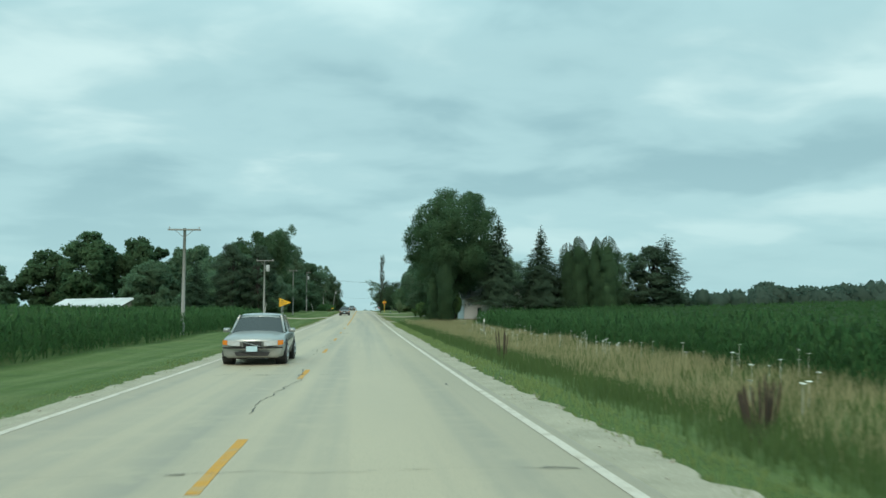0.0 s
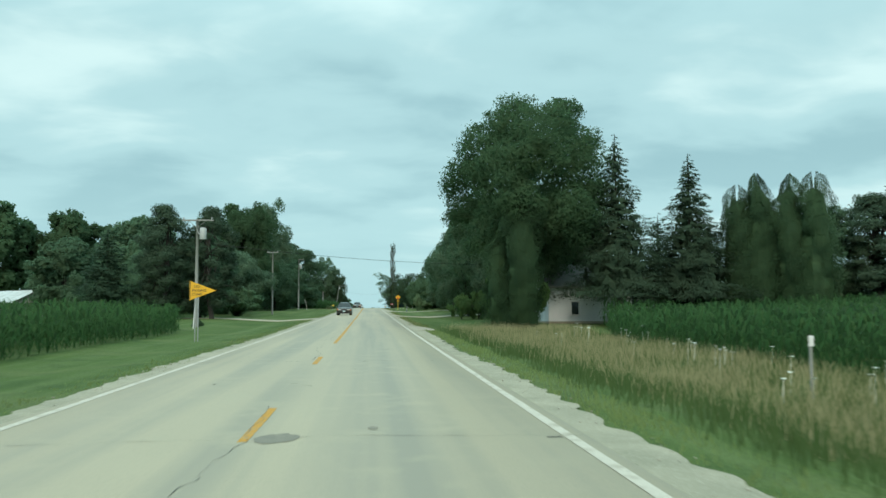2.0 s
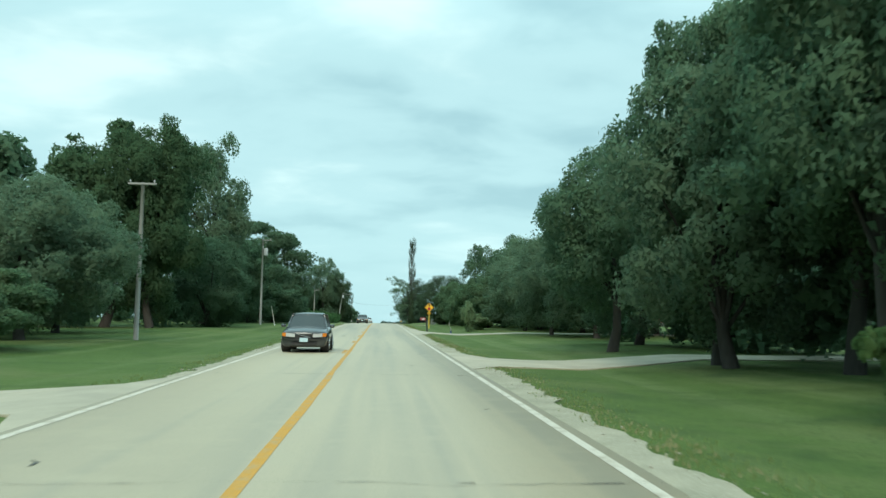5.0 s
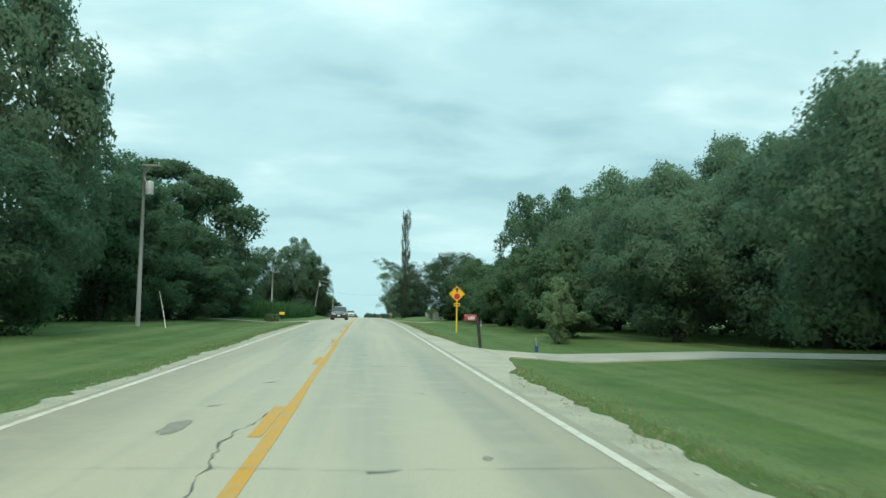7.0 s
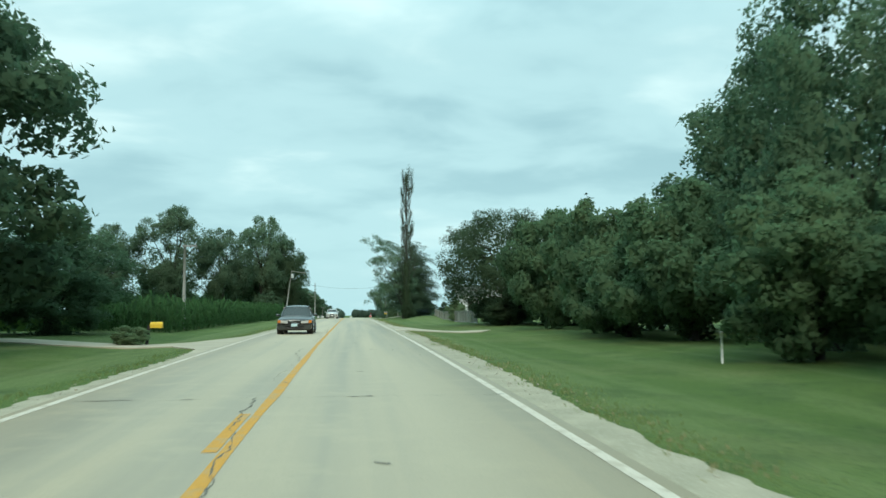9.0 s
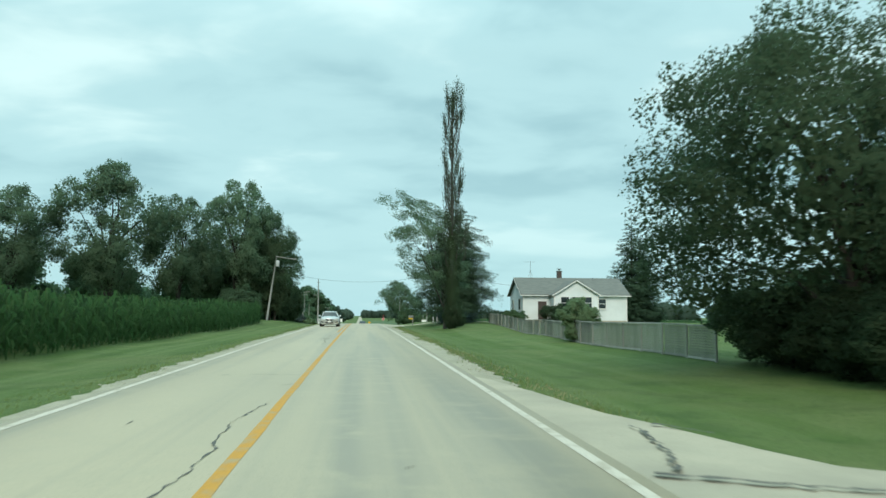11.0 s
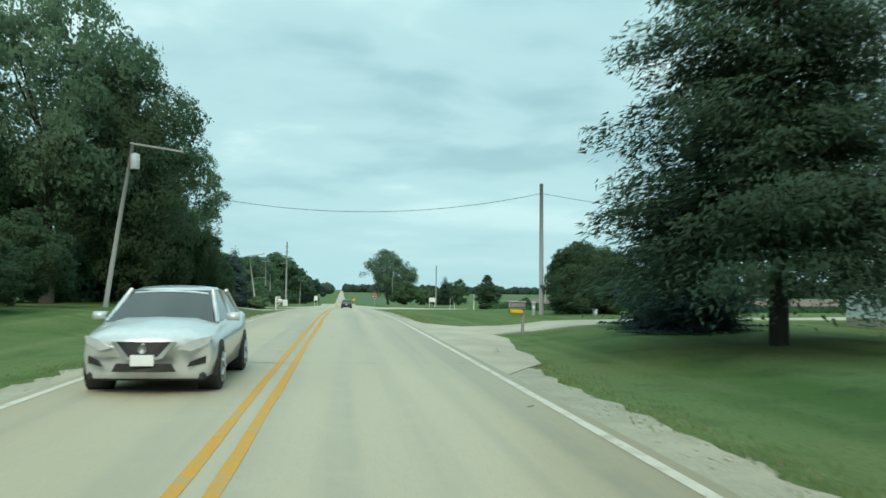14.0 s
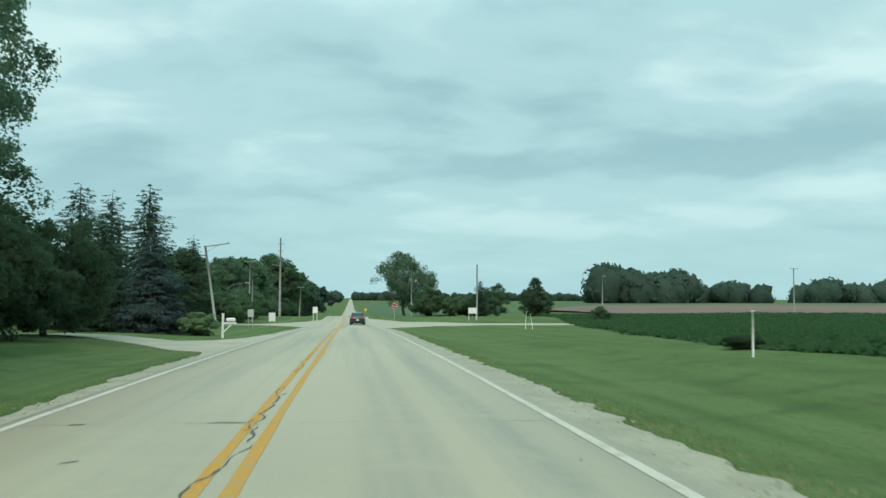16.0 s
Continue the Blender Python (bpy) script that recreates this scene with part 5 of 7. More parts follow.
thicket("undergrowth", 14, 19, 270, 288, 3.4, 10, 31)
thicket("undergrowth", -24, -17, 490, 640, 5.5, 30, 32)

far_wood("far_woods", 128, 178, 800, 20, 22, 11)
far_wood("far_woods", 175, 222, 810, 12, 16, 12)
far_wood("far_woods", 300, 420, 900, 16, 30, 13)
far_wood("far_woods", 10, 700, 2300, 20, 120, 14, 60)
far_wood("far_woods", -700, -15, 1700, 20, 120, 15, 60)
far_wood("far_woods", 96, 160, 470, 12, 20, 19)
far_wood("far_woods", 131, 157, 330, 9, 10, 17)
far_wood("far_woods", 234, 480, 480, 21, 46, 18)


# ---------- crops ----------
def corn_prototypes():
    """Four corn plants as leaf quads: a stalk and arching blades."""
    out = []
    for v in range(4):
        r = rand(300 + v)
        vs, fs, ns, n = [], [], [], 0
        for i in range(9):
            a = r.random() * 6.283
            z0 = 0.02 + 0.097 * i * (1 + 0.1 * r.normal())
            L = r.uniform(0.32, 0.5) * (1 - 0.3 * abs(i - 4) / 5)
            o, s = np.array([np.cos(a), np.sin(a), 0]), np.array([-np.sin(a), np.cos(a), 0])
            t = np.array([0, 0.35, 0.7, 1.0])
            rise = np.array([0, 0.16, 0.17, 0.04]) * r.uniform(0.6, 1.3)
            w = np.array([0.022, 0.036, 0.028, 0.003])
            c = o * (L * t)[:, None] + np.array([0, 0, 1]) * (z0 + rise)[:, None]
            vs.append(np.stack([c - s * w[:, None], c + s * w[:, None]], 1).reshape(-1, 3))
            fs += [(n + 2 * k + 2, n + 2 * k + 3, n + 2 * k + 1, n + 2 * k) for k in range(3)]
            ns.append(np.tile(unit(0.7 * o + [0, 0, 0.7]), (8, 1)))
            n += 8
        vs.append(np.array([(-0.012, 0, 0), (0.012, 0, 0), (0.008, 0, 0.95), (-0.008, 0, 0.95)]))
        fs.append((n, n + 1, n + 2, n + 3))
        ns.append(np.tile([0, -0.8, 0.6], (4, 1)))
        out.append((np.concatenate(vs), np.array(fs), np.concatenate(ns)))
    return out


def corn_field(name, spots, height, seed, label, rise=0.0):
    protos = corn_prototypes()
    r = rand(seed)
    V, F, N, n = [], [], [], 0
    which = r.integers(0, 4, len(spots))
    for k in range(4):
        p = spots[which == k]
        v, f, up = protos[k]
        m = len(p)
        if not m:
            continue
        a = r.random(m) * 6.283
        h = height * r.uniform(0.88, 1.1, m) * (1 + 0.05 * wobble(p[:, 0], p[:, 1], 0.4, seed))
        ca, sa = np.cos(a)[:, None], np.sin(a)[:, None]
        w = np.clip(height * 0.75, 1.1, 1.6)
        x = (v[None, :, 0] * ca - v[None, :, 1] * sa) * w + p[:, :1]
        y = (v[None, :, 0] * sa + v[None, :, 1] * ca) * w + p[:, 1:2]
        z = v[None, :, 2] * h[:, None] + (ground_z(p[:, 0], p[:, 1]) + rise * np.clip(np.abs(p[:, 0]) - 11, 0, 60))[:, None]
        V.append(np.stack([x, y, z], -1).reshape(-1, 3))
        N.append(np.stack([up[None, :, 0] * ca - up[None, :, 1] * sa, up[None, :, 0] * sa + up[None, :, 1] * ca, up[None, :, 2] + 0 * ca], -1).reshape(-1, 3))
        F.append((f[None] + (np.arange(m) * len(v))[:, None, None]).reshape(-1, 4) + n)
        n += m * len(v)
    return tagged(new(name, build_mesh(name, np.concatenate(V), np.concatenate(F), "crop", True, np.concatenate(N))), label, "crop", kind="stuff")


def rows_of(x0, x1, y0, y1, dx, dy, seed, cut=None):
    r = rand(seed)
    gx, gy = np.meshgrid(np.arange(x0, x1, dx), np.arange(y0, y1, dy))
    p = np.stack([gx.ravel(), gy.ravel()], 1) + r.normal(size=(gx.size, 2)) * [0.06, dy * 0.25]
    return p if cut is None else p[cut(p[:, 0], p[:, 1])]


def canopy(name, x0, x1, y0, y1, height, seed, label, step=1.2, mat="crop", rise=0.0):
    """The depth of a field behind its front rows: an uneven leaf canopy with leaves standing out of it."""
    r = rand(seed)
    xs, ys = np.arange(x0, x1 + step, step * 2), np.arange(y0, y1 + step, step * 2)
    me_v = lambda gx, gy: ground_z(gx, gy) + rise * np.clip(np.abs(gx) - 11, 0, 60) + height * 0.86 + 0.08 * wobble(gx, gy, 1.9, seed)
    gx, gy = np.meshgrid(xs, ys)
    v = np.stack([gx, gy, me_v(gx, gy)], -1).reshape(-1, 3)
    n, m = len(ys), len(xs)
    i = (np.arange(n - 1)[:, None] * m + np.arange(m - 1)[None]).ravel()
    f = np.concatenate([np.stack([i, i + 1, i + m + 1], 1), np.stack([i, i + m + 1, i + m], 1)])
    q = int((x1 - x0) * (y1 - y0) * 2.2)
    px, py = r.uniform(x0, x1, q), r.uniform(y0, y1, q)
    pts = np.stack([px, py, me_v(px, py) + r.uniform(-0.05, 0.2, q) * height * 0.6], 1)
    c = cards(pts, np.tile([0, 0, 0.6], (q, 1)), 0.55, r, 0.18, 0.9)
    return tagged(new(name, build_mesh(name, *stack([(v, f), c]), mat)), label, "crop", kind="stuff")


corn_field("corn", rows_of(-16.2, -10.6, -14, 104, 0.8, 0.4, 1, lambda x, y: y < 107 - np.clip(x + 14.5, 0, 4) ** 2 * 0.9), 1.55, 1, "rows of dense green corn at the field's edge", 0.012)
canopy("corn", -90, -15.0, -14, 100, 1.6, 5, "dense green corn filling the field", rise=0.012)
corn_field("corn", rows_of(12.0, 19.0, -14, 102, 0.8, 0.42, 2, lambda x, y: y < 88 + (x - 12.0) * 4.0), 1.55, 2, "rows of dense dark green corn at the field's edge", 0.02)
corn_field("corn", rows_of(19.0, 34, 86, 103, 0.9, 0.6, 4, lambda x, y: y < 84 + (x - 12) * 1.7), 1.5, 4, "rows of dense dark green corn at the field's edge", 0.02)
canopy("corn", 17.0, 110, -14, 92, 1.5, 6, "dense dark green corn filling the field", rise=0.02)
corn_field("corn", rows_of(-17.1, -11.3, 264, 364, 0.8, 0.4, 3, lambda x, y: y < 362 - np.clip(x + 14.0, 0, 4) ** 2 * 0.9), 2.15, 3, "tall rows of dense green corn at the field's edge")
canopy("corn", -70, -16.4, 266, 356, 2.15, 7, "dense tall green corn filling the field")


def soy_field():
    r = rand(31)
    n = 80000
    y = 383 + 165 * r.random(n) ** 1.3
    x = 11.8 + 0.2 * np.clip(y - 402, 0, 120) + 75 * r.random(n) ** 1.5
    row = np.round(x / 0.76) * 0.76 + r.normal(size=n) * 0.13
    pts = np.stack([row, y, ground_z(row, y) + 0.03 + 0.38 * np.clip((row - 11.2) / 8.0, 0.1, 1) * np.clip((y - 381.5) / 14.0, 0.12, 1) * r.random(n) ** 0.6], 1)
    leaf = cards(pts, np.tile([0, 0, 1.0], (len(pts), 1)), 0.3, r, 0.7, 0.6)
    return tagged(new("soybeans", build_mesh("soybeans", *leaf, "soy")), "low dark green soybean field beside the verge", "crop", kind="stuff")


soy_field()


def field_patch(name, x0, x1, y0, y1, lift, mat, label, slant=0.0, rise=0.0):
    """A field laid on the ground; slant: its road side draws away with y; rise: it climbs with y."""
    near = lambda gx, gy: gx + slant * (gy - y0) * (x1 - gx) / (x1 - x0)
    me = sheet(name, np.linspace(x0, x1, 24), np.linspace(y0, y1, 24), lambda gx, gy: ground_z(near(gx, gy), gy) + lift + rise * (gy - y0), mat)
    if slant:
        for v in me.vertices:
            v.co.x = near(v.co.x, v.co.y)
    return tagged(new(name, me), label, "field", kind="structure")


field_patch("field", 13.0, 150, 384, 402, 0.06, "soy", "dark green low crop under the soybean rows")
field_patch("field", 13.0, 400, 402, 548, 0.06, "soy", "dark green low crop under the soybean rows", 0.2)
field_patch("field", 60, 600, 548, 655, 0.12, "dirt", "strip of reddish bare soil beyond the crop", 0.0, 0.006)
field_patch("field", 12, 900, 660, 1500, 0.12, "crop_far", "far green field reaching to the horizon")
field_patch("field", -900, -45, 660, 1500, 0.12, "crop_far", "far green field reaching to the horizon")


# ---------- roadside grasses ----------
def blades(name, n, seed, x0, x1, y0, y1, lo, hi, wide, mat, label, shape=None):
    """Single grass blades, thicker in some places than in others."""
    r = rand(seed)
    x, y = r.uniform(x0, x1, n), r.uniform(y0, y1, n)
    keep = (r.random(n) < 0.55 + 0.45 * wobble(x, y, 1.1, seed)) & ~on_drive(x, y)
    if shape is not None:
        keep &= r.random(n) < shape(x, y)
    x, y = x[keep], y[keep]
    m = len(x)
    h = r.uniform(lo, hi, m) * (1 + 0.25 * wobble(x, y, 0.6, seed + 1))
    a, b = r.uniform(-1.5, 1.5, m), r.random(m) * 6.283
    bend = h * r.uniform(0.1, 0.45, m)
    z = ground_z(x, y) - 0.02
    w = wide * r.uniform(0.6, 1.3, m)
    base = np.stack([x, y, z], 1)
    s = np.stack([np.cos(a), np.sin(a), 0 * a], 1) * w[:, None]
    mid = base + np.stack([np.cos(b) * bend * 0.35, np.sin(b) * bend * 0.35, h * 0.6], 1)
    top = base + np.stack([np.cos(b) * bend, np.sin(b) * bend, h], 1)
    v = np.stack([base - s, base + s, mid + s * 0.8, top, mid - s * 0.8], 1).reshape(-1, 3)
    i = np.arange(m)[:, None] * 5
    quads, tips = i + np.array([0, 1, 2, 4]), i + np.array([4, 2, 3])
    nrm = unit(np.stack([0.6 * np.sin(a), -0.6 * np.cos(a), 0.9 + 0 * a], 1))
    me = build_mesh(name, v, [tuple(q) for q in quads.tolist()] + [tuple(q) for q in tips.tolist()], mat, True, np.repeat(nrm, 5, axis=0))
    return tagged(new(name, me), label, "grass", kind="stuff")


def tan_zone(x, y):
    e = 5.2 + 0.8 * wobble(y, x, 0.12, 2) - 1.1 * np.clip((y - 66) / 16, 0, 1)
    return np.clip((x - e) / 2.8, 0.0, 1) ** 0.8 * np.clip((102.5 - y) / 3, 0, 1)


blades("tall_grass", 130000, 51, 4.2, 12.2, -6, 103, 0.22, 0.62, 0.008, "dry", "tall dry tan grass in the ditch", tan_zone)
blades("tall_grass", 130000, 52, 3.9, 12.2, -6, 97, 0.18, 0.5, 0.011, "grass", "uncut green grass along the verge", lambda x, y: (1.0 - 0.3 * tan_zone(x, y)) * np.clip((x - 3.7) / 1.4, 0.15, 1))
blades("verge_grass", 20000, 53, 3.12, 3.7, 95, 440, 0.03, 0.08, 0.012, "verge", "uneven grass creeping onto the shoulder")
blades("verge_grass", 14000, 55, 3.12, 4.1, -6, 96, 0.05, 0.16, 0.012, "verge", "uneven grass creeping onto the shoulder")
blades("verge_grass", 24000, 54, -5.8, -5.18, -6, 440, 0.03, 0.08, 0.012, "verge", "uneven grass creeping onto the shoulder")


def tufted(x, y):
    """Grass in separate clumps near the pavement, closing up away from it."""
    out = np.where(x > 0, x - 2.75, -x - 4.95)
    return (wobble(x * 1.3, y, 2.3, 4) + wobble(x, y * 0.8, 0.7, 9) > 0.75 - 1.5 * np.clip(out / 0.8, 0, 1)) * np.clip((1.75 - out) / 0.9, 0, 1)


blades("dead_grass", 22000, 58, 2.8, 3.9, 96, 390, 0.03, 0.09, 0.014, "dry", "pale dead grass along the shoulder's edge", tufted)
blades("verge_grass", 40000, 56, 2.75, 4.5, 96, 390, 0.04, 0.12, 0.013, "verge", "clumps of pale grass breaking the shoulder's edge", tufted)
blades("verge_grass", 36000, 57, -6.7, -4.95, -6, 390, 0.04, 0.1, 0.013, "verge", "clumps of pale grass breaking the shoulder's edge", tufted)


def flowers():
    """Flat white flower heads on thin stems, scattered in the dry grass."""
    r = rand(61)
    out = []
    for i in range(130):
        x, y = 6.4 + 5.6 * r.random() ** 0.55, 2 + 90 * r.random()
        z, h = float(ground_z(x, y)), r.uniform(0.5, 0.9)
        out.append(tube_arrays([(x, y, z), (x + 0.03, y, z + h)], [0.006, 0.004], 3))
        a = np.linspace(0, 6.283, 8, endpoint=False)
        q = r.uniform(0.045, 0.09)
        rim = np.stack([x + 0.03 + q * np.cos(a), y + q * np.sin(a), np.full(8, z + h + 0.02) + r.normal(size=8) * 0.008], 1)
        out.append((np.concatenate([rim, [(x + 0.03, y, z + h)]]), [tuple(range(8))] + [(j, 8, (j + 1) % 8) for j in range(8)]))
    v, f = join_arrays(out)
    return tagged(new("wild_flowers", build_mesh("wild_flowers", v, f, "petal")), "white wild carrot flowers standing in the dry grass", "flowers", kind="stuff")


flowers()


def dock_plant(x, y, n, h, seed):
    r = rand(seed)
    ob = thing("dock_plant", "dark brown dried dock stalks in the verge", "weed", x, y, group="dock plants")
    for i in range(n):
        a, q = r.random() * 6.283, r.uniform(0.02, 0.16)
        b = np.array([q * np.cos(a), q * np.sin(a), 0])
        t = b * 2.2 + [0, 0, h * r.uniform(0.7, 1.05)]
        k = np.linspace(0, 1, 9)
        line = b + (t - b) * k[:, None]
        rad = np.interp(k, [0, 0.3, 0.45, 0.9, 1], [0.006, 0.006, 0.021, 0.017, 0.004]) * r.uniform(0.7, 1.35, 9)
        part("stalk", tube("stalk", line, list(rad), "dock", 6), ob)
    return ob


dock_plant(5.5, 11.4, 9, 1.0, 1)
dock_plant(5.25, 11.0, 5, 0.8, 2)
dock_plant(4.5, 27.3, 6, 1.1, 3)


# ---------- utility poles and wires ----------
def lean_line(h, lean):
    return [(0, 0, -0.3), (lean[0] * 0.5, lean[1] * 0.5, h * 0.5), (lean[0], lean[1], h)]


def insulator(at):
    v, f = tube_arrays([(0, 0, 0), (0, 0, 0.05), (0, 0, 0.06), (0, 0, 0.12), (0, 0, 0.16)], [0.02, 0.02, 0.05, 0.045, 0.02], 8)
    return build_mesh("insulator", v + np.array(at), f, "grey_tank", True)


def transformer(at, r=0.24, h=0.75):
    v, f = tube_arrays([(0, 0, 0), (0, 0, 0.04), (0, 0, h), (0, 0, h + 0.05), (0, 0, h + 0.09)], [r * 0.92, r, r, r * 0.85, r * 0.3], 14)
    return build_mesh("transformer", v + np.array(at), f, "grey_tank", True)


def utility_pole(x, y, h, label, lean=(0, 0), arms=(), tank=None, foot=0.135, top=0.095, z=None):
    """arms: rows of height from the top, reach to -x and to +x, turn in degrees, whether braced."""
    ob = thing("utility_pole", label, "utility pole", x, y, z, group="poles along the road")
    part("shaft", tube("shaft", lean_line(h, lean), [foot, (foot + top) / 2, top], "pole", 10), ob)
    for down, a, b, turn, brace in arms:
        zc = h - down
        base = pose(lean[0] * zc / h, lean[1] * zc / h - top - 0.05, zc) @ pose(0, 0, 0, 0, math.degrees(math.atan2(lean[0], h)), turn)
        arm = part("crossarm", box("crossarm", (a + b, 0.09, 0.11), "pole", ((b - a) / 2, 0, 0), 0.012), ob, at=base)
        for q in ([-a + 0.12] if a > 0.3 else []) + ([b - 0.12] if b > 0.3 else []):
            part("insulator", insulator((q, 0, 0.055)), arm)
        if brace:
            for s, ln in ((-1, a), (1, b)):
                if ln > 0.4:
                    part("brace", tube("brace", [(s * ln * 0.55, -0.01, -0.03), (0, 0.0, -0.55)], 0.018, "pole", 5), arm)
    if tank:
        zc, dx = h - tank[0], tank[1]
        part("transformer", transformer((lean[0] * zc / h + dx, lean[1] * zc / h - 0.12, zc)), ob, "grey can-shaped transformer")
        part("bracket", box("bracket", (abs(dx), 0.06, 0.06), "steel", (lean[0] * zc / h + dx / 2, lean[1] * zc / h, zc + 0.4)), ob)
        part("cutout", tube("cutout", [(lean[0], -0.12, h - 0.75), (lean[0] + 0.16, -0.2, h - 1.1)], 0.03, "grey_tank", 6), ob)
    return ob


OLD = "weathered grey wooden utility pole"
utility_pole(-12.1, 58.7, 7.2, OLD + " with a short crossarm in the corn", arms=((0.12, 1.1, 1.1, 0, True),))
utility_pole(-12.3, 108.0, 7.7, OLD + " carrying a transformer and a crossarm", arms=((0.1, 1.05, 1.15, 0, True),), tank=(1.45, 0.42))
utility_pole(-13.0, 161.5, 8.4, OLD + " with a short crossarm by the lawn", arms=((0.1, 0.75, 0.75, 0, False),))
utility_pole(-13.9, 214.5, 9.9, OLD + " with a one-sided arm and transformer", arms=((0.12, 0.1, 1.0, 0, True),), tank=(1.9, 0.38))
utility_pole(-12.4, 274.4, 6.2, OLD + " at the corner of the corn", arms=((0.1, 0.15, 0.9, 0, False),))
utility_pole(-12.9, 376.4, 8.8, "leaning grey utility pole with one long arm", lean=(1.2, 0), arms=((0.1, 0.1, 2.7, 0, False),), tank=(1.45, 0.36))
utility_pole(-13.0, 457.4, 7.8, "leaning grey utility pole with one braced arm", lean=(-1.2, 0), arms=((0.1, 0.1, 2.3, 0, True),))
utility_pole(-17.1, 518, 9.4, OLD + " with a double crossarm beyond the mailbox", arms=((0.1, 0.9, 0.9, 0, True),))
utility_pole(-14.6, 500, 6.1, "bare grey wooden service pole", foot=0.12)
utility_pole(-14.3, 544, 15.4, "very tall wooden transmission pole", foot=0.24, top=0.13, arms=((1.2, 0.55, 0.55, 0, False), (2.6, 0.55, 0.55, 0, False), (4.0, 0.5, 0.5, 0, False), (5.4, 1.5, 0.3, 0, False)))
utility_pole(-12.9, 584, 7.2, OLD + " by the crossing", lean=(0.3, 0), arms=((0.1, 0.8, 0.8, 0, False),))
utility_pole(10.35, 375.3, 7.2, "bare dark wooden service pole beside the weeping tree", lean=(-0.05, 0), foot=0.13)
utility_pole(19.2, 507, 8.7, "bare wooden pole by the crossing", foot=0.13)
utility_pole(15.4, 598, 12.2, "bare wooden pole by the lone cottonwood", foot=0.13)
utility_pole(56.4, 563, 8.8, "wooden pole out in the fields", arms=((0.1, 0.2, 0.8, 0, False),))
utility_pole(96.5, 552.4, 10.0, "wooden pole with a crossarm out in the fields", arms=((0.15, 1.0, 1.0, 0, False),))
utility_pole(50.0, 402.0, 6.0, "bare thin pole behind the bungalow", foot=0.08, top=0.05)


def wire(name, a, b, sag, label, radius=0.013):
    t = np.linspace(0, 1, 22)[:, None]
    p = np.array(a) * (1 - t) + np.array(b) * t
    p[:, 2] -= 4 * sag * (t * (1 - t))[:, 0]
    return tagged(new(name, tube(name, p, radius, "black", 5)), label, "cable")


RZ = lambda y: float(road_z(y))
wire("overhead_cable", (-12.2, 107.9, RZ(108) + 5.93), (8.6, 114.5, RZ(114) + 4.62), 0.3, "single black service cable strung across the road")
wire("overhead_cable", (-11.7, 376.3, RZ(376) + 7.2), (10.3, 375.3, RZ(375) + 6.9), 1.35, "single black service cable strung across the road")
wire("overhead_cable", (10.3, 375.3, RZ(375) + 6.9), (31, 366, RZ(366) + 4.6), 0.6, "single black service cable running to the bungalow")


def guy_marker(x, y, h, lean, label, mat="white"):
    ob = thing("marker_pole", label, "marker pole", x, y)
    part("tube", tube("tube", lean_line(h, lean), 0.026, mat, 8), ob)
    part("cap", box("cap", (0.06, 0.06, 0.04), mat, (lean[0], lean[1], h), 0.01), ob)
    return ob


guy_marker(-11.9, 105.0, 2.3, (0.18, 0), "slim white leaning marker pole in the grass")
guy_marker(-12.2, 214.5, 2.2, (-0.5, 0), "slim pale leaning guy-wire guard")
guy_marker(10.0, 396.9, 1.2, (0, 0), "white marker post at the field's edge")
guy_marker(14.6, 448, 1.5, (0.1, 0), "white marker post at the field's edge")
guy_marker(15.5, 449, 1.3, (-0.25, 0), "white marker post leaning at the field's edge")


def pedestal(x, y, h, turn, label):
    """A small cable box: a ribbed steel case with a sloping lid on a buried foot."""
    ob = thing("cable_pedestal", label, "cable box", x, y, turn=turn)
    part("case", box("case", (0.2, 0.18, h), "steel", (0, 0, h / 2 - 0.03), 0.02), ob)
    part("lid", box("lid", (0.24, 0.22, 0.06), "grey_tank", (0, 0, h - 0.02), 0.02, (6, 0, 0)), ob)
    part("label_plate", box("label_plate", (0.1, 0.006, 0.14), "white", (0, -0.094, h * 0.62), 0), ob)


def slat_marker(x, y):
    """A short dark blue stake with a pale slat screwed to it at a slant."""
    ob = thing("marker_post", "short blue stake with a slanted grey slat by the drive", "marker post", x, y, turn=10)
    part("stake", box("stake", (0.13, 0.06, 0.5), "blue_bin", (0, 0, 0.1), 0.01), ob)
    part("slat", box("slat", (0.09, 0.015, 0.36), "steel", (-0.03, -0.04, 0.42), 0.004, (0, -9, 0)), ob)


slat_marker(6.5, 195.3)
pedestal(11.5, 369.2, 0.32, 5, "short pale cable pedestal in front of the mulberry")
pedestal(9.75, 374.6, 0.72, -8, "small pale cable pedestal at the foot of the pole")
guy_marker(9.3, 231.5, 0.8, (0, 0), "short white stake in the grass")


# ---------- signs and mailboxes ----------
def flat_shape(name, outline, thick, mat):
    """A thin plate from its outline in x and z, facing -y."""
    bm = bmesh.new()
    vs = [bm.verts.new((x, 0, z)) for x, z in outline]
    f = bm.faces.new(vs)
    ext = bmesh.ops.extrude_face_region(bm, geom=[f])
    bmesh.ops.translate(bm, vec=(0, thick, 0), verts=[g for g in ext["geom"] if isinstance(g, bmesh.types.BMVert)])
    bmesh.ops.recalc_face_normals(bm, faces=bm.faces[:])
    return bm_mesh(name, bm, mat)


def bars(parent, lines, mat, y=-0.006):
    """Plain bars in place of lettering: x, z, width, height."""
    for x, z, w, h in lines:
        part("bar", box("bar", (w, 0.004, h), mat, (x, y, z), 0), parent)


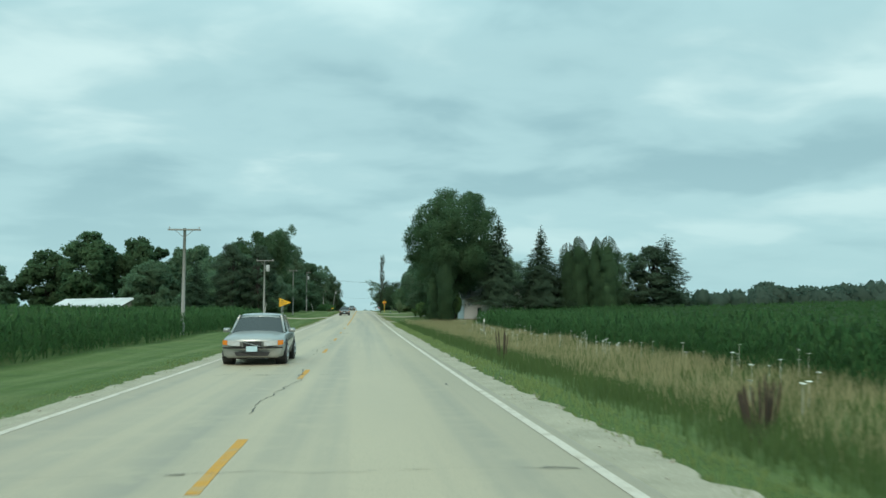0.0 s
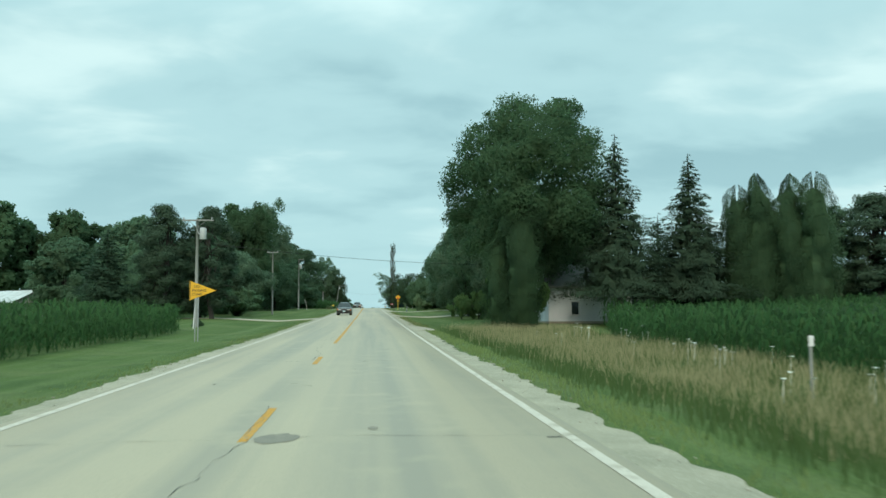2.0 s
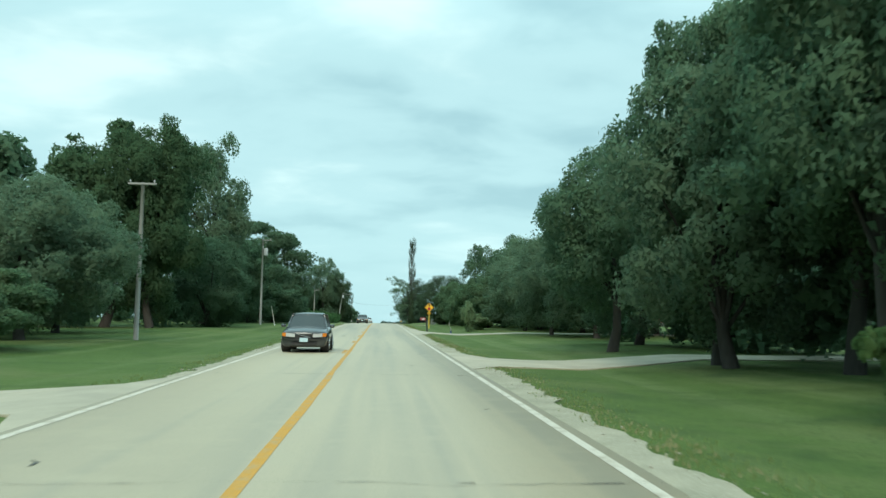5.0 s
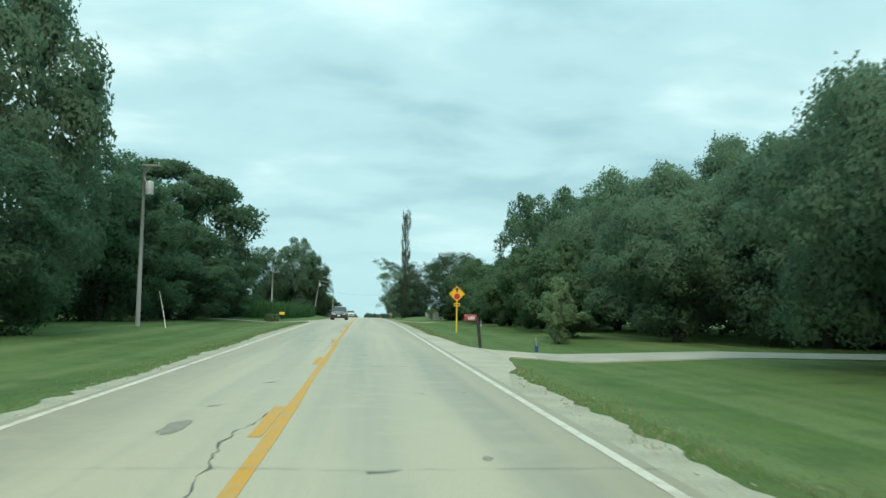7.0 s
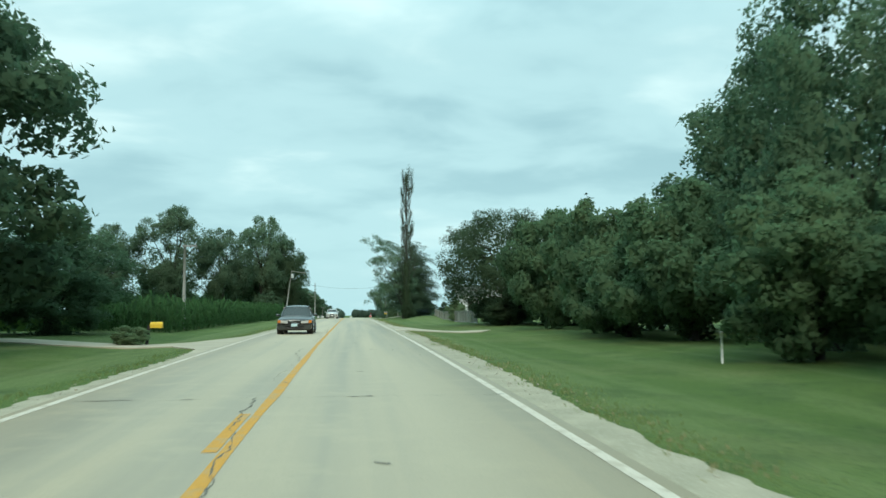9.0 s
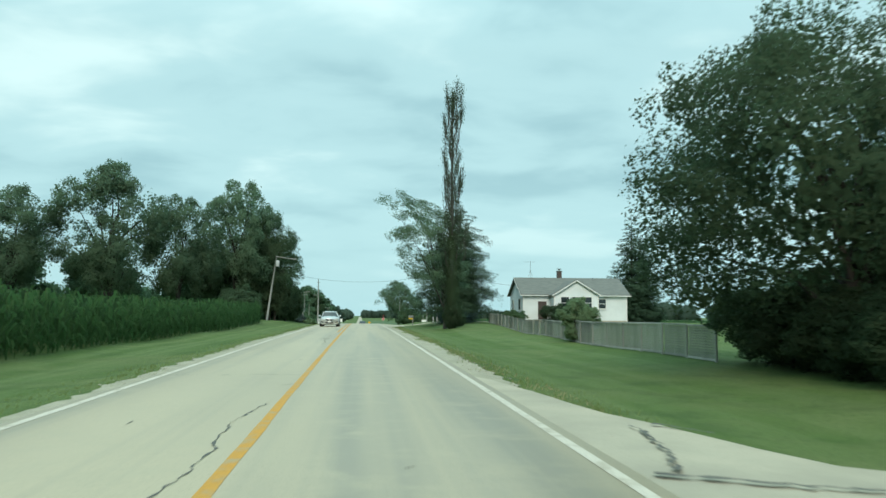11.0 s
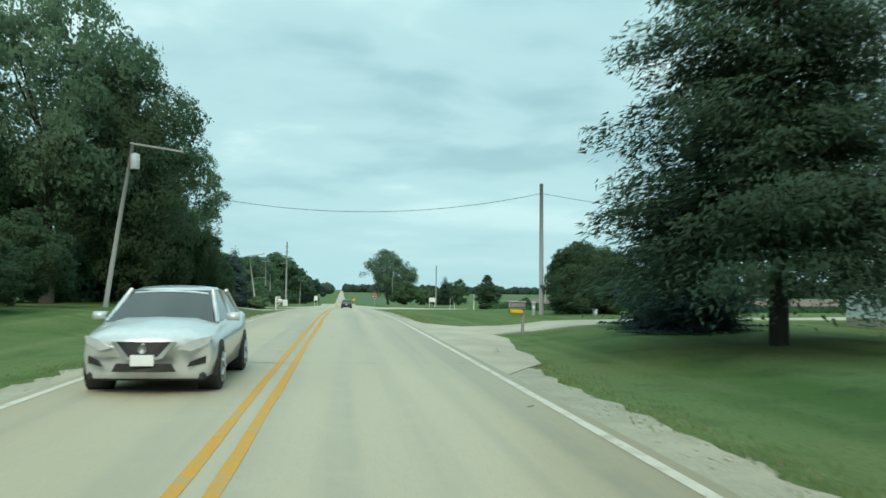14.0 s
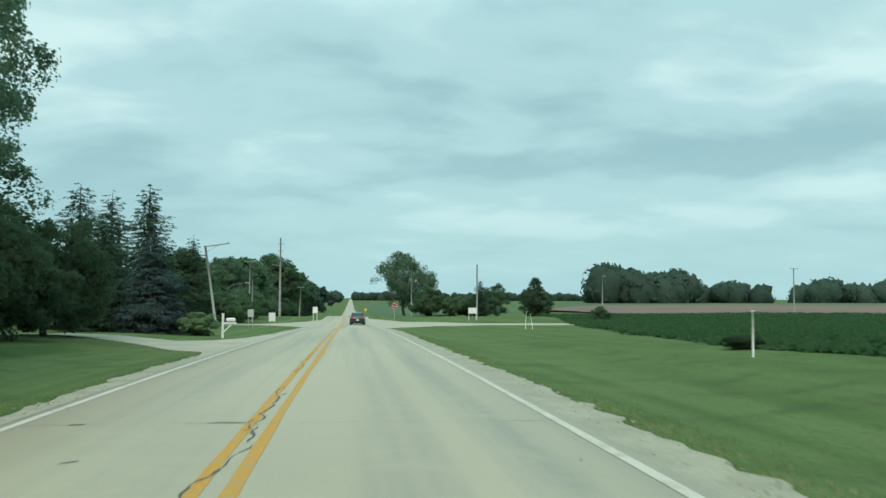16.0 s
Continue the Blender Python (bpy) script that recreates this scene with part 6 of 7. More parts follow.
def words(text, size, mat, at, parent):
    cu = bpy.data.curves.new("words", "FONT")
    cu.body, cu.size, cu.extrude, cu.align_x, cu.align_y = text, size, 0.002, "CENTER", "CENTER"
    tmp = bpy.data.objects.new("words", cu)
    me = bpy.data.meshes.new_from_object(tmp)
    bpy.data.objects.remove(tmp)
    me.materials.clear()
    me.materials.append(MAT[mat])
    return part("lettering", me, parent, at=pose(*at, 90, 0, 0))


def pennant(x, y):
    ob = thing("road_sign", "yellow triangular no passing zone pennant on steel posts", "road sign", x, y, turn=4)
    plate = part("plate", flat_shape("plate", [(-0.46, 1.92), (0.74, 2.38), (-0.46, 2.84)], 0.012, "sign_yellow"), ob)
    part("border", flat_shape("border", [(-0.44, 1.96), (-0.42, 1.96), (-0.42, 2.80), (-0.44, 2.80)], 0.003, "black"), plate, at=pose(0, -0.005, 0))
    for tx, tz in (("NO", 2.56), ("PASSING", 2.38), ("ZONE", 2.20)):
        words(tx, 0.17, "black", (-0.13 if tx != "PASSING" else -0.02, -0.005, tz), plate)
    for dx in (-0.2, -0.06):
        part("post", box("post", (0.05, 0.04, 2.9), "steel", (dx, 0.05, 1.25), 0.008), ob)
    return ob


pennant(-7.95, 87.0)


def stop_ahead(x, y):
    ob = thing("road_sign", "yellow diamond stop ahead sign on a yellow post", "road sign", x, y, turn=3)
    d = 0.54
    plate = part("plate", flat_shape("plate", [(-d, 2.3), (0, 2.3 - d), (d, 2.3), (0, 2.3 + d)], 0.012, "sign_yellow"), ob)
    for s in (1, -1):
        for k in (1, -1):
            part("border", box("border", (0.70, 0.003, 0.014), "black", (s * 0.25, -0.004, 2.3 + k * 0.25), 0, (0, s * k * 45, 0)), plate)
    a = [(0.2 * np.cos(radians(22.5 + 45 * i)), 2.13 + 0.2 * np.sin(radians(22.5 + 45 * i))) for i in range(8)]
    part("octagon", flat_shape("octagon", a, 0.004, "sign_red"), plate, "red octagon", at=pose(0, -0.006, 0))
    part("arrow", flat_shape("arrow", [(-0.05, 2.40), (0.05, 2.40), (0.05, 2.56), (0.14, 2.56), (0, 2.74), (-0.14, 2.56), (-0.05, 2.56)], 0.004, "black"), plate, at=pose(0, -0.006, 0))
    small = part("sub_plate", flat_shape("sub_plate", [(-0.2, 1.5), (0.2, 1.5), (0.2, 1.7), (-0.2, 1.7)], 0.01, "sign_yellow"), ob)
    bars(small, [(-0.09, 1.6, 0.1, 0.08), (0.08, 1.6, 0.12, 0.08)], "black")
    part("post", box("post", (0.1, 0.06, 3.1), "sign_green_yellow", (0, 0.05, 1.03), 0.01), ob)
    return ob


stop_ahead(5.68, 217.0).location.z += 0.22


def mailbox(x, y, turn, mat, label, h=1.12, arch=True, plain_post=True, size=(0.5, 0.24, 0.26)):
    """A domed box on a post; its door faces the road."""
    ob = thing("mailbox", label, "mailbox", x, y, turn=turn)
    ln, w, t = size
    a = np.linspace(0, np.pi, 9)
    prof = [(-w / 2, 0), (w / 2, 0)] + [(w / 2 * np.cos(q), t - w / 2 + w / 2 * np.sin(q)) for q in a]
    v, n = [], len(prof)
    for xx in (-ln / 2, ln / 2):
        v += [(xx, p, q + h) for p, q in prof]
    f = [tuple(range(n)), tuple(reversed(range(n, 2 * n)))] + [(i, n + i, n + (i + 1) % n, (i + 1) % n) for i in range(n)]
    body = part("box", build_mesh("box", v, f, mat), ob)
    part("door", build_mesh("door", [(-ln / 2 - 0.012, p * 1.05, h + q * 1.03 - 0.004) for p, q in prof] + [(-ln / 2 - 0.002, p * 1.05, h + q * 1.03 - 0.004) for p, q in prof], f, mat), body)
    part("flag", box("flag", (0.03, 0.012, 0.16), "red", (-0.05, -w / 2 - 0.012, h + 0.2), 0.002), body)
    part("number_plate", box("number_plate", (0.24, 0.006, 0.11), "white", (0.03, -w / 2 - 0.006, h + 0.1), 0), body)
    bars(body, [(-0.04 + 0.05 * i, h + 0.1, 0.025, 0.07) for i in range(4)], "black", -w / 2 - 0.011)
    part("post", box("post", (0.12, 0.12, h + 0.45), "black" if plain_post else "white", (0.37, 0, (h - 0.05) / 2 - 0.09 + 0.02), 0.012, (0, -6, 0)), ob)
    return ob


mailbox(3.86, 195.5, 0, "red", "red metal mailbox on a dark wooden post", 1.06, size=(0.46, 0.2, 0.24))


def paper_box(x, y):
    """A yellow newspaper tube under a large grey mailbox, held by one weathered timber post by the drive."""
    ob = thing("mailbox", "large grey mailbox above a yellow newspaper tube on a timber post", "mailbox", x, y, turn=0)
    part("post", box("post", (0.1, 0.1, 1.15), "pole", (0.12, 0.02, 0.375), 0.012, (0, 2, 0)), ob)
    tube_part = part("paper_tube", box("paper_tube", (0.52, 0.2, 0.19), "yellow_box", (-0.13, -0.02, 0.8), 0.06, (0, 4, 0)), ob, "yellow plastic newspaper tube")
    part("tube_mouth", box("tube_mouth", (0.01, 0.14, 0.13), "black", (-0.392, -0.02, 0.818), 0, (0, 4, 0)), tube_part)
    part("shelf", box("shelf", (0.62, 0.22, 0.025), "fence", (-0.08, 0, 0.925), 0.005), ob)
    body = part("box", box("box", (0.6, 0.2, 0.21), "steel", (-0.08, 0, 1.045), 0.04), ob)
    part("lid", box("lid", (0.64, 0.23, 0.03), "grey_tank", (-0.08, 0, 1.165), 0.012), body)
    part("door", box("door", (0.012, 0.17, 0.18), "grey_tank", (-0.387, 0, 1.045), 0.004), body)
    return ob


paper_box(5.95, 360.3)


def white_mailbox(x, y, label):
    ob = thing("mailbox", label, "mailbox", x, y)
    part("post", box("post", (0.13, 0.13, 1.5), "white", (-0.25, 0, 0.6), 0.015), ob)
    part("finial", box("finial", (0.17, 0.17, 0.06), "white", (-0.25, 0, 1.38), 0.02), ob)
    part("arm", box("arm", (0.8, 0.1, 0.1), "white", (0.12, 0, 0.85), 0.012), ob)
    part("brace", box("brace", (0.6, 0.08, 0.08), "white", (0.0, 0, 0.55), 0.01, (0, -45, 0)), ob)
    part("box", box("box", (0.55, 0.22, 0.25), "white", (0.2, 0, 1.03), 0.08), ob)
    return ob


white_mailbox(-7.5, 425.5, "white mailbox on a white bracketed post")
mailbox(-8.6, 248.6, 180, "yellow_box", "small yellow mailbox on a low dark post among shrubs", 0.75)
plant("bright", -9.6, 248.0, 0.9, 0.9, "small leafy bush at the foot of the mailbox", "shrub", variant=1)
plant("bright", -10.4, 433, 1.6, 1.5, "leafy bush beside the roadside mailbox", "shrub", variant=0)


def sign_board(x, y, h, w, t, mat, label, legs=("white",)):
    ob = thing("sign_board", label, "sign", x, y)
    part("panel", box("panel", (w, 0.03, t), mat, (0, 0, h), 0.006), ob)
    for s in (-1, 1):
        part("leg", box("leg", (0.07, 0.07, h + t / 2), legs[0], (s * (w / 2 - 0.08), 0.05, (h + t / 2) / 2 - 0.1), 0.008), ob)
    return ob


sign_board(18.2, 505, 1.5, 1.3, 0.9, "white", "small white notice board on two legs by the crossing")
sign_board(-9.6, 455, 1.5, 0.55, 0.7, "grey_tank", "small grey square sign on a post", ("steel",))
sign_board(-11.2, 494, 0.7, 0.9, 1.2, "white", "leaning white board beside the side road")
sign_board(-5.6, 500, 1.6, 0.7, 0.9, "white", "small white sign beside the side road")
sign_board(0.9, 640, 1.3, 0.7, 0.9, "white", "small white sign beyond the crossing")


def stop_sign(x, y):
    ob = thing("road_sign", "red octagonal stop sign on a steel post", "road sign", x, y)
    a = [(0.42 * np.cos(radians(22.5 + 45 * i)), 2.0 + 0.42 * np.sin(radians(22.5 + 45 * i))) for i in range(8)]
    rim = [(0.46 * np.cos(radians(22.5 + 45 * i)), 2.0 + 0.46 * np.sin(radians(22.5 + 45 * i))) for i in range(8)]
    part("rim", flat_shape("rim", rim, 0.01, "white"), ob)
    face = part("plate", flat_shape("plate", a, 0.01, "sign_red"), ob, at=pose(0, -0.012, 0))
    words("STOP", 0.3, "white", (0, -0.005, 2.0), face)
    part("beacon", box("beacon", (0.3, 0.2, 0.3), "sign_red", (0, 0, 2.95), 0.05), ob)
    part("post", box("post", (0.08, 0.06, 3.0), "steel", (0, 0.05, 1.35), 0.008), ob)
    return ob


stop_sign(6.6, 513.4)


def small_diamond(x, y, label):
    ob = thing("road_sign", label, "road sign", x, y)
    part("plate", flat_shape("plate", [(-0.5, 1.9), (0, 1.4), (0.5, 1.9), (0, 2.4)], 0.01, "sign_yellow"), ob)
    part("post", box("post", (0.06, 0.05, 2.2), "steel", (0, 0.05, 0.9), 0.006), ob)


small_diamond(-0.2 + 3.6, 600, "yellow diamond warning sign beyond the crossing")


def mile_marker(x, y):
    ob = thing("marker_post", "short grey post with a small white plate", "marker post", x, y)
    part("post", box("post", (0.06, 0.05, 1.45), "pole", (0, 0, 0.65), 0.01), ob)
    part("plate", box("plate", (0.12, 0.012, 0.22), "white", (0, -0.033, 1.25), 0.003), ob)


mile_marker(9.2, 63.8)


def street_light(x, y):
    ob = thing("street_lamp", "steel street lamp with a curved arm over the road", "street lamp", x, y)
    part("pole", tube("pole", [(0, 0, -1.0), (0, 0, 4.2)], [0.1, 0.07], "pole", 8), ob)
    part("arm", tube("arm", [(0, 0, 3.9), (0.8, 0, 4.6), (2.0, 0, 4.95), (3.0, 0, 5.0)], 0.03, "steel", 6), ob)
    part("lamp_head", box("lamp_head", (0.6, 0.22, 0.12), "grey_tank", (3.2, 0, 4.98), 0.04), ob)
    return ob


street_light(-20.2, 514).location.z += 0.7


# ---------- buildings ----------
def gable_prism(x0, x1, y0, y1, z0, eave, ridge, axis, over=0.0, thick=0.0):
    """Corners and faces of a gabled body, ridge along axis 'x' or 'y'."""
    if axis == "x":
        m = (y0 + y1) / 2
        prof = [(y0, z0), (y1, z0), (y1, eave), (m, ridge), (y0, eave)]
        v = [(x, p, q) for x in (x0, x1) for p, q in prof]
    else:
        m = (x0 + x1) / 2
        prof = [(x0, z0), (x1, z0), (x1, eave), (m, ridge), (x0, eave)]
        v = [(p, y, q) for y in (y0, y1) for p, q in prof]
    f = [(0, 1, 2, 3, 4), (9, 8, 7, 6, 5), (0, 5, 6, 1), (1, 6, 7, 2), (2, 7, 8, 3), (3, 8, 9, 4), (4, 9, 5, 0)]
    return v, f


def recalc(me):
    bm = bmesh.new()
    bm.from_mesh(me)
    bmesh.ops.recalc_face_normals(bm, faces=bm.faces[:])
    bm.to_mesh(me)
    bm.free()
    return me


def gable_roof(name, x0, x1, y0, y1, eave, ridge, axis, over, thick, mat):
    """Two sloping slabs with overhang."""
    out = []
    for s in (-1, 1):
        if axis == "x":
            m, half = (y0 + y1) / 2, (y1 - y0) / 2
            k = (ridge - eave) / half
            e = m + s * (half + over)
            ze = ridge - k * (half + over)
            q = [(x0 - over, m, ridge + 0.02), (x1 + over, m, ridge + 0.02), (x1 + over, e, ze + 0.02), (x0 - over, e, ze + 0.02)]
        else:
            m, half = (x0 + x1) / 2, (x1 - x0) / 2
            k = (ridge - eave) / half
            e = m + s * (half + over)
            ze = ridge - k * (half + over)
            q = [(m, y0 - over, ridge + 0.02), (m, y1 + over, ridge + 0.02), (e, y1 + over, ze + 0.02), (e, y0 - over, ze + 0.02)]
        v = np.array(q + [(a, b, c + thick) for a, b, c in q])
        out.append((v, [(0, 1, 2, 3), (7, 6, 5, 4), (0, 4, 5, 1), (1, 5, 6, 2), (2, 6, 7, 3), (3, 7, 4, 0)]))
    v, f = join_arrays(out)
    return recalc(build_mesh(name, v, f, mat))


def clapboards(x0, x1, y, z0, z1, face, parent, step=0.16, axis="x", cut=None):
    """Lapped boards on a wall: each board one thin wedge. axis x: the wall runs along x and faces -y; axis y: runs along y and faces -x."""
    z = z0
    while z < z1 - 0.02:
        t = min(step, z1 - z)
        a, b = (x0, x1) if cut is None else cut(z + t)
        if b - a > 0.2:
            q = [(a, 0, z), (b, 0, z), (b, 0, z + t), (a, 0, z + t), (a, -0.022, z), (b, -0.022, z), (b, -0.006, z + t), (a, -0.006, z + t)]
            v = np.array(q)
            if axis == "y":
                v = np.stack([v[:, 1], v[:, 0], v[:, 2]], 1) + [y, 0, 0]
            else:
                v = v + [0, y, 0]
            part("clapboard", recalc(build_mesh("clapboard", v, [(0, 1, 2, 3), (4, 5, 6, 7), (0, 1, 5, 4), (1, 2, 6, 5), (2, 3, 7, 6), (3, 0, 4, 7)], face)), parent)
        z += step


def window_unit(name, at, w, h, parent, axis="x", sash=True):
    """A window with frame, pane and sash bar in the plane y=0 (facing -y)."""
    m = pose(*at) if axis == "x" else pose(*at, 0, 0, -90)
    ob = part(name, box(name, (w + 0.16, 0.05, h + 0.16), "white", (0, 0, 0), 0.008), parent, at=m)
    part("pane", box("pane", (w, 0.02, h), "window", (0, -0.02, 0), 0), ob)
    if sash:
        part("sash_bar", box("sash_bar", (w, 0.03, 0.05), "white", (0, -0.03, 0), 0.004), ob)
    part("window_sill", box("window_sill", (w + 0.24, 0.1, 0.05), "white", (0, -0.03, -h / 2 - 0.1), 0.008), ob)
    return ob


def bungalow():
    """A small white clapboard house: main body with the ridge along x, a projecting gabled front room."""
    gz = float(ground_z(22, 352)) + 0.1
    ob = thing("house", "white clapboard bungalow with a grey shingle roof", "house", 0, 0, gz)
    X0, X1, Y0, Y1, E, RD = 17.6, 29.2, 350.6, 358.6, 3.1, 4.95
    body = part("wall", recalc(build_mesh("wall", *gable_prism(X0, X1, Y0, Y1, -0.3, E, RD, "x"), "siding")), ob, "white clapboard wall")
    part("roof", gable_roof("roof", X0, X1, Y0, Y1, E, RD, "x", 0.35, 0.09, "shingle"), ob, "grey asphalt shingle roof")
    wx0, wx1, wy0 = 20.6, 25.4, 348.6
    front = part("front_room", recalc(build_mesh("front_room", *gable_prism(wx0, wx1, wy0, Y0 + 3.2, -0.3, E - 0.05, 4.5, "y"), "siding")), ob, "projecting white gabled front room")
    part("front_roof", gable_roof("front_roof", wx0, wx1, wy0, Y0 + 3.6, E - 0.05, 4.52, "y", 0.3, 0.08, "shingle"), ob)
    clapboards(X0, wx0, Y0 - 0.002, 0.2, E, "siding", body)
    clapboards(wx1, X1, Y0 - 0.002, 0.2, E, "siding", body)
    half, mid = (wx1 - wx0) / 2, (wx0 + wx1) / 2
    clapboards(wx0, wx1, wy0 - 0.002, 0.2, 4.4, "siding", front, cut=lambda z: (wx0, wx1) if z < E - 0.05 else (mid - half * (4.5 - z) / (4.55 - E), mid + half * (4.5 - z) / (4.55 - E)))
    hy, my = (Y1 - Y0) / 2, (Y0 + Y1) / 2
    clapboards(Y0, Y1, X0 - 0.002, 0.2, 5.0, "siding", body, axis="y", cut=lambda z: (Y0, Y1) if z < E else (my - hy * (RD - z) / (RD - E), my + hy * (RD - z) / (RD - E)))
    part("foundation", box("foundation", (X1 - X0 + 0.04, Y1 - Y0 + 0.04, 0.5), "drive", ((X0 + X1) / 2, my, -0.05), 0.01), ob)
    for wx in (21.75, 23.0, 24.25):
        window_unit("window", (wx, wy0 - 0.05, 2.1), 0.85, 1.25, ob)
    window_unit("window", (26.4, Y0 - 0.05, 2.05), 0.85, 1.0, ob)
    window_unit("window", (X0 - 0.05, 352.6, 1.95), 0.9, 1.2, ob, "y", False)
    window_unit("window", (X0 - 0.05, 356.6, 1.95), 0.6, 1.1, ob, "y", False)
    window_unit("gable_vent", (X0 - 0.05, my, 4.1), 0.35, 0.35, ob, "y", False)
    part("door", box("door", (0.95, 0.06, 2.05), "brick", (19.7, Y0 - 0.03, 1.25), 0.01), ob, "brown front door in shade")
    ch = part("chimney", box("chimney", (0.5, 0.5, 1.2), "brick", (22.6, my + 0.2, RD + 0.25), 0.02), ob, "dark brick chimney")
    part("chimney_cap", box("chimney_cap", (0.6, 0.6, 0.08), "tar", (22.6, my + 0.2, RD + 0.88), 0.01), ch)
    part("flue_cover", box("flue_cover", (0.5, 0.5, 0.05), "tar", (22.6, my + 0.2, RD + 1.14), 0.01), ch)
    part("flue", tube("flue", [(22.6, my + 0.2, RD + 0.86), (22.6, my + 0.2, RD + 1.14)], 0.1, "steel", 8), ch)
    for vx in (20.8, 26.4):
        part("roof_vent", tube("roof_vent", [(vx, my - 0.4, RD - 0.3), (vx, my - 0.4, RD + 0.12)], 0.06, "steel", 8), ob)
    for c in ((X0 - 0.01, Y0 - 0.01), (X1 + 0.01, Y0 - 0.01), (wx0 - 0.01, wy0 - 0.01), (wx1 + 0.01, wy0 - 0.01)):
        part("corner_board", box("corner_board", (0.12, 0.12, E - 0.1), "white", (*c, E / 2), 0.01), ob)
    rake = math.hypot(half + 0.3, (4.52 - E) * (half + 0.3) / half)
    tilt = math.degrees(math.atan2(4.57 - E, half))
    for s in (-1, 1):
        part("bargeboard", box("bargeboard", (rake, 0.04, 0.11), "white", (mid + s * (half + 0.3) / 2, wy0 - 0.32, 4.52 - (4.57 - E) * (half + 0.3) / half / 2 - 0.02), 0.006, (0, s * tilt, 0)), ob)
    rake = math.hypot(hy + 0.35, (RD - E) * (hy + 0.35) / hy)
    tilt = math.degrees(math.atan2(RD - E, hy))
    for s in (-1, 1):
        part("bargeboard", box("bargeboard", (0.04, rake, 0.11), "white", (X0 - 0.37, my + s * (hy + 0.35) / 2, RD - (RD - E) * (hy + 0.35) / hy / 2 - 0.02), 0.006, (-s * tilt, 0, 0)), ob)
    part("gutter", box("gutter", (wx0 - X0 + 0.4, 0.1, 0.1), "white", ((X0 + wx0) / 2 - 0.2, Y0 - 0.40, E - 0.2), 0.02), ob)
    part("gutter", box("gutter", (X1 - wx1 + 0.4, 0.1, 0.1), "white", ((X1 + wx1) / 2 + 0.2, Y0 - 0.40, E - 0.2), 0.02), ob)
    return ob


bungalow()


def aerial(x, y, z):
    ob = thing("tv_aerial", "thin steel television aerial on a roof tripod", "aerial", x, y, z)
    part("mast", tube("mast", [(0, 0, -0.1), (0, 0, 2.0)], 0.022, "steel", 6), ob)
    for a in (20, 140, 260):
        part("leg", tube("leg", [(0, 0, 1.0), (0.35 * math.cos(radians(a)), 0.35 * math.sin(radians(a)), -0.1)], 0.014, "steel", 5), ob)
    boom = part("boom", tube("boom", [(-0.7, 0, 1.85), (0.5, 0, 1.85)], 0.014, "steel", 5), ob)
    for i, q in enumerate((-0.65, -0.4, -0.1, 0.2, 0.45)):
        part("rod", tube("rod", [(q, -0.3 - 0.05 * i, 1.85), (q, 0.3 + 0.05 * i, 1.85)], 0.008, "steel", 4), boom)


aerial(19.2, 354.6, float(ground_z(22, 352)) + 0.1 + 5.0)
plant("thick_shrub", 20.5, 347.2, 2.2, 1.6, "dark foundation shrub in front of the bungalow", "shrub")
plant("thick_shrub", 22.4, 346.8, 2.75, 1.4, "loose dark shrub in front of the bungalow windows", "shrub", variant=1)
plant("shrub", 16.2, 350.0, 1.6, 1.6, "small dark foundation shrub beside the bungalow", "shrub", variant=1)


def cottage():
    """The white house half hidden under the maple."""
    gz = float(ground_z(16, 110))
    ob = thing("house", "white stucco cottage half hidden under tall trees", "house", 0, 0, gz)
    X0, X1, Y0, Y1, E, RD = 13.0, 21.0, 107.6, 115, 2.75, 4.4
    part("wall", recalc(build_mesh("wall", *gable_prism(X0, X1, Y0, Y1, -0.3, E, RD, "x"), "stucco")), ob)
    part("roof", gable_roof("roof", X0, X1, Y0, Y1, E, RD, "x", 0.4, 0.1, "shingle"), ob, "grey shingle roof")
    window_unit("window", (14.95, Y0 - 0.04, 1.1), 0.5, 0.9, ob, sash=False)
    window_unit("window", (20.0, Y0 - 0.04, 1.7), 1.6, 1.0, ob)
    part("foundation", box("foundation", (X1 - X0 + 0.05, Y1 - Y0 + 0.05, 0.4), "drive", ((X0 + X1) / 2, (Y0 + Y1) / 2, -0.05), 0.01), ob)
    part("fascia", box("fascia", (X1 - X0 + 0.8, 0.04, 0.16), "fence", ((X0 + X1) / 2, Y0 - 0.42, E - 0.1), 0.01), ob)


cottage()


def long_shed():
    """A low farm shed with a pale metal roof behind the corn."""
    ob = thing("shed", "long low farm shed with a pale metal roof", "shed", -46.2, 154.6, turn=-41)
    L = 21.0
    part("wall", recalc(build_mesh("wall", *gable_prism(-L / 2, L / 2, -3, 3, -0.3, 1.5, 2.9, "x"), "fence")), ob)
    part("roof", gable_roof("roof", -L / 2, L / 2, -3, 3, 1.5, 2.95, "x", 0.3, 0.05, "metal_roof"), ob, "pale ribbed metal roof")
    for i in range(12):
        part("rib", box("rib", (0.05, 3.5, 0.03), "metal_roof", (-L / 2 + 0.5 + i * L / 12, -1.7, 2.28), 0.004, (25.5, 0, 0)), ob)


long_shed()


def barn(x, y, L, W, eave, ridge, wall, roof, label, turn=0):
    ob = thing("barn", label, "barn", x, y, turn=turn)
    part("wall", recalc(build_mesh("wall", *gable_prism(-L / 2, L / 2, -W / 2, W / 2, -0.3, eave, ridge, "x"), wall)), ob)
    part("roof", gable_roof("roof", -L / 2, L / 2, -W / 2, W / 2, eave, ridge, "x", 0.4, 0.1, roof), ob)
    part("door", box("door", (2.4, 0.08, eave - 0.4), "white", (0, -W / 2 - 0.04, (eave - 0.4) / 2), 0.01), ob)


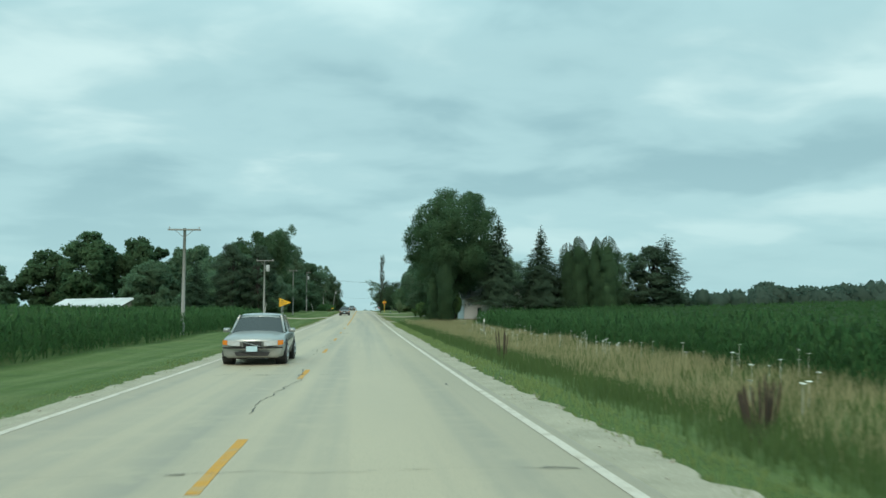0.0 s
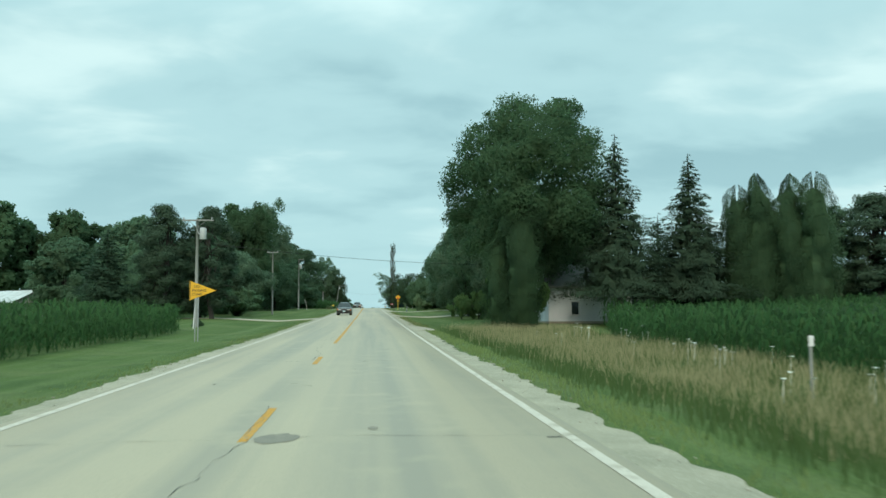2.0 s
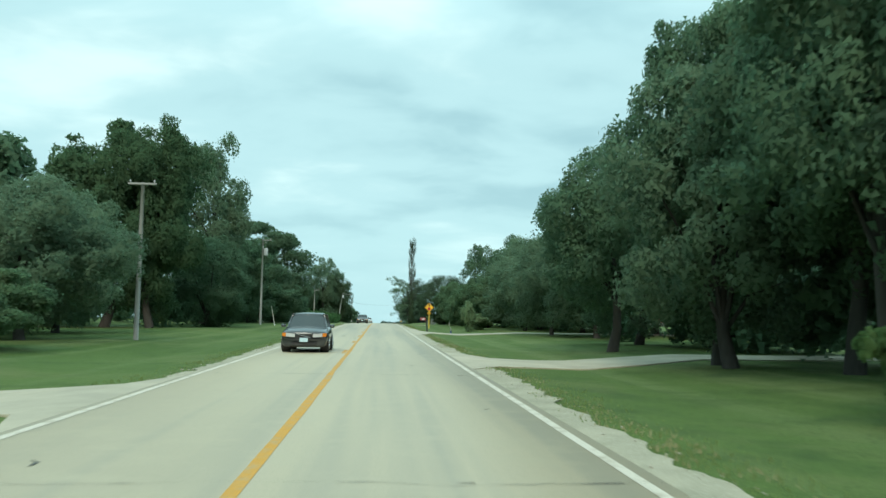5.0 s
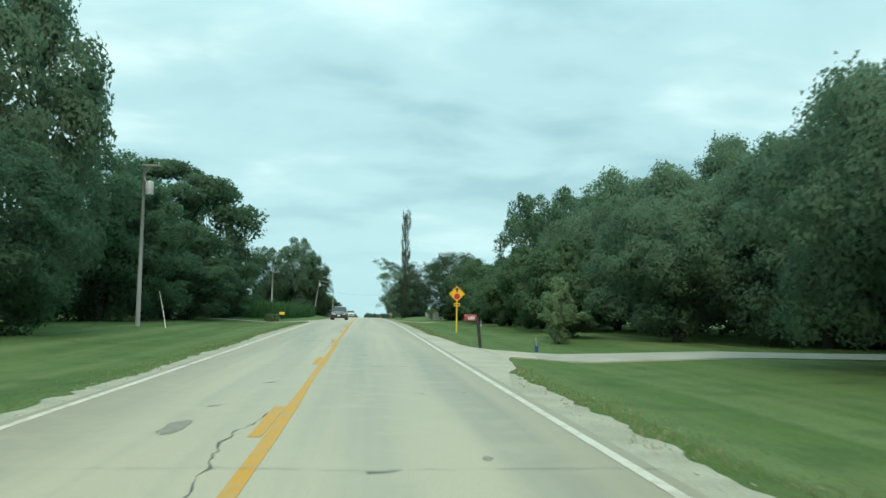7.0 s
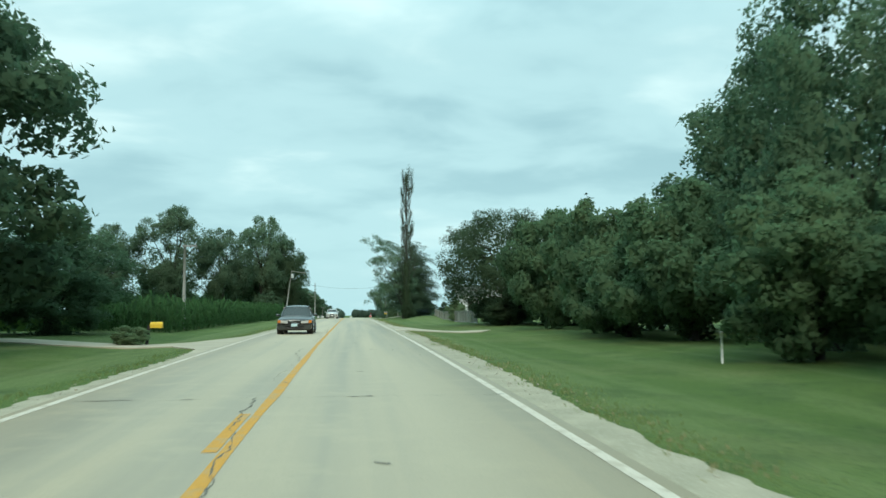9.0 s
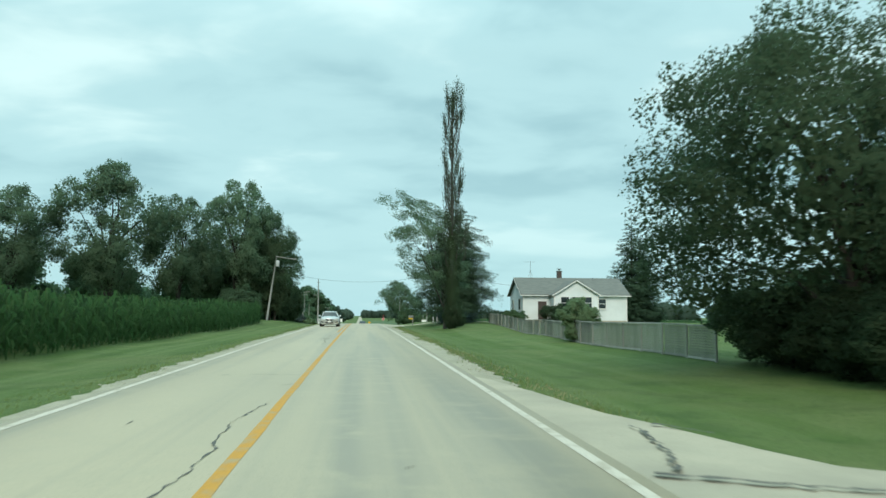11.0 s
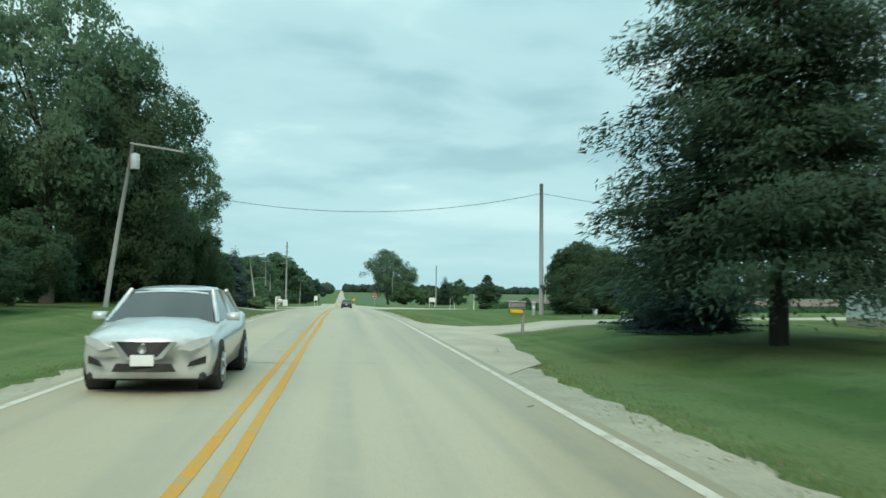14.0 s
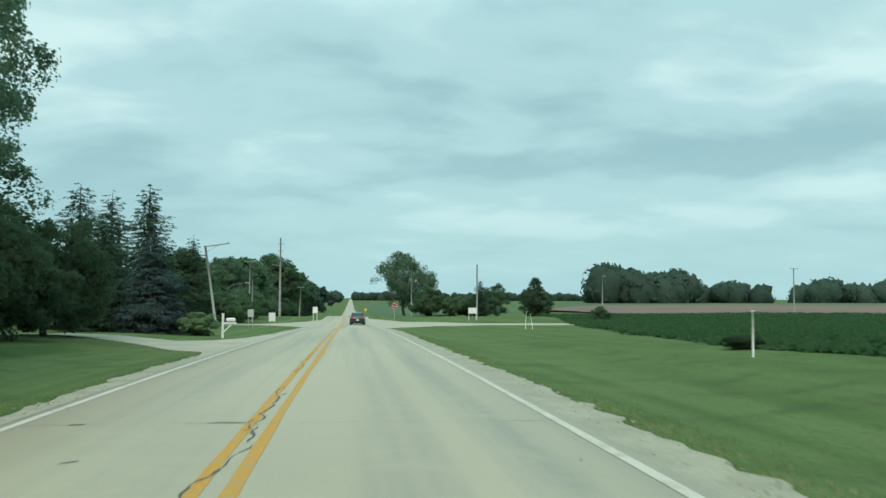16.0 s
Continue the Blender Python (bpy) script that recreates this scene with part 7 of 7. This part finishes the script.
barn(110, 440, 34, 10, 3.6, 5.9, "fence", "dull_red", "long low barn with a faded red roof beyond the lots")
barn(40, 200.5, 9, 6, 2.6, 4.0, "red", "shingle", "small dark red outbuilding behind the trees")


# ---------- fences ----------
def lattice_mesh(w, h):
    """Crossed diagonal laths clipped to a panel, in the plane y=0."""
    out = []
    for s, yy in ((1, -0.006), (-1, 0.006)):
        c = -h
        while c < w:
            a0, a1 = max(c, 0), min(c + h, w)
            if a1 - a0 > 0.03:
                z0, z1 = a0 - c, a1 - c
                if s < 0:
                    z0, z1 = h - z0, h - z1
                k = 0.034
                out.append((np.array([(a0 - k, yy - 0.005, z0), (a0 + k, yy - 0.005, z0), (a1 + k, yy - 0.005, z1), (a1 - k, yy - 0.005, z1), (a0 - k, yy + 0.005, z0), (a0 + k, yy + 0.005, z0), (a1 + k, yy + 0.005, z1), (a1 - k, yy + 0.005, z1)]), [(0, 1, 2, 3), (7, 6, 5, 4), (0, 4, 5, 1), (1, 5, 6, 2), (2, 6, 7, 3), (3, 7, 4, 0)]))
            c += 0.17
    return build_mesh("lattice", *join_arrays(out), "fence")


def fences():
    line = [(10.9, 284.6), (11.0, 301.0), (11.7, 320.0), (12.4, 338.0), (13.6, 350.0)]
    p = np.array(line)
    s = np.concatenate([[0], np.cumsum(np.hypot(*np.diff(p, axis=0).T))])
    w, h = 2.4, 1.12
    me = lattice_mesh(w - 0.1, h - 0.1)
    r = rand(5)
    n = int(s[-1] // w)
    for i in range(n):
        a, b = [np.array([np.interp(q, s, p[:, 0]), np.interp(q, s, p[:, 1])]) for q in (i * w, (i + 1) * w)]
        turn = math.degrees(math.atan2(*(b - a)[::-1]))
        ob = thing("fence_panel", "weathered grey lattice fence panel", "fence", a[0], a[1], turn=turn + r.normal() * 0.6, group="garden fence", scale=(1, 1, 1.0 if a[1] < 303 else 0.88))
        part("post", box("post", (0.07, 0.07, h + 0.06), "fence", (0, 0.03, (h + 0.06) / 2 - 0.05), 0.01), ob)
        part("rail", box("rail", (w, 0.05, 0.07), "fence", (w / 2, 0.03, h), 0.008), ob)
        part("rail", box("rail", (w, 0.05, 0.07), "fence", (w / 2, 0.03, 0.06), 0.008), ob)
        tagged(part("lattice", me, ob, at=pose(0.05, 0, 0.05)), kind="stuff")


fences()


def barrel(x, y):
    ob = thing("barrel", "blue plastic barrel beside the drive", "barrel", x, y)
    part("drum", tube("drum", [(0, 0, 0), (0, 0, 0.3), (0, 0, 0.6), (0, 0, 0.88)], [0.27, 0.3, 0.3, 0.27], "blue_bin", 14), ob)
    part("rim", tube("rim", [(0, 0, 0.86), (0, 0, 0.91)], [0.285, 0.285], "black", 14), ob)


barrel(22.4, 193.8)


# ---------- vehicles ----------
def loft(name, sections, mat, smooth=True, close=True):
    """A skin over loops of equal length."""
    n = len(sections[0])
    v = np.concatenate([np.asarray(s, float) for s in sections])
    f = []
    for i in range(len(sections) - 1):
        for j in range(n):
            k = (j + 1) % n
            f.append((i * n + j, (i + 1) * n + j, (i + 1) * n + k, i * n + k))
    if close:
        f.append(tuple(range(n)))
        f.append(tuple(reversed(range((len(sections) - 1) * n, len(sections) * n))))
    return recalc(build_mesh(name, v, f, mat, smooth))


def body_loop(x, half, low, belt, crown, bend=0.0):
    """One cross-section of a car's lower body at x: rounded sill, bulging flank, shoulder and bonnet."""
    right = [(half * 0.80, low), (half * 0.94, low + 0.06), (half * 0.995, low + (belt - low) * 0.45), (half, low + (belt - low) * 0.62), (half * 0.965, belt - 0.05), (half * 0.90, belt), (half * 0.55, belt + crown * 0.8), (0.0, belt + crown)]
    pts = right + [(-a, b) for a, b in reversed(right[:-1])]
    return [(x + bend * abs(a / half) ** 2.2, a, b) for a, b in pts]


def slab(name, q, mat, t=0.012):
    """A thin plate over four corners."""
    q = np.array(q, float)
    nrm = np.cross(q[1] - q[0], q[3] - q[0])
    nrm /= np.linalg.norm(nrm)
    v = np.concatenate([q - nrm * t / 2, q + nrm * t / 2])
    return recalc(build_mesh(name, v, [(0, 1, 2, 3), (7, 6, 5, 4), (0, 4, 5, 1), (1, 5, 6, 2), (2, 6, 7, 3), (3, 7, 4, 0)], mat))


def roof_and_glass(ob, col, z0, z1, b0, b1, rx0, rx1, bh, rh, hw):
    """The upper body of a car: roof skin, screens, side windows, pillars, mirrors, dark seats within."""
    sec = []
    for xx, dz, k in ((rx0 - 0.05, -0.06, 0.95), (rx0 + 0.2, -0.01, 1.0), ((rx0 + rx1) / 2, 0.03, 1.0), (rx1 - 0.25, -0.01, 0.98), (rx1 + 0.05, -0.07, 0.93)):
        h = rh * k
        sec.append([(xx, -h, z1 + dz - 0.06), (xx, -h * 0.93, z1 + dz - 0.02), (xx, -h * 0.5, z1 + dz + 0.005), (xx, 0, z1 + dz + 0.014), (xx, h * 0.5, z1 + dz + 0.005), (xx, h * 0.93, z1 + dz - 0.02), (xx, h, z1 + dz - 0.06), (xx, 0, z1 + dz - 0.08)])
    part("roof", loft("roof", sec, col), ob)
    zt = z1 - 0.05
    bow = [[(b0 + 0.16 * (y / bh) ** 2, y * 0.95, z0) for y in np.linspace(-bh, bh, 7)], [(rx0 + 0.06 * (y / bh) ** 2, y * 0.93 * rh / bh, zt + 0.015) for y in np.linspace(-bh, bh, 7)]]
    v = np.array(bow[0] + bow[1])
    f = [(k, k + 1, k + 8, k + 7) for k in range(6)]
    part("windscreen", recalc(build_mesh("windscreen", v, f, "glass", True)), ob, "dark reflecting windscreen")
    part("rear_window", slab("rear_window", [(b1, bh * 0.9, z0), (b1, -bh * 0.9, z0), (rx1, -rh * 0.9, zt + 0.02), (rx1, rh * 0.9, zt + 0.02)], "glass"), ob)
    mid = (rx0 + rx1) / 2 + 0.05
    for s in (-1, 1):
        part("side_window", slab("side_window", [(b0 + 0.4, s * bh, z0), (mid, s * bh, z0), (mid, s * rh, zt), (rx0 + 0.1, s * rh, zt)], "glass"), ob)
        part("side_window", slab("side_window", [(mid + 0.08, s * bh, z0), (b1 - 0.3, s * bh, z0), (rx1 - 0.06, s * rh, zt), (mid + 0.08, s * rh, zt)], "glass"), ob)
        for xa, xb in ((b0 + 0.2, rx0 + 0.04), (mid + 0.04, mid + 0.04), (b1 - 0.12, rx1 - 0.02)):
            part("pillar", tube("pillar", [(xa, s * bh, z0 - 0.03), (xb, s * rh, zt + 0.01)], 0.042, col, 6), ob)
        mir = part("mirror", loft("mirror", [[(b0 + 0.52 + dx, s * (hw - 0.02 + dy), z0 + 0.06 + dz) for dx, dz in ((-0.05, -0.05), (0.06, -0.06), (0.07, 0.07), (-0.02, 0.06))] for dy in (0.0, 0.1, 0.19)], col), ob)
    core = [[(b0 + 0.25, -bh * 0.8, z0 - 0.1), (b0 + 0.25, bh * 0.8, z0 - 0.1), (b0 + 0.3, bh * 0.8, z0), (b0 + 0.3, -bh * 0.8, z0)], [(rx0, -rh * 0.8, z0 - 0.1), (rx0, rh * 0.8, z0 - 0.1), (rx0 + 0.2, rh * 0.8, zt - 0.14), (rx0 + 0.2, -rh * 0.8, zt - 0.14)], [(rx1, -rh * 0.8, z0 - 0.1), (rx1, rh * 0.8, z0 - 0.1), (rx1 - 0.15, rh * 0.8, zt - 0.12), (rx1 - 0.15, -rh * 0.8, zt - 0.12)], [(b1 - 0.15, -bh * 0.8, z0 - 0.1), (b1 - 0.15, bh * 0.8, z0 - 0.1), (b1 - 0.2, bh * 0.8, z0), (b1 - 0.2, -bh * 0.8, z0)]]
    part("interior", loft("interior", core, "black", False), ob, "dark seats and dashboard")


def wheels(ob, L, hw, front, back, r=0.32):
    wv, wf = tube_arrays([(0, -0.11, 0), (0, -0.085, 0), (0, 0.085, 0), (0, 0.11, 0)], [r - 0.04, r, r, r - 0.04], 22)
    tyre = build_mesh("tyre", wv, wf, "rubber", False)
    rv, rf = join_arrays([tube_arrays([(0, -0.122, 0), (0, -0.10, 0)], [0.07, 0.07], 10)] + [tube_arrays([(0, -0.118, 0), (0.2 * math.cos(a), -0.116, 0.2 * math.sin(a))], [0.035, 0.03], 5) for a in np.linspace(0, 6.283, 6)[:5]] + [tube_arrays([(0, -0.113, 0), (0, -0.09, 0)], [0.225, 0.225], 16)])
    rim = build_mesh("rim", rv, rf, "steel", False)
    for wx in (-L + front, L - back):
        for s in (-1, 1):
            part("wheel_arch", tube("wheel_arch", [(wx, s * (hw - 0.30), r + 0.03), (wx, s * (hw + 0.004), r + 0.03)], r + 0.05, "black", 20, False), ob)
            wh = part("wheel", tyre, ob, at=pose(wx, s * (hw - 0.085), r, 0, 0, 0 if s < 0 else 180))
            part("rim", rim, wh)


def front_sheet(name, outline, x_nose, half, mat, nose=0.24, thick=0.05):
    """A plate wrapped on the rounded nose: outline in (y, z), bent back towards the sides."""
    fine = []
    for (y0, za), (y1, zb) in zip(outline, outline[1:] + outline[:1]):
        k = max(1, int(abs(y1 - y0) / 0.12))
        fine += [(y0 + (y1 - y0) * q / k, za + (zb - za) * q / k) for q in range(k)]
    ring = [(x_nose + nose * (abs(y) / half / 0.9) ** 2.2, y, z) for y, z in fine]
    back = [(x + thick, y, z) for x, y, z in ring]
    n = len(ring)
    f = [tuple(range(n)), tuple(reversed(range(n, 2 * n)))] + [(k, n + k, n + (k + 1) % n, (k + 1) % n) for k in range(n)]
    return recalc(build_mesh(name, ring + back, f, mat))


def car(x, y, turn, col, label, tall=0.0, long=4.6, wide=1.8, hatch=False, modern=False):
    """A car whose front points along its own -x."""
    ob = thing("car", label, "car", x, y, float(ground_z(x, y)) if x > 5 else float(road_z(y)) + 0.004, turn)
    L, hw = long / 2, wide / 2
    if modern:
        st = [(-L, 0.90, 0.30, 0.66, 0.02, 0.34), (-L + 0.03, 0.93, 0.22, 0.73, 0.04, 0.33), (-L + 0.12, 0.96, 0.19, 0.77, 0.06, 0.30), (-L + 0.36, 0.99, 0.19, 0.81, 0.10, 0.2), (-L + 0.8, 1.0, 0.19, 0.87, 0.13, 0.05), (-L + 1.25, 1.0, 0.19, 0.93, 0.1, 0), (0, 1.0, 0.2, 0.96, 0.04, 0), (L - 1.2, 1.0, 0.2, 0.99, 0.05, 0), (L - 0.45, 0.97, 0.22, 1.02, 0.06, 0), (L - 0.1, 0.9, 0.28, 0.96, 0.05, -0.1), (L, 0.84, 0.36, 0.82, 0.02, -0.18)]
    else:
        st = [(-L, 0.90, 0.28, 0.66, 0.015, 0.24), (-L + 0.03, 0.94, 0.22, 0.71, 0.03, 0.23), (-L + 0.12, 0.97, 0.2, 0.735, 0.05, 0.2), (-L + 0.36, 0.99, 0.19, 0.77, 0.08, 0.12), (-L + 0.8, 1.0, 0.19, 0.81, 0.10, 0.02), (-L + 1.25, 1.0, 0.19, 0.87, 0.09, 0), (0, 1.0, 0.2, 0.91, 0.04, 0), (L - 1.2, 1.0, 0.2, 0.94, 0.05, 0), (L - 0.45, 0.98, 0.22, 0.96, 0.06, 0), (L - 0.1, 0.93, 0.28, 0.9, 0.05, -0.08), (L, 0.86, 0.36, 0.78, 0.02, -0.14)]
    nose = 0.34 if modern else 0.24
    part("body", loft("body", [body_loop(a, hw * b, c, d + tall * 0.4, e, g) for a, b, c, d, e, g in st], col), ob)
    z0, z1 = (0.955 if modern else 0.90) + tall * 0.4, 1.44 + tall
    rear = L - 0.35 if hatch else L - (0.6 if modern else 0.75)
    rx1 = rear - (0.25 if hatch else 0.75)
    b0, rx0 = (-L + 1.02, -L + 1.9) if modern else (-L + 1.2, -L + 1.98)
    roof_and_glass(ob, col, z0, z1, b0, rear, rx0, rx1, hw * 0.87, hw * (0.68 if modern else 0.7), hw)
    zf = (0.62 if modern else 0.6) + tall * 0.3
    if modern:
        part("grille", front_sheet("grille", [(-0.36, zf + 0.1), (0.36, zf + 0.1), (0.2, zf - 0.1), (-0.2, zf - 0.1)], -L - 0.012, hw, "black", nose), ob, "black trapezoid grille")
        for s in (-1, 1):
            part("grille_trim", front_sheet("grille_trim", [(s * 0.36, zf + 0.1), (s * 0.43, zf + 0.1), (s * 0.25, zf - 0.13), (s * 0.19, zf - 0.1)], -L - 0.02, hw, "steel", nose), ob, "chrome side of the grille")
            part("headlight", front_sheet("headlight", [(s * 0.44, zf + 0.01), (s * 0.62, zf + 0.12), (s * hw * 0.93, zf + 0.17), (s * hw * 0.9, zf + 0.06), (s * 0.6, zf - 0.03)], -L - 0.03, hw, "lens", nose), ob, "swept clear headlight")
            part("fog_recess", front_sheet("fog_recess", [(s * 0.56, 0.38), (s * hw * 0.86, 0.42), (s * hw * 0.86, 0.52), (s * 0.6, 0.45)], -L - 0.02, hw, "black", nose), ob)
        part("badge", tube("badge", [(-L - 0.035, 0, zf), (-L - 0.02, 0, zf)], 0.06, "steel", 12), ob)
        part("grille_trim", front_sheet("grille_trim", [(-0.25, zf - 0.1), (0.25, zf - 0.1), (0.2, zf - 0.14), (-0.2, zf - 0.14)], -L - 0.02, hw, "steel", nose), ob)
        part("air_intake", front_sheet("air_intake", [(-0.36, 0.43), (0.36, 0.43), (0.42, 0.32), (-0.42, 0.32)], -L - 0.006, hw, "black", nose), ob)
        part("number_plate", box("number_plate", (0.015, 0.31, 0.15), "white", (-L - 0.035, 0, 0.48), 0.004), ob)
    else:
        part("grille", front_sheet("grille", [(-0.27, zf + 0.07), (0.27, zf + 0.07), (0.24, zf - 0.09), (-0.24, zf - 0.09)], -L - 0.012, hw, "black", nose), ob)
        part("grille_frame", front_sheet("grille_frame", [(-0.29, zf + 0.09), (0.29, zf + 0.09), (0.29, zf + 0.07), (-0.29, zf + 0.07)], -L - 0.022, hw, "steel", nose), ob)
        part("grille_bar", box("grille_bar", (0.02, 0.5, 0.016), "steel", (-L - 0.03, 0, zf - 0.01), 0.004, (15, 0, 0)), ob)
        for s in (-1, 1):
            lamp = part("headlight", front_sheet("headlight", [(s * 0.33, zf - 0.06), (s * 0.34, zf + 0.07), (s * hw * 0.78, zf + 0.1), (s * hw * 0.78, zf - 0.04)], -L - 0.02, hw, "lens", nose), ob, "clear headlight")
            part("indicator", front_sheet("indicator", [(s * hw * 0.79, zf - 0.04), (s * hw * 0.79, zf + 0.1), (s * hw * 0.95, zf + 0.1), (s * hw * 0.95, zf - 0.02)], -L - 0.02, hw, "amber", nose), lamp)
        part("bumper_strip", front_sheet("bumper_strip", [(-hw * 0.93, 0.47), (hw * 0.93, 0.47), (hw * 0.93, 0.51), (-hw * 0.93, 0.51)], -L - 0.012, hw, "black", nose), ob)
        part("air_intake", front_sheet("air_intake", [(-0.5, 0.37), (0.5, 0.37), (0.44, 0.26), (-0.44, 0.26)], -L - 0.008, hw, "black", nose), ob)
        part("number_plate", box("number_plate", (0.015, 0.31, 0.15), "plate", (-L - 0.035, 0, 0.46), 0.004), ob)
    for s in (-1, 1):
        part("tail_light", box("tail_light", (0.1, 0.34, 0.15), "tail", (L - 0.05, s * hw * 0.7, 0.78 + tall * 0.4), 0.03, (0, 0, s * 14)), ob, "red tail light")
    part("rear_plate", box("rear_plate", (0.015, 0.31, 0.15), "plate", (L + 0.012, 0, 0.62), 0.004), ob)
    wheels(ob, L, hw, 0.92, 0.98)
    part("underbody", box("underbody", (long - 0.5, wide - 0.25, 0.12), "black", (0, 0, 0.24), 0.03), ob)
    return ob


LANE_IN, LANE_OUT = -3.05, 0.35
car(LANE_IN - 0.1, 24.5 + 2.3, 90, "silver", "silver sedan driving in the oncoming lane")
car(LANE_IN, 148 + 2.2, 90, "charcoal", "charcoal hatchback driving in the oncoming lane", 0.06, 4.3, 1.76, True)
car(LANE_IN, 256.5, 90, "charcoal", "dark sedan driving in the oncoming lane")
car(22.0, 197.2, 82, "dark_red", "red car parked in the shade under the trees")
car(LANE_IN - 0.1, 341.9 + 2.35, 90, "pale_silver", "pale silver sedan driving in the oncoming lane", 0.02, 4.8, 1.83, modern=True)
car(LANE_OUT, 479, -90, "navy", "black sedan seen from behind in the near lane", 0.0, 4.7, 1.8)
